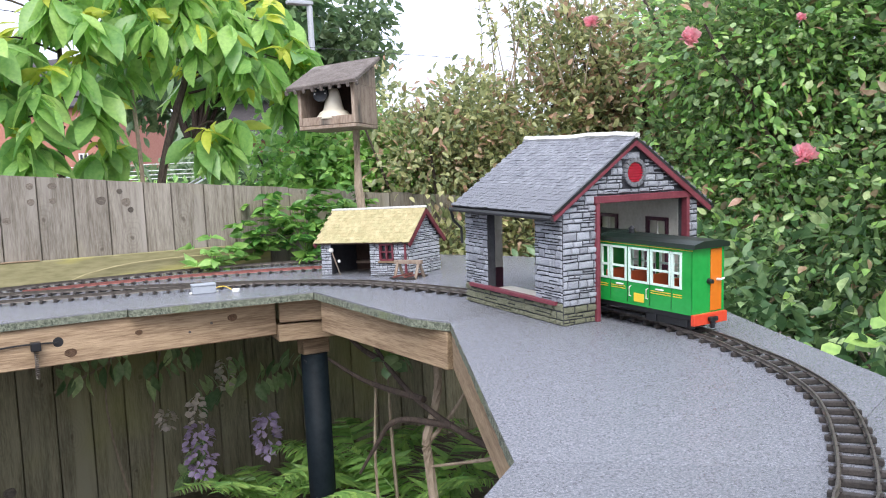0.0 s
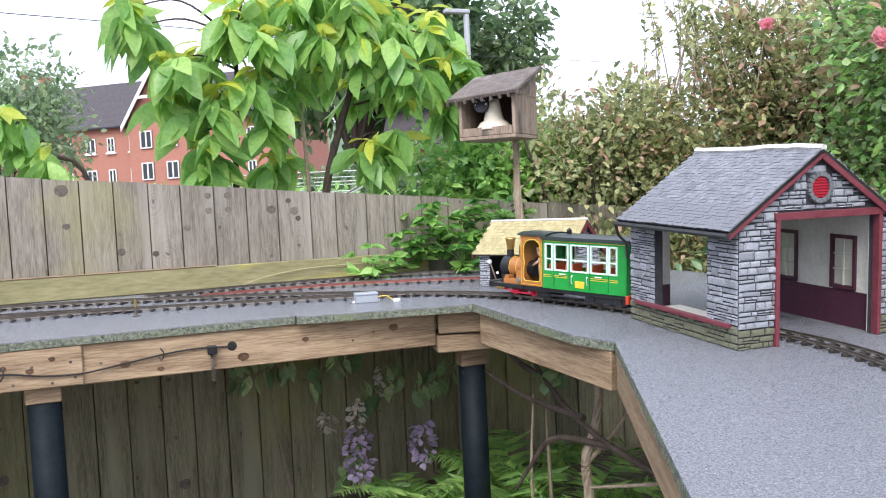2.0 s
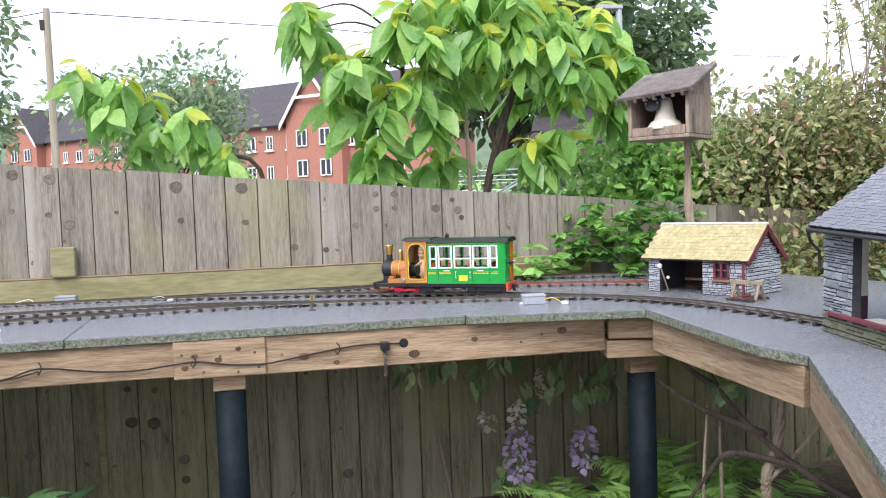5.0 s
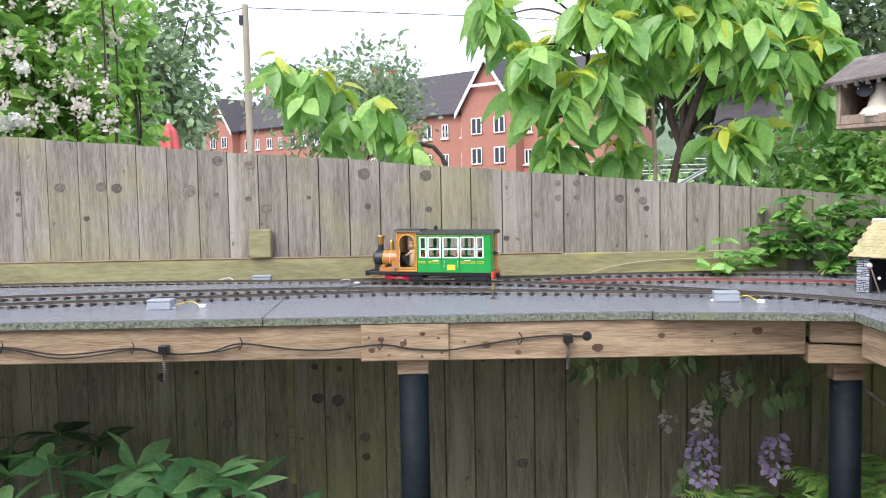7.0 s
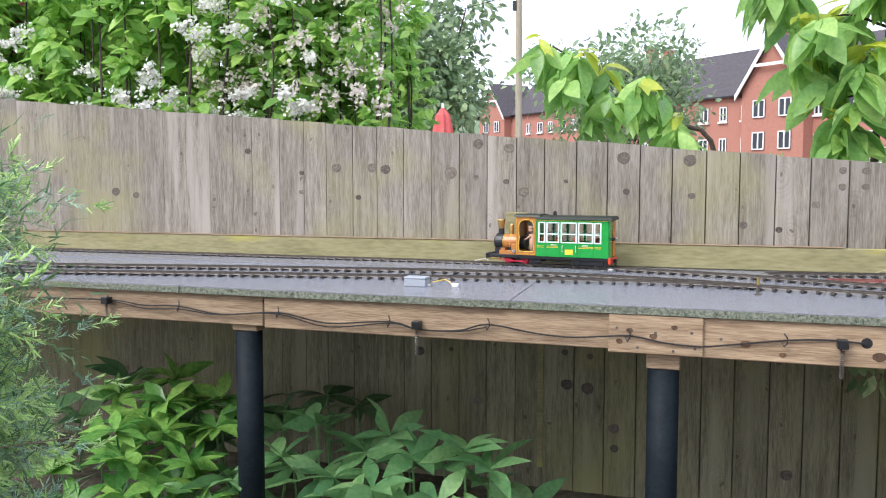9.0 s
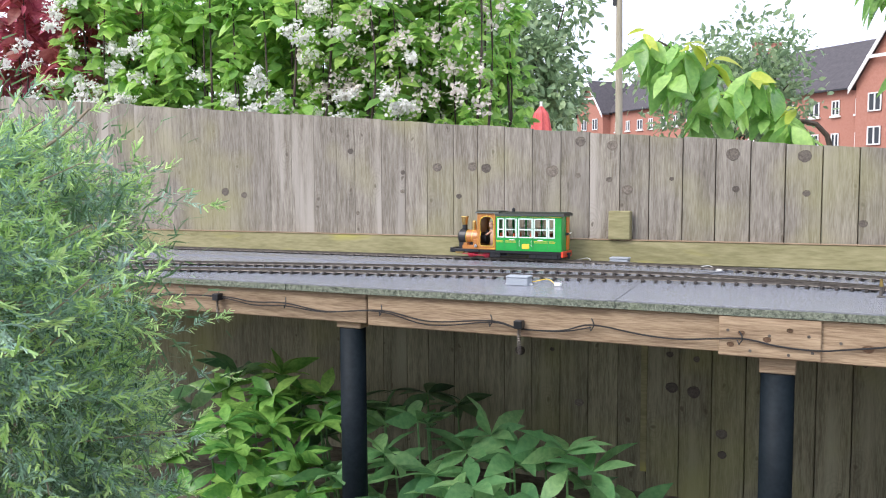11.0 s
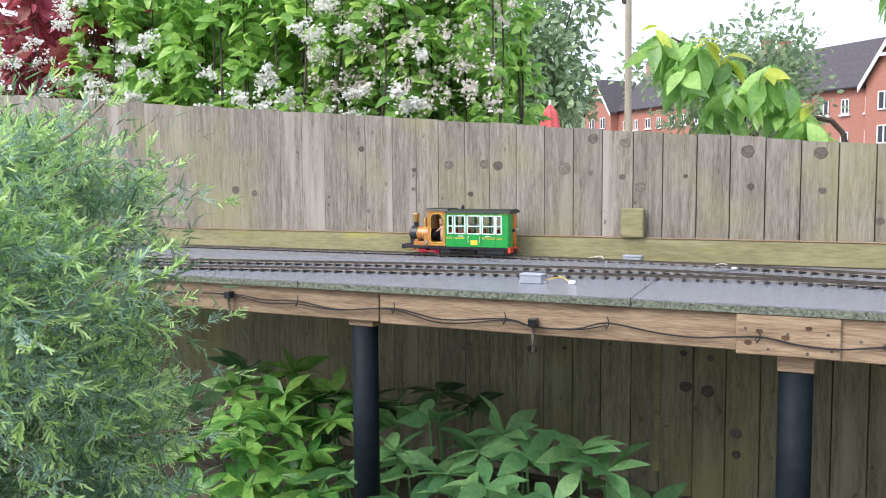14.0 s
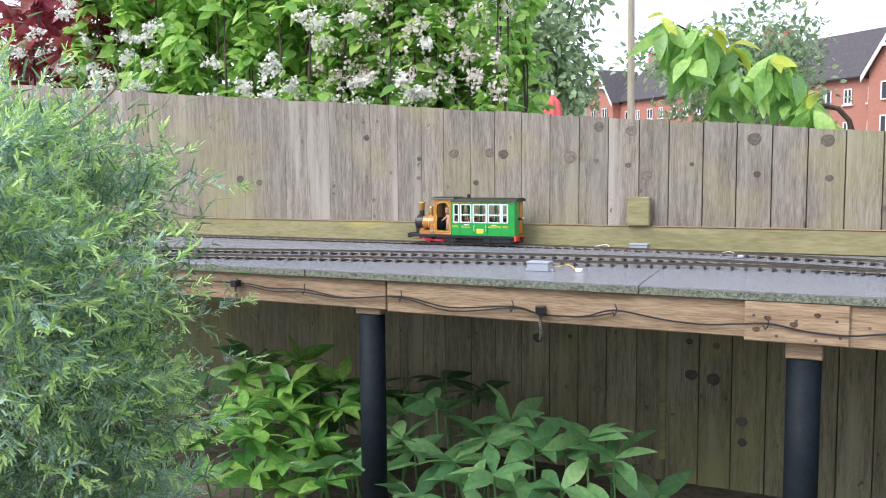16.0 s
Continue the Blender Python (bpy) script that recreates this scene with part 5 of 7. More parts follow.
# ---- distance ----
def house(name, label, m, w, d, ez, rz, windows, gables=(), stacks=(0.0, 0.45, 0.93)):
    t = thing(name, label, "house", m)
    part("wall", boxed((0, 0, 0), (w, d, ez)), "brick", t)
    bm = bmesh.new()
    o = 0.4
    vs = [bm.verts.new(v) for v in ((-o, -o, ez - 0.25), (w + o, -o, ez - 0.25), (w + o, d / 2, rz), (-o, d / 2, rz), (-o, d + o, ez - 0.25), (w + o, d + o, ez - 0.25))]
    for f in ((0, 1, 2, 3), (3, 2, 5, 4), (0, 3, 4), (1, 5, 2), (0, 4, 5, 1)):
        bm.faces.new([vs[i] for i in f])
    rf = part("roof", bm, "tile", t, "dark tiled roof")
    part("gutter", boxed((-o, -o - 0.12, ez - 0.33), (w + o, -o, ez - 0.2)), "black", rf)
    for cx in (q * w for q in stacks):
        ch = part("chimney", boxed((cx, d / 2 - 0.45, rz - 0.9), (cx + 0.9, d / 2 + 0.45, rz + 1.1)), "brick", rf)
        part("chimney_cap", boxed((cx - 0.08, d / 2 - 0.53, rz + 1.1), (cx + 0.98, d / 2 + 0.53, rz + 1.3)), "brick", ch)
    for x, z, ww, hh in windows:
        wd = part("window", boxed((x, -0.04, z), (x + ww, -0.01, z + hh)), "glass", t)
        bm = bmesh.new()
        for a, b, c, e in ((0, ww, 0, 0.1), (0, ww, hh - 0.1, hh), (0, 0.1, 0, hh), (ww - 0.1, ww, 0, hh), (ww / 2 - 0.06, ww / 2 + 0.06, 0, hh)):
            box(bm, (x + a, -0.10, z + c), (x + b, -0.045, z + e))
        part("frame", bm, "white", wd)
        part("sill", boxed((x - 0.12, -0.2, z - 0.16), (x + ww + 0.12, -0.0, z - 0.01)), "white", wd)
    for gx, gw, gz in gables:
        bm = bmesh.new()
        vs = [(gx, -1.2, 0), (gx + gw, -1.2, 0), (gx + gw, -1.2, ez), (gx + gw / 2, -1.2, gz), (gx, -1.2, ez), (gx, d / 2, 0), (gx + gw, d / 2, 0), (gx + gw, d / 2, ez), (gx + gw / 2, d / 2, gz), (gx, d / 2, ez)]
        vs = [bm.verts.new(v) for v in vs]
        for f in ((0, 1, 2, 3, 4), (5, 9, 8, 7, 6), (0, 4, 9, 5), (1, 6, 7, 2)):
            bm.faces.new([vs[i] for i in f])
        part("gable_wall", bm, "brick", t)
        for s in (0, 1):
            xe, xr = (gx - 0.4, gx + gw / 2) if s == 0 else (gx + gw + 0.4, gx + gw / 2)
            sl = (gz - ez) / (gw / 2)
            zl = ez - 0.4 * sl
            bm = bmesh.new()
            q = [bm.verts.new(v) for v in ((xe, -1.7, zl + 0.05), (xr, -1.7, gz + 0.05), (xr, d / 2, gz + 0.05), (xe, d / 2, zl + 0.05), (xe, -1.7, zl + 0.25), (xr, -1.7, gz + 0.25), (xr, d / 2, gz + 0.25), (xe, d / 2, zl + 0.25))]
            for f in ((0, 1, 2, 3), (4, 7, 6, 5), (0, 4, 5, 1), (3, 2, 6, 7), (0, 3, 7, 4)):
                bm.faces.new([q[i] for i in f])
            rr = part("gable_roof", bm, "tile", t)
            bm = bmesh.new()
            q = [bm.verts.new(v) for v in ((xe, -1.72, zl - 0.3), (xr, -1.72, gz - 0.3), (xr, -1.72, gz + 0.2), (xe, -1.72, zl + 0.2))]
            bm.faces.new(q)
            r = bmesh.ops.extrude_face_region(bm, geom=list(bm.faces))
            bmesh.ops.translate(bm, vec=(0, 0.1, 0), verts=[v for v in r["geom"] if isinstance(v, bmesh.types.BMVert)])
            part("bargeboard", bm, "white", rr, "white bargeboard")
        part("tie_beam", boxed((gx + gw * 0.2, -1.7, ez + (gz - ez) * 0.42), (gx + gw * 0.8, -1.6, ez + (gz - ez) * 0.42 + 0.25)), "white", t)
        for x, z in ((gx + gw * 0.2, ez - 2.4), (gx + gw * 0.62, ez - 2.4), (gx + gw * 0.2, ez - 5.1), (gx + gw * 0.62, ez - 5.1)):
            wd = part("window", boxed((x, -1.28, z), (x + 1.2, -1.21, z + 1.5)), "glass", t)
            bm = bmesh.new()
            for a, b, c, e in ((0, 1.2, 0, 0.1), (0, 1.2, 1.4, 1.5), (0, 0.1, 0, 1.5), (1.1, 1.2, 0, 1.5), (0.54, 0.66, 0, 1.5)):
                box(bm, (x + a, -1.34, z + c), (x + b, -1.27, z + e))
            part("frame", bm, "white", wd)


def wrow(x0, step, n, z, w=1.1, h=1.3):
    return [(x0 + i * step, z, w if i % 2 == 0 else 0.8, h) for i in range(n)]


# red terrace: eave corner beside its gabled wing, and a second terrace further off
house("brick_terrace", "red brick terrace with dark tiled roof and white windows", pose(-11.7, 88.8, 0, 0, 0, -39), 30, 9, 9.4, 13.8,
      wrow(1.0, 2.35, 12, 7.0) + wrow(1.0, 2.35, 12, 4.2), gables=((16.0, 6.0, 13.7),), stacks=(0.06, 0.52))
house("brick_terrace", "distant red brick terrace with a broad dark tiled roof", pose(-29, 113, 0, 0, 0, -40), 22, 10, 10.9, 16.0,
      wrow(1.2, 2.3, 9, 8.1) + wrow(1.2, 2.3, 9, 5.3), gables=((-6.0, 6.0, 15.0),))
house("brick_house", "red brick house end half hidden by trees", pose(8.4, 30.0, 0, 0, 0, -25), 3.6, 6, 3.7, 5.6, [], stacks=())

t = thing("utility_pole", "grey wooden utility pole", "utility pole", pose(-4.876, 15, 0))
bm = bmesh.new()
rod(bm, (0, 0, 0), (-0.03, 0, 4.85), 0.075, 0.055, 12)
part("pole_shaft", bm, "pole", t)
part("pole_bracket", boxed((-0.13, -0.06, 4.5), (-0.06, 0.04, 4.66)), "black", t)
bm = bmesh.new()
tube(bm, [(-30, 30, 6.3), (-18, 24, 5.4), (-10, 19.5, 5.0), (-4.9, 15, 4.8)], 0.008, 4)
tube(bm, [(-4.9, 15, 4.8), (0, 17, 4.95), (6, 20, 5.1), (16, 26, 6.0)], 0.008, 4)
tagged(part("overhead_wire", bm, "cable"), "thin overhead telephone wire", "wire")
t = thing("street_lamp", "galvanised street lamp post with a flat lantern", "street lamp", pose(9.456, 25, 0))
bm = bmesh.new()
rod(bm, (0, 0, 0), (0, 0, 7.35), 0.12, 0.09, 10)
part("lamp_post", bm, "galv", t)
part("lantern", boxed((-0.75, -0.12, 7.28), (0.1, 0.12, 7.42), 0.03), "galv", t)

t = thing("garden_parasol", "closed faded red garden parasol", "parasol", pose(-6.0, 14.0, 0))
bm = bmesh.new()
ring = []
for z, r in ((1.5, 0.22), (1.9, 0.20), (2.3, 0.15), (2.6, 0.10), (2.72, 0.02)):
    ring.append([bm.verts.new((r * (1 + 0.25 * (k % 2)) * math.cos(k * math.pi / 8), r * (1 + 0.25 * (k % 2)) * math.sin(k * math.pi / 8), z)) for k in range(16)])
for a, b in zip(ring, ring[1:]):
    for k in range(16):
        bm.faces.new((a[k], a[(k + 1) % 16], b[(k + 1) % 16], b[k]))
part("canopy", bm, "parasol", t)
bm = bmesh.new()
rod(bm, (0, 0, 0), (0, 0, 2.8), 0.025)
part("pole", bm, "white", t)

t = thing("metal_railing", "dark green metal railing beyond the fence", "railing")
part("top_rail", boxed((2.2, 15.98, 1.62), (6.0, 16.02, 1.66)), "gutter", t)
for k in range(26):
    part("bar", boxed((2.2 + k * 0.15, 15.97, 0.0), (2.25 + k * 0.15, 16.0, 2.0)), "gutter", t)

# clothes dryer arms
t = thing("rotary_dryer", "rotary clothes dryer with thin lines", "clothes dryer", pose(0.7, 9.5, 0))
bm = bmesh.new()
rod(bm, (0, 0, 0), (0, 0, 1.6), 0.02)
part("mast", bm, "galv", t)
for k in range(4):
    a = k * math.pi / 2 + 0.5
    bm = bmesh.new()
    rod(bm, (0, 0, 1.25), (1.3 * math.cos(a), 1.3 * math.sin(a), 1.75), 0.012)
    part("arm", bm, "galv", t)
bm = bmesh.new()
for q in (0.4, 0.6, 0.8, 1.0):
    pts = [(1.3 * q * math.cos(k * math.pi / 2 + 0.5), 1.3 * q * math.sin(k * math.pi / 2 + 0.5), 1.25 + 0.5 * q) for k in range(5)]
    tube(bm, pts, 0.004, 4)
part("line", bm, "white", t)

# far hill
bm = bmesh.new()
n = 60
lo = [bm.verts.new((-400 + 800 * i / n, 420, 0)) for i in range(n + 1)]
hi = [bm.verts.new((-400 + 800 * i / n, 470, 52 + 7 * noise.noise((i * 0.23, 0, 0)) - 14 * abs(i / n - 0.36))) for i in range(n + 1)]
for i in range(n):
    bm.faces.new((lo[i], lo[i + 1], hi[i + 1], hi[i]))
tagged(part("backdrop", bm, "hill"), "low wooded hill on the skyline", "hill", kind="structure")


# ---- plants ----
def woody(parent, name, paths, r0, r1, material="bark"):
    for p in paths:
        bm = bmesh.new()
        tube(bm, catmull(p, 5), r0, 7, r1)
        part(name, bm, material, parent)


def tree(name, label, x, y, h, width, n, size, leaf, material, seed, base=0.35, lumps=22, trunk="bark"):
    """A far or middle tree: trunk, limbs and a crown of leaf clumps with gaps."""
    r = random.Random(seed)
    t = thing(name, label, "tree", pose(x, y, 0))
    limbs = []
    for k in range(7):
        a = r.uniform(0, 6.28)
        q = r.uniform(0.25, 0.45) * width
        limbs.append([(0, 0, h * base * 0.7), (q * 0.4 * math.cos(a), q * 0.4 * math.sin(a), h * r.uniform(0.45, 0.6)), (q * math.cos(a), q * math.sin(a), h * r.uniform(0.65, 0.92))])
    bm = bmesh.new()
    tube(bm, catmull([(0, 0, 0), (0.02 * h, 0, h * 0.35), (0, 0.02 * h, h * 0.8)], 5), h * 0.022, 8, h * 0.006)
    part("trunk", bm, trunk, t)
    woody(t, "limb", limbs, h * 0.009, h * 0.003, trunk)
    p, w = cloud(n, (-width / 2, -width / 2, h * base), (width / 2, width / 2, h), lumps, seed, 0.35)
    scatter("crown", p, w * 0.7 + np.array([0, 0, -0.1]), size, leaf, material, t, 0.6)
    return t


def shrub(name, label, category, lo, hi, n, size, leaf, material, seed, lumps=18, stems=6, extra=(), shell=0.45, way=(0, 0, 0)):
    """A garden shrub: stems from the ground and leaf masses; extra: (share, size, leaf, material, part name)."""
    r = random.Random(seed)
    t = thing(name, label, category)
    lo_, hi_ = np.array(lo, float), np.array(hi, float)
    base = ((lo_ + hi_) / 2)[:2]
    st = []
    for k in range(stems):
        ex, ey = r.uniform(lo[0], hi[0]), r.uniform(lo[1], hi[1])
        st.append([(base[0] + r.uniform(-.1, .1), base[1] + r.uniform(-.1, .1), 0), ((base[0] + ex) / 2, (base[1] + ey) / 2, (lo[2] + hi[2]) / 2 * 0.8), (ex, ey, r.uniform(0.6, 0.95) * (hi[2] - lo[2]) + lo[2])])
    woody(t, "stem", st, 0.018, 0.005)
    p, w = cloud(n, lo, hi, lumps, seed, shell)
    scatter("foliage", p, w * 0.6 + np.array(way), size, leaf, material, t, 0.6)
    for share, sz, lf, mt, nm in extra:
        k = int(n * share)
        p, w = cloud(k, lo, hi, lumps, seed, 0.85)
        scatter(nm, p, w, sz, lf, mt, t, 0.5)
    return t


def rosette(centres, n, size, shape, material, parent, name, droop=-0.5, ring=1.0, seed=3):
    """Leaves radiating from each centre, hanging by droop."""
    r = np.random.default_rng(seed)
    c = np.repeat(np.asarray(centres, float), n, 0)
    a = r.uniform(0, 2 * math.pi, len(c)) if ring == 1.0 else np.tile(np.linspace(0, ring * math.pi, n), len(centres)) + np.repeat(r.uniform(0, 6, len(centres)), n)
    w = np.stack([np.cos(a), np.sin(a), droop + 0.35 * r.normal(size=len(c))], 1)
    return tagged(scatter(name, c + 0.015 * r.normal(size=c.shape), w, size, shape, material, parent, 0.15, 0.3), kind="stuff")


def cherry():
    t = thing("cherry_tree", "young cherry tree with large drooping bright green leaves", "tree")
    woody(t, "trunk", [[(-0.26, 4.5, 0), (-0.24, 4.48, 1.2), (-0.20, 4.45, 1.6), (-0.06, 4.42, 2.05), (0.0, 4.4, 2.35)]], 0.03, 0.013)
    woody(t, "trunk", [[(-0.70, 4.55, 0), (-0.70, 4.5, 1.5), (-0.67, 4.48, 2.0), (-0.66, 4.45, 2.4)]], 0.022, 0.009)
    stake = [[(-0.33, 4.4, 0), (-0.33, 4.4, 1.4), (-0.35, 4.4, 1.95)]]
    woody(t, "stake", stake, 0.014, 0.01, "bark_pale")
    heads = [(-1.15, 4.4, 2.33), (-1.05, 4.3, 2.12), (-1.0, 4.45, 1.95), (-0.95, 4.3, 1.75), (-1.18, 4.4, 2.42), (-0.85, 4.4, 2.2), (-0.80, 4.25, 1.95), (-0.9, 4.35, 1.66),
             (-0.62, 4.35, 2.45), (-0.55, 4.25, 2.25), (-0.6, 4.3, 2.05), (-0.55, 4.4, 1.85), (-0.35, 4.3, 2.42), (-0.3, 4.2, 2.25), (-0.32, 4.35, 2.1), (-0.1, 4.25, 2.4), (-0.05, 4.2, 2.2),
             (0.08, 4.3, 2.42), (0.12, 4.2, 2.15), (0.2, 4.3, 1.98), (0.32, 4.25, 2.3), (0.38, 4.2, 2.1), (0.45, 4.3, 1.92), (0.5, 4.35, 2.2), (0.55, 4.3, 2.02), (0.15, 4.35, 1.72), (-0.02, 4.25, 1.68),
             (0.05, 4.4, 2.55), (-0.45, 4.45, 2.58), (-0.25, 4.5, 2.3), (0.28, 4.5, 2.45), (-0.7, 4.5, 2.3), (-0.02, 4.55, 2.05), (-0.5, 4.5, 1.65), (-0.72, 4.3, 2.35), (-0.2, 4.3, 2.52), (0.42, 4.4, 2.42)]
    for k, h in enumerate(heads):
        root = (-0.06, 4.42, min(2.3, h[2] + 0.02)) if h[0] > -0.42 else (-0.67, 4.48, min(2.3, h[2] + 0.02))
        mid = ((root[0] + h[0]) / 2, (root[1] + h[1]) / 2, max(root[2], h[2]) + 0.05)
        woody(t, "twig", [[root, mid, h]], 0.007, 0.003)
    hs = np.array(heads)
    r = np.random.default_rng(5)
    sub = np.concatenate([hs + r.normal(0, 0.055, hs.shape) for _ in range(3)])
    rosette(sub, 8, 0.205, HANGLEAF, "lf_cherry", t, "crown", -1.15, seed=5)
    rosette(hs + np.array([0, 0, 0.05]), 6, 0.15, LONGLEAF, "lf_cherry_new", t, "young_foliage", -0.15, seed=6)
    # a side spray over the fence
    t = thing("cherry_spray", "arching cherry branch hanging over the fence", "branch")
    path = [(-1.35, 4.5, 0), (-1.4, 4.45, 1.5), (-1.65, 4.4, 1.72), (-1.95, 4.35, 1.95), (-2.2, 4.3, 2.1)]
    woody(t, "branch", [path], 0.016, 0.005)
    c = np.array([(-2.25, 4.3, 2.1), (-2.15, 4.3, 2.02), (-2.05, 4.25, 2.02), (-2.0, 4.3, 1.88), (-1.92, 4.3, 1.95), (-1.85, 4.25, 1.8), (-1.78, 4.3, 1.86), (-1.7, 4.3, 1.72), (-1.6, 4.3, 1.7), (-1.52, 4.3, 1.62), (-1.95, 4.3, 1.75), (-2.12, 4.3, 1.88)])
    c2 = np.concatenate([c, c + rng.normal(0, 0.05, c.shape)])
    rosette(c2, 6, 0.18, HANGLEAF, "lf_cherry", t, "foliage", -1.1, seed=8)
    rosette(c[::2] + np.array([0, 0, 0.04]), 4, 0.14, LONGLEAF, "lf_cherry_new", t, "young_foliage", -0.2, seed=9)


cherry()


def rose(parent, p, size, material="fl_pink"):
    """A full bloom of curled overlapping petals."""
    n = 30
    k = np.arange(n)
    a = k * 2.4
    tilt = 0.10 + 1.15 * (k / n) ** 0.8
    w = np.stack([np.cos(a) * np.sin(tilt), np.sin(a) * np.sin(tilt), np.cos(tilt)], 1)
    ax = Vector((-0.75, -0.6, 0.3)).normalized().to_track_quat("Z", "Y").to_matrix()
    w = w @ np.array(ax).T
    mesh_pts = np.array(p) + w * size * 0.10
    petal = blade((0.16, 0.40, 0.46, 0.30), 0.35, -0.35)
    scatter("bloom", mesh_pts, w, size * 0.42, petal, material, parent, 0.10, 0.2, "full pink rose bloom")


# tall hedge behind the buildings: bronze and olive leaves, then the roses to its side
shrub("mixed_hedge", "dense hedge of small olive and bronze leaves", "hedge", (0.75, 3.55, 0.7), (2.1, 5.0, 2.0), 17000, 0.05, LEAF, "lf_hedge", 21, 30, 8, extra=((0.22, 0.045, LEAF, "lf_bronze", "bronze_shoot"),), way=(-0.3, -0.5, 0.3))
shrub("mixed_hedge", "taller hedge of olive and bronze leaves against the sky", "hedge", (1.85, 2.9, 0.9), (3.4, 4.3, 2.6), 26000, 0.052, LEAF, "lf_hedge", 24, 34, 8, extra=((0.3, 0.05, LEAF, "lf_bronze", "bronze_shoot"),), way=(-0.3, -0.5, 0.3))
bush = shrub("rose_bush", "rambling rose bush with pink blooms", "rose bush", (1.4, 0.9, 0.7), (2.9, 3.2, 2.65), 42000, 0.036, ROUNDLEAF, "lf_rose", 22, 36, 8, extra=((0.45, 0.045, LEAF, "lf_fern", "young_leaf"), (0.08, 0.05, LEAF, "lf_bronze", "bronze_leaf")), way=(-0.5, -0.4, 0.2))
shrub("rose_bush", "leafy end of the rose hedge beside the deck", "rose bush", (1.35, -0.2, 0.4), (2.7, 1.5, 2.4), 26000, 0.036, ROUNDLEAF, "lf_rose", 28, 26, 8, extra=((0.45, 0.045, LEAF, "lf_fern", "young_leaf"),), way=(-0.5, -0.3, 0.2))
for p, s in (((1.27, 2.18, 1.89), 0.085), ((1.22, 1.66, 1.41), 0.085), ((1.29, 2.76, 2.06), 0.07), ((1.30, 1.72, 1.88), 0.04)):
    rose(bush, p, s)
# dense shade low in the hedge is put into the dark leaf colour
shrub("dark_shrub", "dark leafy shrub low beside the deck", "shrub", (0.98, 1.45, 0.0), (1.65, 3.3, 1.2), 10000, 0.065, LEAF, "lf_dark", 23, 22, 6, extra=((0.25, 0.065, LEAF, "lf_rose", "pale_leaf"),), way=(-0.5, -0.3, 0))
shrub("dark_shrub", "dark undergrowth below the deck edge", "shrub", (0.72, 0.1, 0.0), (1.6, 1.5, 0.95), 8000, 0.06, LEAF, "lf_dark", 25, 20, 5, extra=((0.15, 0.08, ROUNDLEAF, "lf_fern", "young_leaf"),), way=(-0.4, -0.3, 0))
shrub("climber", "fresh green climbing leaves behind the bell box", "climber", (0.25, 4.2, 1.0), (1.3, 5.0, 1.85), 6000, 0.07, LEAF, "lf_fern", 26, 16, 5, way=(0, -0.5, 0.1))
# wispy top branches
t = thing("wispy_branch", "thin hedge branches with sparse small leaves against the sky", "branch")
rr = random.Random(9)
pts = []
for k in range(26):
    x, y = rr.uniform(1.5, 2.6), rr.uniform(3.4, 4.2)
    top = (x + rr.uniform(-0.35, 0.1), y + rr.uniform(-0.2, 0.2), rr.uniform(2.35, 2.75))
    path = catmull([(x, y, 1.9), ((x + top[0]) / 2 + 0.03, (y + top[1]) / 2, 2.25), top], 8)
    bm = bmesh.new()
    tube(bm, path, 0.004, 4, 0.0015)
    part("shoot", bm, "bark_pale", t)
    pts += [tuple(q) for q in path[6:] for _ in range(3)]
scatter("foliage", pts, np.tile((0, 0, 0.3), (len(pts), 1)), 0.04, LEAF, "lf_hedge", t, 1.0)


def lobed(name, label, centres, size, n, material, seed, lobes=5):
    """A low plant of stalked, deeply cut leaves: each leaf a fan of leaflets."""
    t = thing(name, label, "plant")
    r = np.random.default_rng(seed)
    C, Wd = [], []
    base = np.mean(np.array(centres), 0)
    for c in centres:
        for _ in range(n):
            p = np.array(c) + r.normal(0, 0.045, 3)
            a0 = r.uniform(0, 6.28)
            out = np.array([math.cos(a0), math.sin(a0) - 0.6, r.uniform(-0.2, 0.5)])
            out /= np.linalg.norm(out)
            side = np.cross(out, (0, 0, 1.0))
            for k in range(lobes):
                q = (k - (lobes - 1) / 2) / (lobes / 2)
                C.append(p)
                Wd.append(out * math.cos(q * 1.3) + side * math.sin(q * 1.3))
    scatter("foliage", C, Wd, size, LEAF, material, t, 0.06, 0.25)
    bm = bmesh.new()
    for c in centres:
        tube(bm, [(base[0], base[1], min(p[2] for p in centres) - 0.04), ((base[0] + c[0]) / 2, (base[1] + c[1]) / 2, c[2]), c], 0.004, 5, 0.002)
    part("stalk", bm, "lf_fern", t)
    return t


lobed("cutleaf_plant", "bushy plant with deeply cut bright leaves at the deck end", [(-0.02, 3.74, 1.20), (0.08, 3.7, 1.27), (0.16, 3.72, 1.18), (0.24, 3.66, 1.29), (0.32, 3.62, 1.2), (0.06, 3.76, 1.15), (0.26, 3.6, 1.13), (0.40, 3.66, 1.25), (0.5, 3.6, 1.18), (0.15, 3.75, 1.32), (0.35, 3.7, 1.34), (0.55, 3.7, 1.3)], 0.07, 12, "lf_laurel", 61)
lobed("small_fern", "small fern-like plant growing at the fence foot", [(-0.24, 3.72, 1.10), (-0.20, 3.70, 1.13), (-0.16, 3.72, 1.09)], 0.07, 7, "lf_fern", 62)

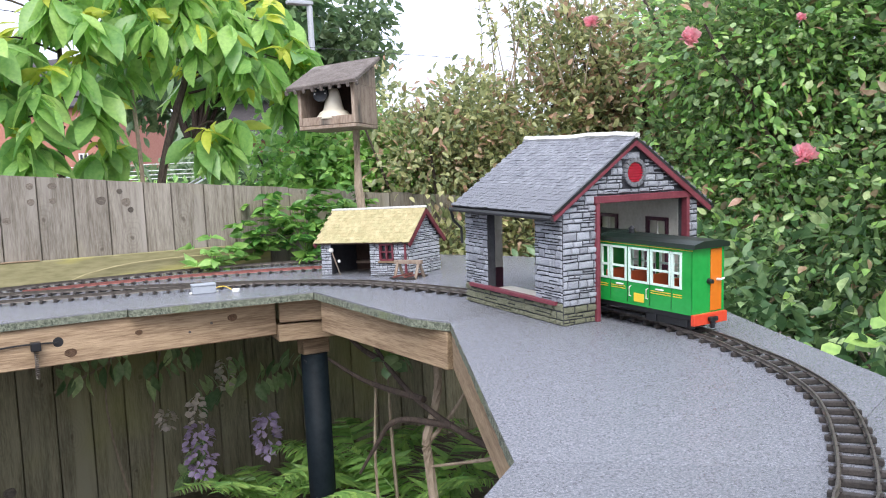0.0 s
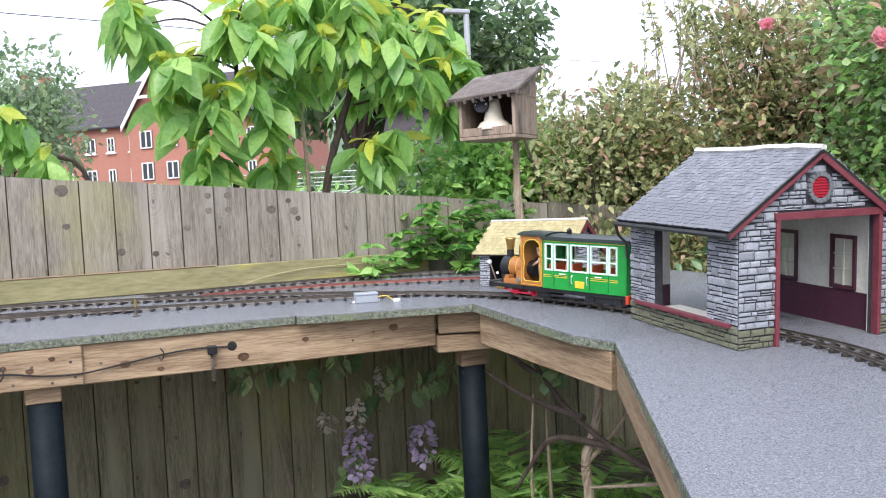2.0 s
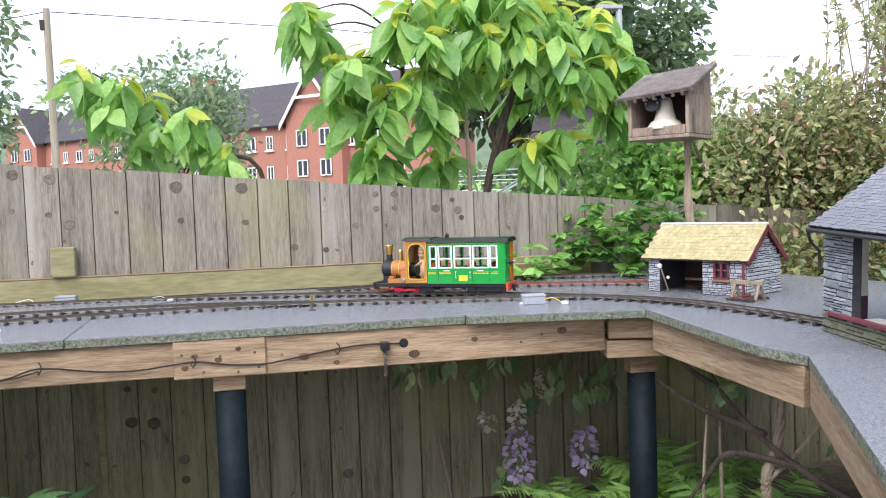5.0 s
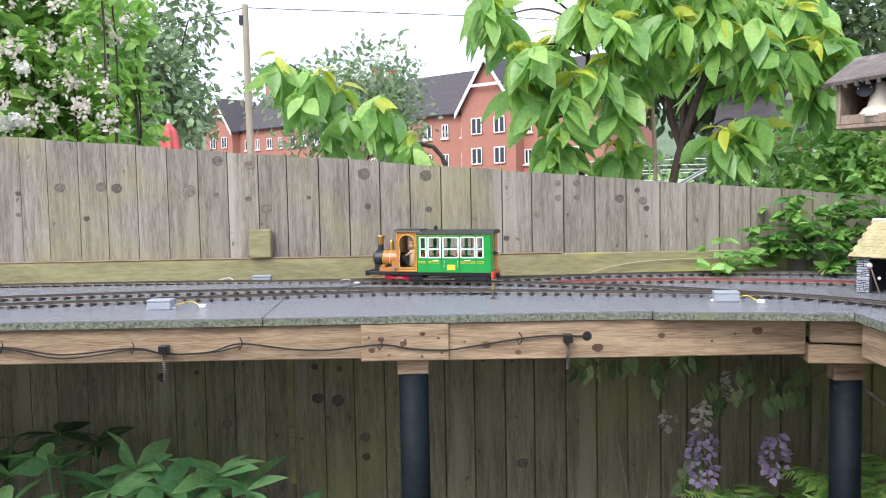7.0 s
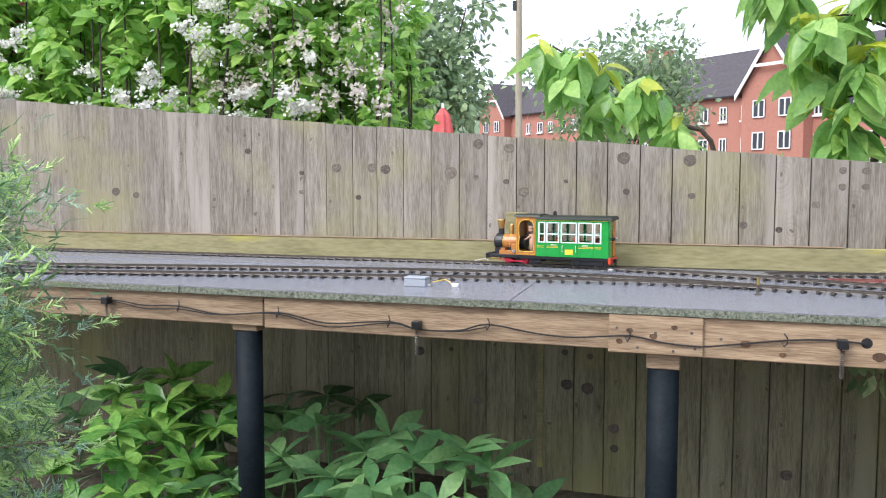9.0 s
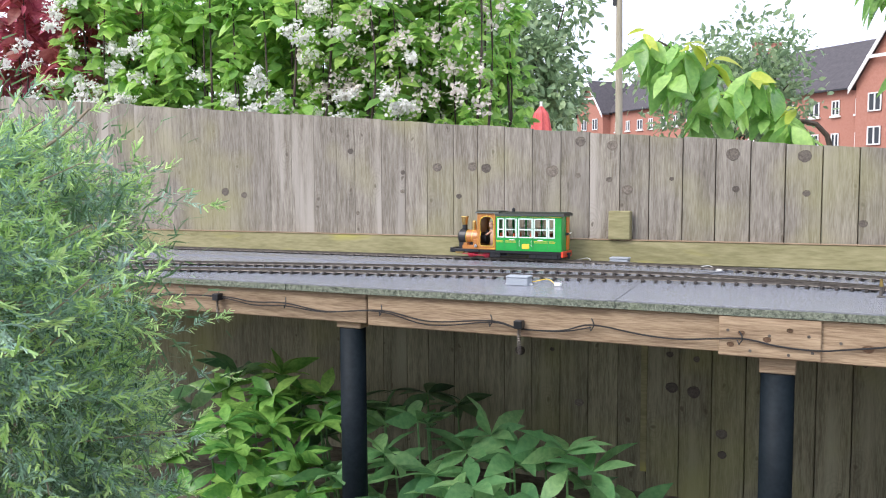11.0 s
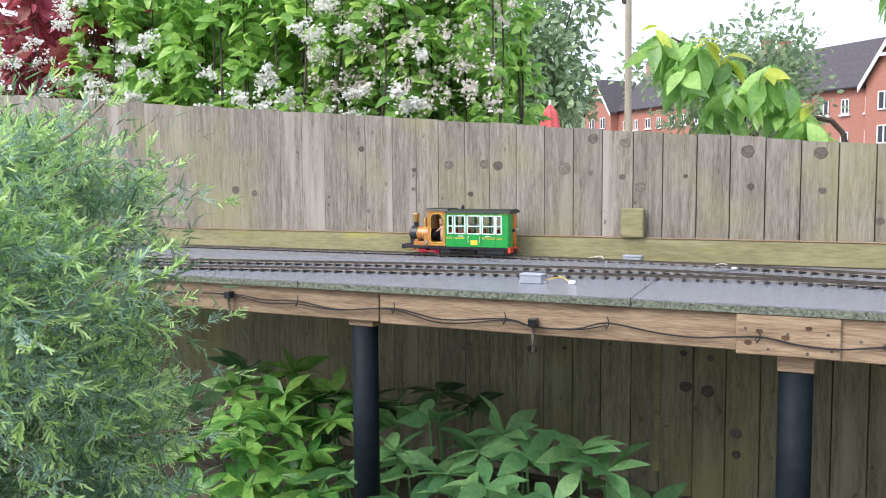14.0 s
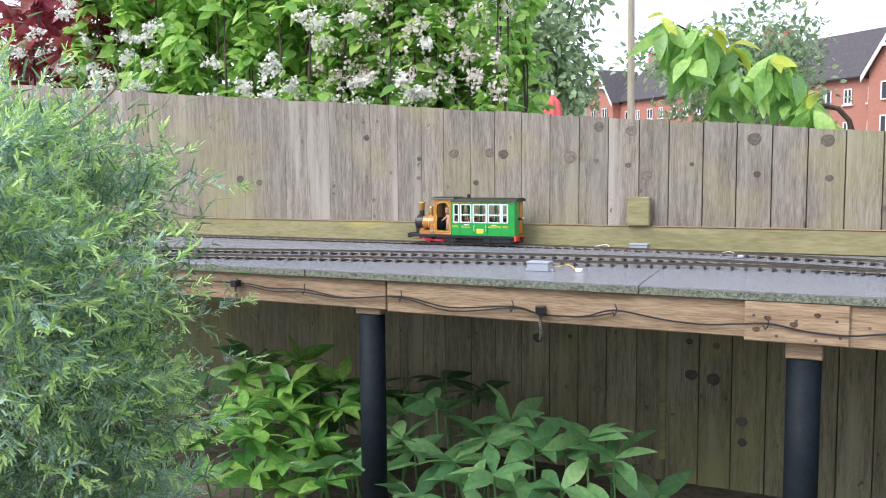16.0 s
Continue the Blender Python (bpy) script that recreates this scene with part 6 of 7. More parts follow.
# middle distance
tree("tall_tree", "tall dark tree behind the gardens", 8.0, 34, 12.5, 9, 7000, 0.55, LEAF, "lf_dark", 41)
tree("tall_tree", "tall dark tree behind the street lamp", 13.5, 36, 10.5, 7, 6000, 0.5, LEAF, "lf_far", 44)
tree("garden_tree", "pale green tree before the brick terrace", -6.2, 44, 8.9, 9.0, 4600, 0.36, LEAF, "lf_farpale", 42, lumps=30)
tree("garden_tree", "pale green tree beyond the blossom shrub", -10.6, 26, 7.9, 4.0, 6000, 0.28, LEAF, "lf_farpale", 43)
shrub("far_shrub", "green garden shrubs beyond the fence", "shrub", (-9.0, 9.0, 0.3), (4.5, 11.0, 1.65), 9000, 0.12, LEAF, "lf_fern", 45, 40, 6)
shrub("far_shrub", "green garden shrubs beside the railing", "shrub", (1.2, 6.0, 0.5), (3.4, 7.4, 1.9), 6000, 0.10, LEAF, "lf_bright", 46, 20, 5)

shrub("far_shrub", "dense garden shrubs behind the cherry tree", "shrub", (0.5, 12.0, 0.3), (4.6, 14.0, 2.05), 8000, 0.14, LEAF, "lf_far", 47, 26, 5)


def blossom(parent, name, heads, material, length, n, seed):
    """Blossom panicles: small florets packed along drooping spikes."""
    r = np.random.default_rng(seed)
    C, W_ = [], []
    for h in heads:
        d = r.normal(0, 1, 3) * np.array([1, 0.6, 0.5]) + np.array([0, -0.5, -0.1])
        d /= np.linalg.norm(d)
        u = r.uniform(0, 1, n)
        spread = 0.024 * (1 - 0.6 * u)[:, None]
        C.append(np.array(h) + u[:, None] * d * length + r.normal(0, 1, (n, 3)) * spread)
        W_.append(r.normal(0, 1, (n, 3)))
    scatter(name, np.concatenate(C), np.concatenate(W_), 0.024, ROUNDLEAF, material, parent, 0.3)


def panicles(seed, lo, hi, n):
    r = np.random.default_rng(seed)
    return np.array(lo) + (np.array(hi) - np.array(lo)) * r.uniform(0, 1, (n, 3))


def leafy(name, label, category, lo, hi, heads, size, material, seed, n=6):
    """A shrub of upright shoots, each with whorls of pointed leaves."""
    t = thing(name, label, category)
    r = random.Random(seed)
    g = np.random.default_rng(seed)
    c = np.array(lo) + (np.array(hi) - np.array(lo)) * g.uniform(0, 1, (heads, 3))
    mid = (np.array(lo) + np.array(hi)) / 2
    sh = [[(mid[0] + (p[0] - mid[0]) * 0.6, p[1], 0.0), (p[0], p[1], p[2] * 0.7), tuple(p)] for p in c[::9]]
    woody(t, "stem", sh, 0.012, 0.004)
    rosette(c, n, size, LEAF, material, t, "foliage", -0.15, seed=seed)
    rosette(c - np.array([0, 0, 0.07]), n, size * 1.1, LEAF, material, t, "foliage", -0.35, seed=seed + 1)
    return t


sb = leafy("blossom_shrub", "tall shrub with fresh pointed leaves and white blossom", "shrub", (-6.3, 4.25, 1.6), (-3.6, 5.2, 2.95), 820, 0.115, "lf_bright", 51)
blossom(sb, "white_blossom", panicles(71, (-6.4, 4.06, 1.72), (-3.5, 4.25, 1.98), 28), "fl_white", 0.13, 110, 72)
blossom(sb, "white_blossom", panicles(77, (-6.4, 4.10, 2.0), (-3.5, 4.35, 2.7), 22), "fl_white", 0.12, 80, 78)
sb = leafy("deutzia", "shrub with small leaves and pale pinkish blossom", "shrub", (-4.3, 4.35, 1.5), (-3.15, 5.2, 2.75), 420, 0.085, "lf_bright", 55)
blossom(sb, "blush_blossom", panicles(73, (-4.3, 4.2, 1.75), (-3.1, 4.6, 2.75), 120), "fl_blush", 0.12, 26, 74)
sb = leafy("red_shrub", "shrub with dark red leaves beyond the fence", "shrub", (-8.2, 4.3, 1.6), (-5.9, 5.2, 2.9), 260, 0.13, "lf_red", 52)
blossom(sb, "white_blossom", panicles(75, (-6.9, 4.15, 1.9), (-5.8, 4.35, 2.4), 16), "fl_white", 0.13, 70, 76)


# juniper: feathery plumes on a heart coloured dark for its inner shade
def juniper():
    t = thing("juniper", "feathery blue-green juniper bush with yellow-green tips", "juniper")
    r = np.random.default_rng(91)
    lo, hi = np.array((-3.57, 0.30, -0.25)), np.array((-2.33, 1.54, 1.75))
    c, rad = (lo + hi) / 2, (hi - lo) / 2
    woody(t, "stem", [[(c[0], c[1], 0), (c[0] + 0.02, c[1], 0.5), (c[0], c[1], 1.0)]], 0.03, 0.008)
    n, lumps = 2200, 40
    g = r.normal(size=(lumps, 3))
    g /= np.linalg.norm(g, axis=1)[:, None]
    flat = np.linalg.norm(g[:, :2], axis=1)[:, None]
    g[:, :2] *= np.minimum(1.0, 1.7 * flat) / flat
    lc = c + g * rad * np.array([0.52, 0.52, 0.66])
    lr = r.uniform(0.13, 0.21, lumps)
    pick = r.integers(0, lumps, n)
    w = r.normal(size=(n, 3)) + g[pick] * 0.8
    w /= np.linalg.norm(w, axis=1)[:, None]
    base = lc[pick] + w * (lr[pick] * r.uniform(0.55, 0.95, n))[:, None]
    base[:, 2] = np.clip(base[:, 2], 0.02, 1.6)
    heading = w * np.array([1, 1, 0.5]) + np.array([0, 0, 0.15]) + r.normal(0, 0.3, (n, 3))
    heading /= np.linalg.norm(heading, axis=1)[:, None]
    # each spray is a flat fan: a stalk, side shoots in pairs, and short scale-leaved branchlets on them
    inner, tips = ([], [], []), ([], [], [])
    for k in range(n):
        L = r.uniform(0.08, 0.15) if k % 11 else r.uniform(0.2, 0.3)
        d = heading[k]
        s = np.cross(d, r.normal(size=3))
        s /= np.linalg.norm(s)
        nodes = 6
        # besides long sprays, bright tips only high up: base shade put into colour
        fresh = lc[pick[k], 2] > 0.8 or k % 11 == 0
        for q in range(nodes):
            u0 = (q + 0.5) / nodes
            start = base[k] + d * u0 * L + np.array([0, 0, -0.15 * L * u0 * u0])
            for sg in (-1, 1):
                dd = d * 0.8 + s * sg * (0.7 - 0.4 * u0) + r.normal(0, 0.3, 3)
                dd /= np.linalg.norm(dd)
                ln = (0.06 - 0.03 * u0) * r.uniform(0.6, 1.3)
                s2 = np.cross(dd, np.cross(d, s))
                for m in range(7):
                    v = m / 6
                    p = start + dd * v * ln
                    for s3 in ((0,) if m == 6 else (-1, 1)):
                        way = dd + s2 * s3 * 0.55 + r.normal(0, 0.25, 3)
                        out = tips if (v > 0.75 or u0 > 0.9) and fresh else inner
                        out[0].append(p), out[1].append(way)
    scatter("foliage", inner[0], inner[1], 0.0125, JUNIPER_LEAF, "lf_jun", t, 0.05)
    scatter("bright_tip", tips[0], tips[1], 0.0135, JUNIPER_LEAF, "lf_jun_tip", t, 0.05)
    for k in range(0, n, 11):
        bm = bmesh.new()
        tube(bm, [base[k] - heading[k] * 0.05, base[k] + heading[k] * 0.16], 0.002, 4, 0.001)
        part("twig", bm, "bark_pale", t)
    woody(t, "branch", [[(-2.773, 1.03, 1.381), (-2.739, 1.107, 1.44), (-2.659, 1.15, 1.494), (-2.606, 1.179, 1.549)]], 0.0045, 0.0025, "bark_pale")
    # dark leaf colour on these inner needles stands in for shadow between lumps
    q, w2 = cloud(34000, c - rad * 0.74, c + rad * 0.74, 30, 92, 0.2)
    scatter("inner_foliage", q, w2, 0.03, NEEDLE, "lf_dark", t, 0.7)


juniper()


# under the deck
def palmate(name, label, heads, size, material, seed, n=7):
    t = thing(name, label, "plant")
    r = np.random.default_rng(seed)
    C, W_ = [], []
    for h in heads:
        for k in range(n):
            a = 2 * math.pi * (k + 0.3 * r.uniform()) / n
            C.append(h)
            W_.append((math.cos(a), math.sin(a) * 0.8 - 0.15, 0.35 + 0.25 * r.normal()))
    scatter("foliage", C, W_, size, blade((0.02, 0.11, 0.19, 0.18, 0.10, 0.0), 0.2, 0.3), material, t, 0.08, 0.2)
    for h in heads:
        bm = bmesh.new()
        tube(bm, [(h[0] + 0.05 * r.normal(), h[1] + 0.05, 0), (h[0], h[1] + 0.02, h[2] * 0.6), h], 0.006, 5, 0.004)
        part("stalk", bm, "lf_hell", t)


palmate("hellebore", "hellebore with leathery fan-shaped leaves", [(-2.14, 2.9, 0.40), (-2.47, 3.0, 0.38), (-2.30, 2.8, 0.30), (-2.42, 2.75, 0.24), (-2.2, 3.1, 0.26), (-2.55, 2.8, 0.32), (-2.02, 3.0, 0.22), (-2.25, 2.95, 0.44), (-2.36, 3.05, 0.34), (-2.5, 2.9, 0.22), (-2.12, 2.78, 0.24), (-2.6, 3.1, 0.42)], 0.17, "lf_hell", 81)
palmate("hellebore", "pale hellebore with torn fan-shaped leaves", [(-2.75, 2.9, 0.30), (-3.06, 2.8, 0.24), (-2.93, 3.2, 0.40), (-3.13, 3.2, 0.38), (-2.85, 2.75, 0.20), (-2.68, 3.05, 0.36), (-2.95, 2.95, 0.30), (-3.2, 2.9, 0.26), (-2.78, 3.25, 0.30), (-2.9, 3.05, 0.46), (-3.0, 2.95, 0.34), (-3.1, 2.75, 0.3), (-2.7, 2.85, 0.24), (-3.25, 3.1, 0.46), (-3.3, 2.8, 0.2)], 0.165, "lf_hell", 82)
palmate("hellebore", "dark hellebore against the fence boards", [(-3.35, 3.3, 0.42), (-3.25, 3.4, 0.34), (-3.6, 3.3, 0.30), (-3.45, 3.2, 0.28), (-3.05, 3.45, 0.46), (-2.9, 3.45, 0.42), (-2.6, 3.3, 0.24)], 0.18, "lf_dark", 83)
palmate("laurel_clump", "clump of fresh glossy pointed leaves", [(-3.72, 3.0, 0.40), (-3.49, 2.8, 0.29), (-3.55, 2.7, 0.21), (-3.73, 3.25, 0.39), (-3.6, 2.9, 0.43), (-3.45, 2.95, 0.38), (-3.8, 2.85, 0.34), (-3.4, 2.7, 0.17), (-3.62, 2.75, 0.33), (-3.5, 3.1, 0.47), (-3.85, 3.05, 0.50), (-3.7, 2.6, 0.19), (-3.35, 2.85, 0.26), (-3.9, 2.7, 0.26), (-3.3, 2.95, 0.43), (-3.38, 3.1, 0.50), (-3.28, 2.75, 0.34), (-3.42, 2.78, 0.45), (-3.2, 2.7, 0.22), (-3.3, 3.2, 0.36), (-3.5, 2.9, 0.53), (-3.6, 3.1, 0.57), (-3.36, 2.65, 0.29), (-3.48, 2.62, 0.38), (-3.58, 2.7, 0.46)], 0.15, "lf_laurel", 84, 12)
palmate("hellebore", "hellebore leaves further along under the deck", [(-4.2, 3.0, 0.4), (-4.5, 2.9, 0.35), (-4.0, 3.3, 0.5), (-4.3, 3.3, 0.3)], 0.2, "lf_hell", 88)


def fern(name, label, base, fronds, length, seed):
    """Arching fronds: pairs of narrow leaflets along a bowed stalk."""
    t = thing(name, label, "fern")
    r = np.random.default_rng(seed)
    for k in range(fronds):
        a = 2 * math.pi * k / fronds + r.uniform(-0.3, 0.3)
        L = length * r.uniform(0.75, 1.1)
        rise = r.uniform(0.55, 0.95)
        d = np.array([math.cos(a), math.sin(a) * 0.7, 0])
        u = np.linspace(0, 1, 30)
        path = np.array(base) + d * (u * L * 0.75)[:, None] + np.array([0, 0, 1.0]) * (rise * L * (u - 0.55 * u * u))[:, None]
        tan = np.gradient(path, axis=0)
        tan /= np.linalg.norm(tan, axis=1)[:, None]
        side = np.cross(tan, (0, 0, 1.0))
        side /= np.linalg.norm(side, axis=1)[:, None]
        C, W_ = [], []
        bm = bmesh.new()
        tube(bm, path[::4], 0.004, 5, 0.0015)
        fr = part("frond", bm, "lf_fern", t)
        for lo_, hi_, s in ((3, 10, 0.105), (10, 18, 0.115), (18, 24, 0.08), (24, 30, 0.045)):
            C = np.repeat(path[lo_:hi_], 2, 0)
            W_ = np.concatenate([[side[i] + 0.35 * tan[i], -side[i] + 0.35 * tan[i]] for i in range(lo_, hi_)])
            scatter("foliage", C, W_, s * length / 0.55, blade((0.075, 0.085, 0.06, 0.0), 0.1, 0.25), "lf_fern", fr, 0.05, 0.1)


fern("fern", "arching green fern under the deck", (0.20, 2.62, 0.10), 11, 0.62, 85)
fern("fern", "arching green fern beside the black post", (-0.16, 3.25, 0.05), 9, 0.55, 86)
fern("fern", "arching green fern at the fence foot", (0.18, 3.05, 0.12), 9, 0.66, 87)

# wisteria on the fence below deck level
t = thing("wisteria", "wisteria hanging on the fence with lilac flower trails", "climber")
woody(t, "vine", [[(-0.55, 3.7, 0), (-0.5, 3.72, 0.5), (-0.42, 3.7, 0.85), (-0.3, 3.7, 1.0)], [(-0.62, 3.72, 0.0), (-0.7, 3.7, 0.6), (-0.52, 3.68, 0.95)], [(-0.9, 3.72, 0.6), (-0.65, 3.7, 0.72), (-0.4, 3.7, 0.95)]], 0.006, 0.003, "bark_pale")
r_ = np.random.default_rng(93)
for q, (x, z0, z1, y) in enumerate(((-0.42, 0.46, 0.24, 3.3), (-0.135, 0.46, 0.28, 3.3), (-0.24, 0.68, 0.54, 3.5), (-0.5, 0.50, 0.42, 3.5), (-0.42, 0.60, 0.46, 3.3))):
    n = 110 if q < 2 else 34
    u = r_.uniform(0, 1, n)
    a = r_.uniform(0, 6.28, n)
    rad = (0.045 if q < 2 else 0.02) * (0.35 + 0.65 * np.sin(np.pi * np.clip(u * 0.9 + 0.1, 0, 1)))
    C = np.stack([x + rad * np.cos(a), y + rad * np.sin(a), z0 + (z1 - z0) * u], 1)
    scatter("flower_trail", C, np.stack([np.cos(a), np.sin(a), -0.3 + 0 * a], 1), 0.030, ROUNDLEAF, "fl_lilac" if q < 2 else "fl_blush", t, 0.3, 0.3, "hanging trail of lilac flowers")
C, W_ = [], []
for x, y, z, dx, dz in ((-0.62, 3.6, 0.72, -0.25, -0.05), (-0.55, 3.6, 0.62, 0.22, 0.12), (0.02, 3.45, 0.86, 0.2, -0.02), (-0.15, 3.5, 0.62, -0.2, -0.1), (-0.1, 3.5, 0.55, 0.2, 0.06), (-0.2, 3.45, 0.9, 0.15, 0.04), (-0.35, 3.5, 0.3, -0.1, -0.1), (0.1, 3.4, 0.8, 0.18, 0.1)):
    for k in range(9):
        for s in (-1, 1):
            C.append((x + dx * k / 8, y, z + dz * k / 8))
            W_.append((0.25 * np.sign(dx), -0.3, s * 1.0))
scatter("foliage", C, W_, 0.085, LEAF, "lf_rose", t, 0.15, 0.2)

# bare twisted branches between post and panel
t = thing("bare_branch", "twisted bare branches of an old shrub under the deck", "branch")
woody(t, "limb", [[(0.05, 2.15, 0.0), (0.03, 2.2, 0.45), (0.022, 2.2, 0.57), (0.05, 2.2, 0.64), (0.075, 2.2, 0.74), (0.10, 2.25, 0.84), (0.09, 2.3, 0.95)]], 0.017, 0.013, "bark_pale")
woody(t, "limb", [[(0.28, 1.85, 0.50), (0.12, 2.0, 0.576), (0.02, 2.2, 0.68), (0.0, 2.4, 0.78), (-0.02, 2.5, 0.88), (-0.06, 2.55, 0.96)], [(0.02, 2.2, 0.70), (-0.04, 2.5, 0.72), (-0.12, 2.7, 0.80)], [(-0.01, 2.45, 0.80), (-0.03, 2.55, 0.83), (-0.08, 2.6, 0.90)], [(0.06, 2.1, 0.63), (-0.03, 2.3, 0.62), (-0.06, 2.4, 0.52), (-0.08, 2.5, 0.40)]], 0.012, 0.005)
woody(t, "limb", [[(0.03, 2.2, 0.56), (0.10, 2.15, 0.66), (0.16, 2.1, 0.78)], [(0.22, 1.95, 0.54), (0.12, 2.1, 0.50), (0.02, 2.2, 0.48)], [(0.0, 2.5, 0.0), (-0.02, 2.5, 0.4), (0.0, 2.5, 0.72)], [(0.12, 2.6, 0.0), (0.10, 2.6, 0.5), (0.10, 2.6, 1.0)]], 0.008, 0.004, "bark_pale")
scatter("foliage", cloud(60, (0.0, 2.35, 0.72), (0.18, 2.6, 0.95), 4, 94)[0], np.tile((0, -0.4, -0.3), (60, 1)), 0.06, ROUNDLEAF, "lf_rose", t, 0.6)


# ---- small fittings on and under the deck ----
def switch_box(x, y, a):
    t = thing("switch_box", "small grey plastic electrical box on the deck", "junction box", pose(x, y, DECK, 0, 0, a), group="electrical boxes on the deck")
    part("box_body", boxed((-0.040, -0.026, 0), (0.040, 0.026, 0.026), 0.002), "greybox", t)
    part("box_lid", boxed((-0.0415, -0.0275, 0.0265), (0.0415, 0.0275, 0.034), 0.002), "greybox", t)
    for k in (-1, 1):
        part("box_lug", boxed((k * 0.044 - 0.005, -0.006, 0), (k * 0.044 + 0.005, 0.006, 0.006), 0.001), "whiteplastic", t)


for x, y, a in ((-0.488, 2.82, -8), (-2.407, 2.885, 0), (-2.245, 3.74, 0)):
    switch_box(x, y, a)
for x, y in ((-0.395, 2.75), (-2.268, 2.90), (-2.37, 3.76), (-1.81, 3.60)):
    t = thing("wire_connector", "small white plastic wire connector lying on the deck", "connector", pose(x, y, DECK, 0, 0, random.uniform(-40, 40)), group="wire connectors")
    part("connector_block", boxed((-0.012, -0.008, 0), (0.012, 0.008, 0.012), 0.002), "whiteplastic", t)
    bm = bmesh.new()
    tube(bm, catmull([(-0.01, 0, 0.006), (-0.05, 0.02, 0.02), (-0.09, 0.0, 0.012), (-0.12, 0.01, 0.006)], 4), 0.0016, 5)
    part("wire", bm, "yellow" if y < 3 else "whiteplastic", t)
t = thing("point_lever", "tiny brass and steel signal lever on the deck", "lever", pose(-1.257, 3.0, DECK))
part("lever_base", boxed((-0.012, -0.008, 0), (0.012, 0.008, 0.005), 0.001), "rail", t)
bm = bmesh.new()
rod(bm, (0, 0, 0.006), (0, 0, 0.034), 0.005, 0.004)
part("lever_post", bm, "rail", t)
bm = bmesh.new()
rod(bm, (0, 0, 0.034), (0, 0, 0.058), 0.006, 0.004)
part("lever_head", bm, "brass", t)
t = thing("buffer_stop", "model timber buffer stop on a short track stub", "buffer stop", pose(0.20, 2.58, DECK, 0, 0, 28))
for k in (-1, 1):
    bm = bmesh.new()
    rod(bm, (-0.03, k * 0.045, 0.0), (0.0, k * 0.045, 0.062), 0.006, seg=5)
    rod(bm, (0.03, k * 0.045, 0.0), (0.0, k * 0.045, 0.062), 0.006, seg=5)
    part("stop_leg", bm, "barn", t)
part("stop_bar", boxed((-0.008, -0.06, 0.052), (0.004, 0.06, 0.066), 0.001), "barn", t)
for k in (-1, 1):
    part("stub_rail", boxed((-0.07, k * 0.024 - 0.002, 0.008), (0.06, k * 0.024 + 0.002, 0.014)), "rail_red", t)
    part("stub_sleeper", boxed((k * 0.045 - 0.007, -0.05, 0.0), (k * 0.045 + 0.007, 0.05, 0.008)), "sleeper", t)
t = thing("hut_signal", "small white-headed model signal leaning in the hut opening", "model signal", pose(0.075, 2.95, DECK, 0, 0, -61))
bm = bmesh.new()
rod(bm, (0.02, 0, 0), (-0.015, 0, 0.09), 0.003)
part("signal_post", bm, "barn", t)
bm = bmesh.new()
bmesh.ops.create_uvsphere(bm, u_segments=10, v_segments=8, radius=0.010, matrix=Matrix.Translation((-0.018, -0.002, 0.098)))
bmesh.ops.create_uvsphere(bm, u_segments=8, v_segments=6, radius=0.006, matrix=Matrix.Translation((0.02, -0.004, 0.055)))
part("signal_head", bm, "whiteplastic", t)

# cable clipped along the joist, with black brackets and hanging springs
bm = bmesh.new()
run = [(-4.705, 0.971), (-3.982, 0.976), (-3.538, 0.984), (-3.383, 0.971), (-3.228, 0.974), (-3.052, 0.953), (-2.825, 0.97), (-2.639, 0.943), (-2.413, 0.96), (-2.309, 0.94), (-2.174, 0.943), (-2.074, 0.968), (-1.916, 0.948), (-1.792, 0.943), (-1.635, 0.959), (-1.524, 0.943), (-1.4, 0.94), (-1.198, 0.968), (-1.09, 0.976), (-0.984, 0.972)]
tube(bm, [(x, 2.616 if -1.72 < x < -1.38 else 2.626, z) for x, z in catmull(run, 5)], 0.0028, 5)
tube(bm, [(x, 2.616 if -1.72 < x < -1.38 else 2.624, z - 0.006 - 0.006 * math.sin(x * 9)) for x, z in catmull(run[:12], 5)], 0.0024, 5)
tagged(part("joist_cable", bm, "cable"), "black cable clipped along the deck joist", "cable")
for x, z in ((-3.228, 0.976), (-2.825, 0.972), (-2.413, 0.962), (-2.074, 0.97), (-1.635, 0.962), (-1.198, 0.97), (-3.538, 0.984)):
    t = thing("cable_clip", "small black wire clip on the joist", "clip", pose(x, 2.608 if -1.7 < x < -1.4 else 2.622, z), group="cable clips")
    bm = bmesh.new()
    tube(bm, [(0, 0.004, 0.018), (0.008, -0.006, 0.008), (0.008, -0.008, -0.006), (0.0, -0.006, -0.018), (-0.006, 0.002, -0.008)], 0.0022, 5)
    part("clip_loop", bm, "cable", t)
for x, z in ((-1.047, 0.964), (-2.311, 0.951), (-3.538, 0.978)):
    t = thing("spring_bracket", "black bracket with a hanging rusty spring on the joist", "bracket", pose(x, 2.617, z), group="spring brackets")
    part("bracket_block", boxed((-0.014, -0.016, -0.008), (0.014, 0.016, 0.018), 0.002), "black", t)
    bm = bmesh.new()
    tube(bm, [(0.006 * math.cos(k * 1.6), 0.006 * math.sin(k * 1.6), -0.01 - k * 0.0014) for k in range(60)], 0.0016, 4)
    part("spring", bm, "rail", t)
t = thing("joist_hole", "dark drilled hole in the joist", "hole", pose(-0.984, 2.632, 0.972))
bm = bmesh.new()
rod(bm, (0, -0.0005, 0), (0, 0.004, 0), 0.015, seg=20)
part("hole_ring", bm, "black", t)

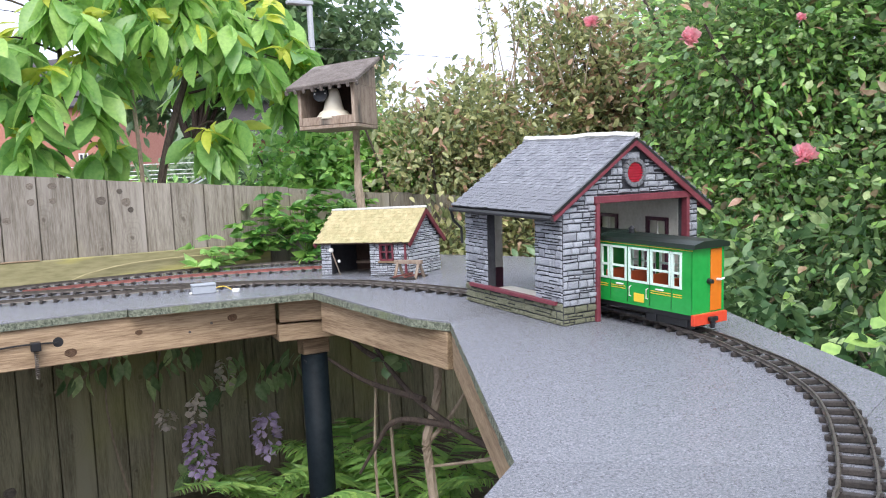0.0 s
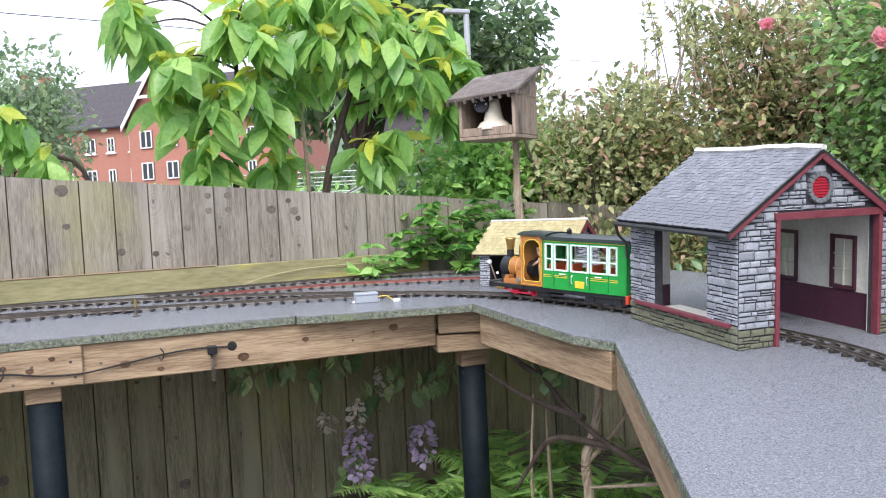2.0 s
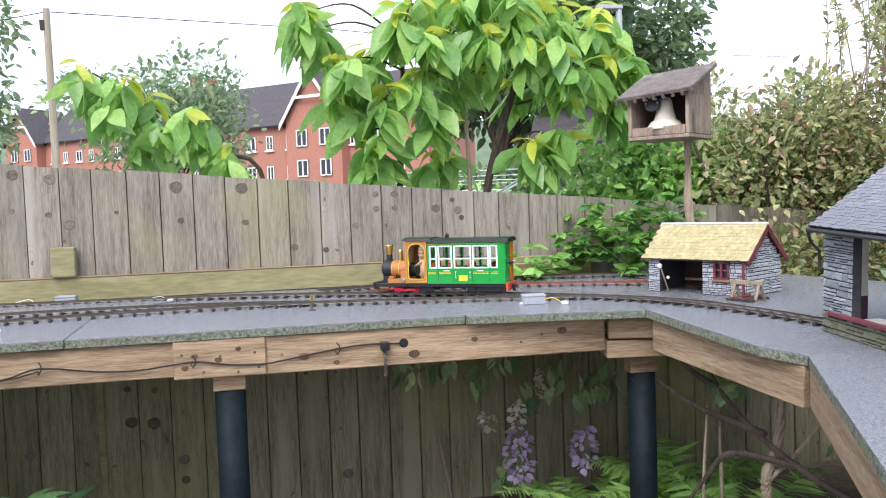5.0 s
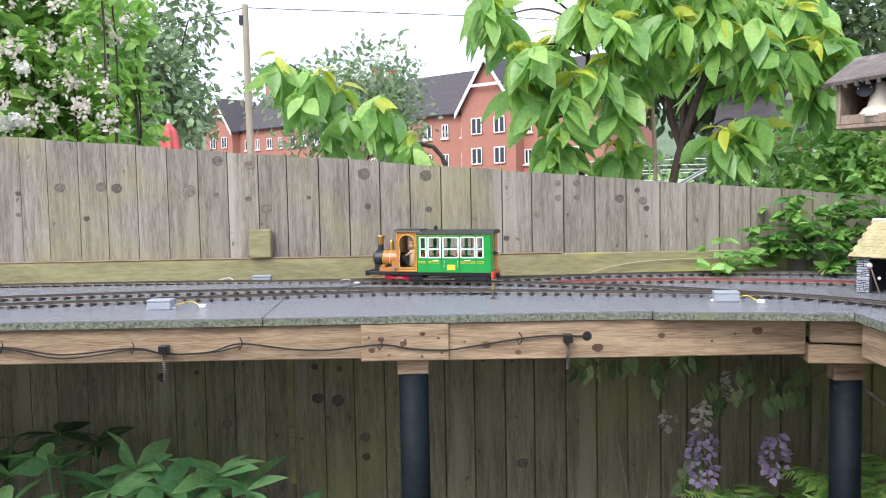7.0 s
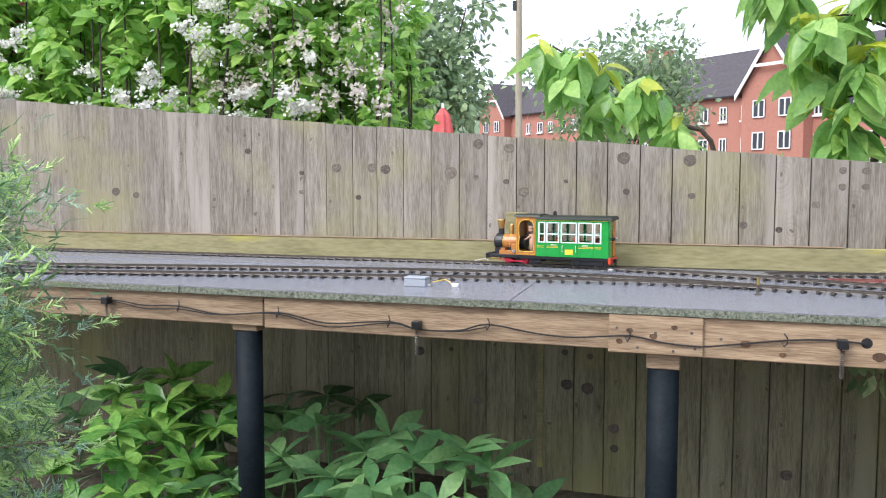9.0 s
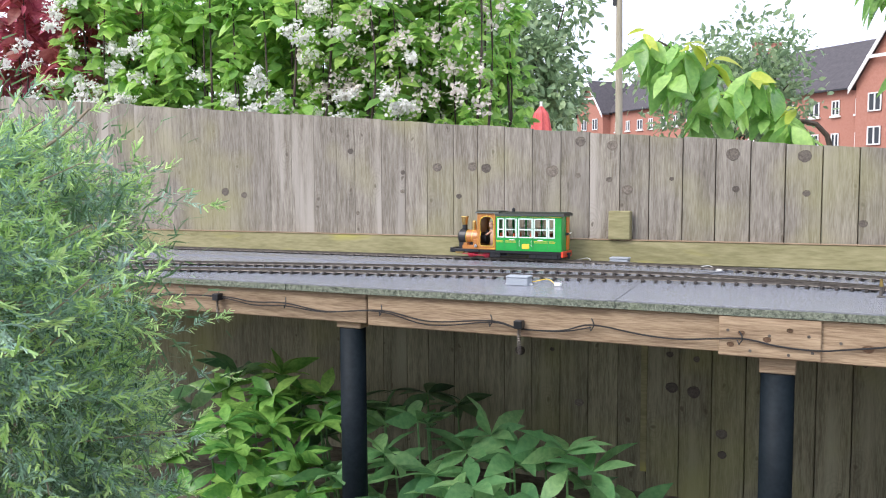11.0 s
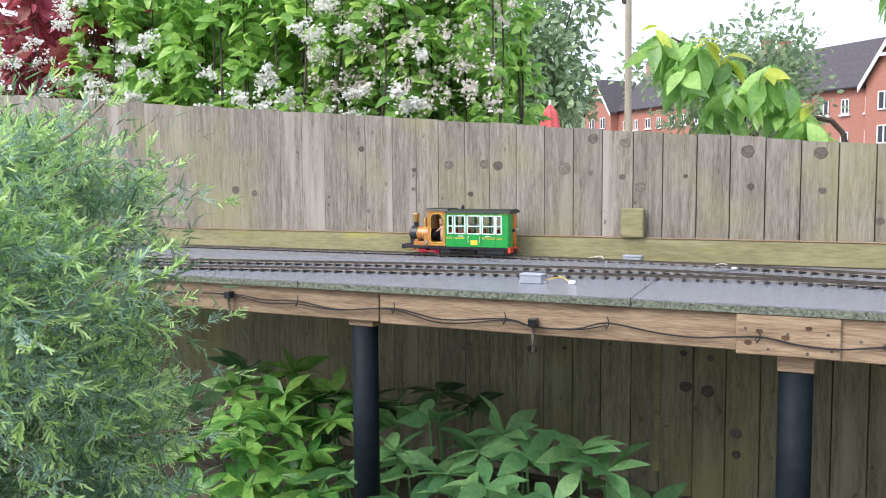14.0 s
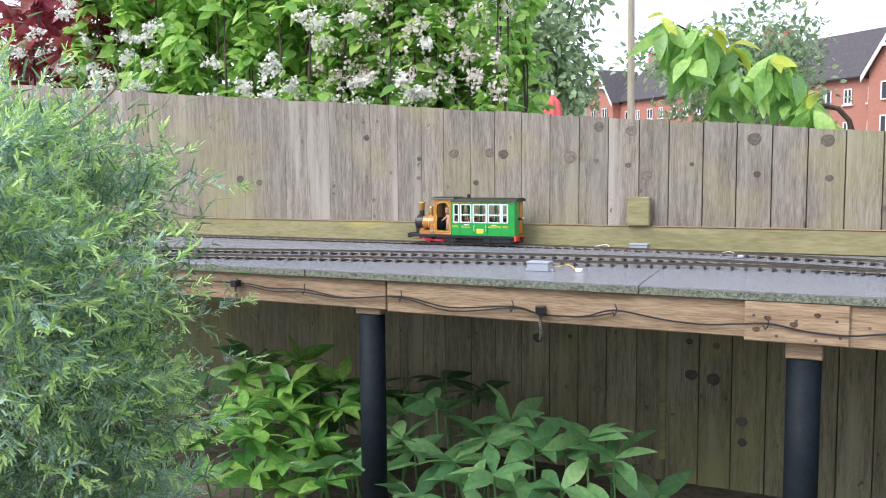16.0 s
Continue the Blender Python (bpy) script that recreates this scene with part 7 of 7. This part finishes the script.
bm = bmesh.new()
tube(bm, catmull([(-0.80, 3.79, DECK + 0.004), (-0.70, 3.80, 1.085), (-0.5, 3.808, 1.112), (-0.2, 3.80, 1.118), (0.0, 3.76, 1.10)], 5), 0.002, 5)
tagged(part("plank_wire", bm, "shingle"), "pale yellow wire lying along the plank", "wire")


# ---- what moves ----
STOPS = [(0.0, 1.815), (0.5, 2.01), (1.0, 2.195), (1.5, 2.425), (2.0, 2.67), (2.5, 2.885), (3.0, 3.065), (3.5, 3.275), (4.0, 3.485), (4.5, 3.675), (5.0, 3.86), (5.5, 4.045), (6.0, 4.25), (6.5, 4.475),
         (7.0, 4.685), (7.5, 4.875), (8.0, 5.055), (8.5, 5.185), (9.0, 5.29), (9.5, 5.395), (10.0, 5.525), (10.5, 5.725), (11.0, 5.965), (11.5, 6.165), (12.0, 6.265), (12.3, 6.28), (16.0, 6.28)]


def run_at(t):
    """Distance along the line at a time, gliding."""
    k = max(i for i, (q, _) in enumerate(STOPS) if q <= t)
    if k == len(STOPS) - 1:
        return STOPS[-1][1]
    (t0, s0), (t1, s1) = STOPS[k], STOPS[k + 1]
    tm, sm = STOPS[max(k - 1, 0)]
    tp, sp = STOPS[min(k + 2, len(STOPS) - 1)]
    m0 = (s1 - sm) / (t1 - tm) if k else (s1 - s0) / (t1 - t0)
    m1 = (sp - s0) / (tp - t0) if k + 2 < len(STOPS) else 0.0
    u, h = (t - t0) / (t1 - t0), t1 - t0
    return (2 * u ** 3 - 3 * u * u + 1) * s0 + (u ** 3 - 2 * u * u + u) * h * m0 + (3 * u * u - 2 * u ** 3) * s1 + (u ** 3 - u * u) * h * m1


def on_line(s):
    return np.array([np.interp(s, ARC, LINE[:, 0]), np.interp(s, ARC, LINE[:, 1])])


def car_pose(t):
    s = run_at(t)
    a, b = on_line(s + 0.17), on_line(s - 0.17)
    m, d = (a + b) / 2, a - b
    za, zb = deck_z(a[1]), deck_z(b[1])
    rise = math.degrees(math.asin((za - zb) / 0.34))
    return pose(m[0], m[1], RAIL - DECK + (za + zb) / 2, 0, -rise, math.degrees(math.atan2(d[1], d[0])))


def motions():
    rows = [(k * 0.1, car_pose(k * 0.1)) for k in range(161)]
    walk(CAR, rows)
    walk(DOLL, rows)
    s0 = run_at(0)
    for w, a, r in WHEELS:
        walk(w, [(k / 30, pose(a, 0, r, 0, 0, 0) @ Matrix.Rotation((run_at(k / 30) - s0) / r, 4, "Y")) for k in range(0, 376)] + [(16.0, pose(a, 0, r) @ Matrix.Rotation((run_at(12.5) - s0) / r, 4, "Y"))])


motions()
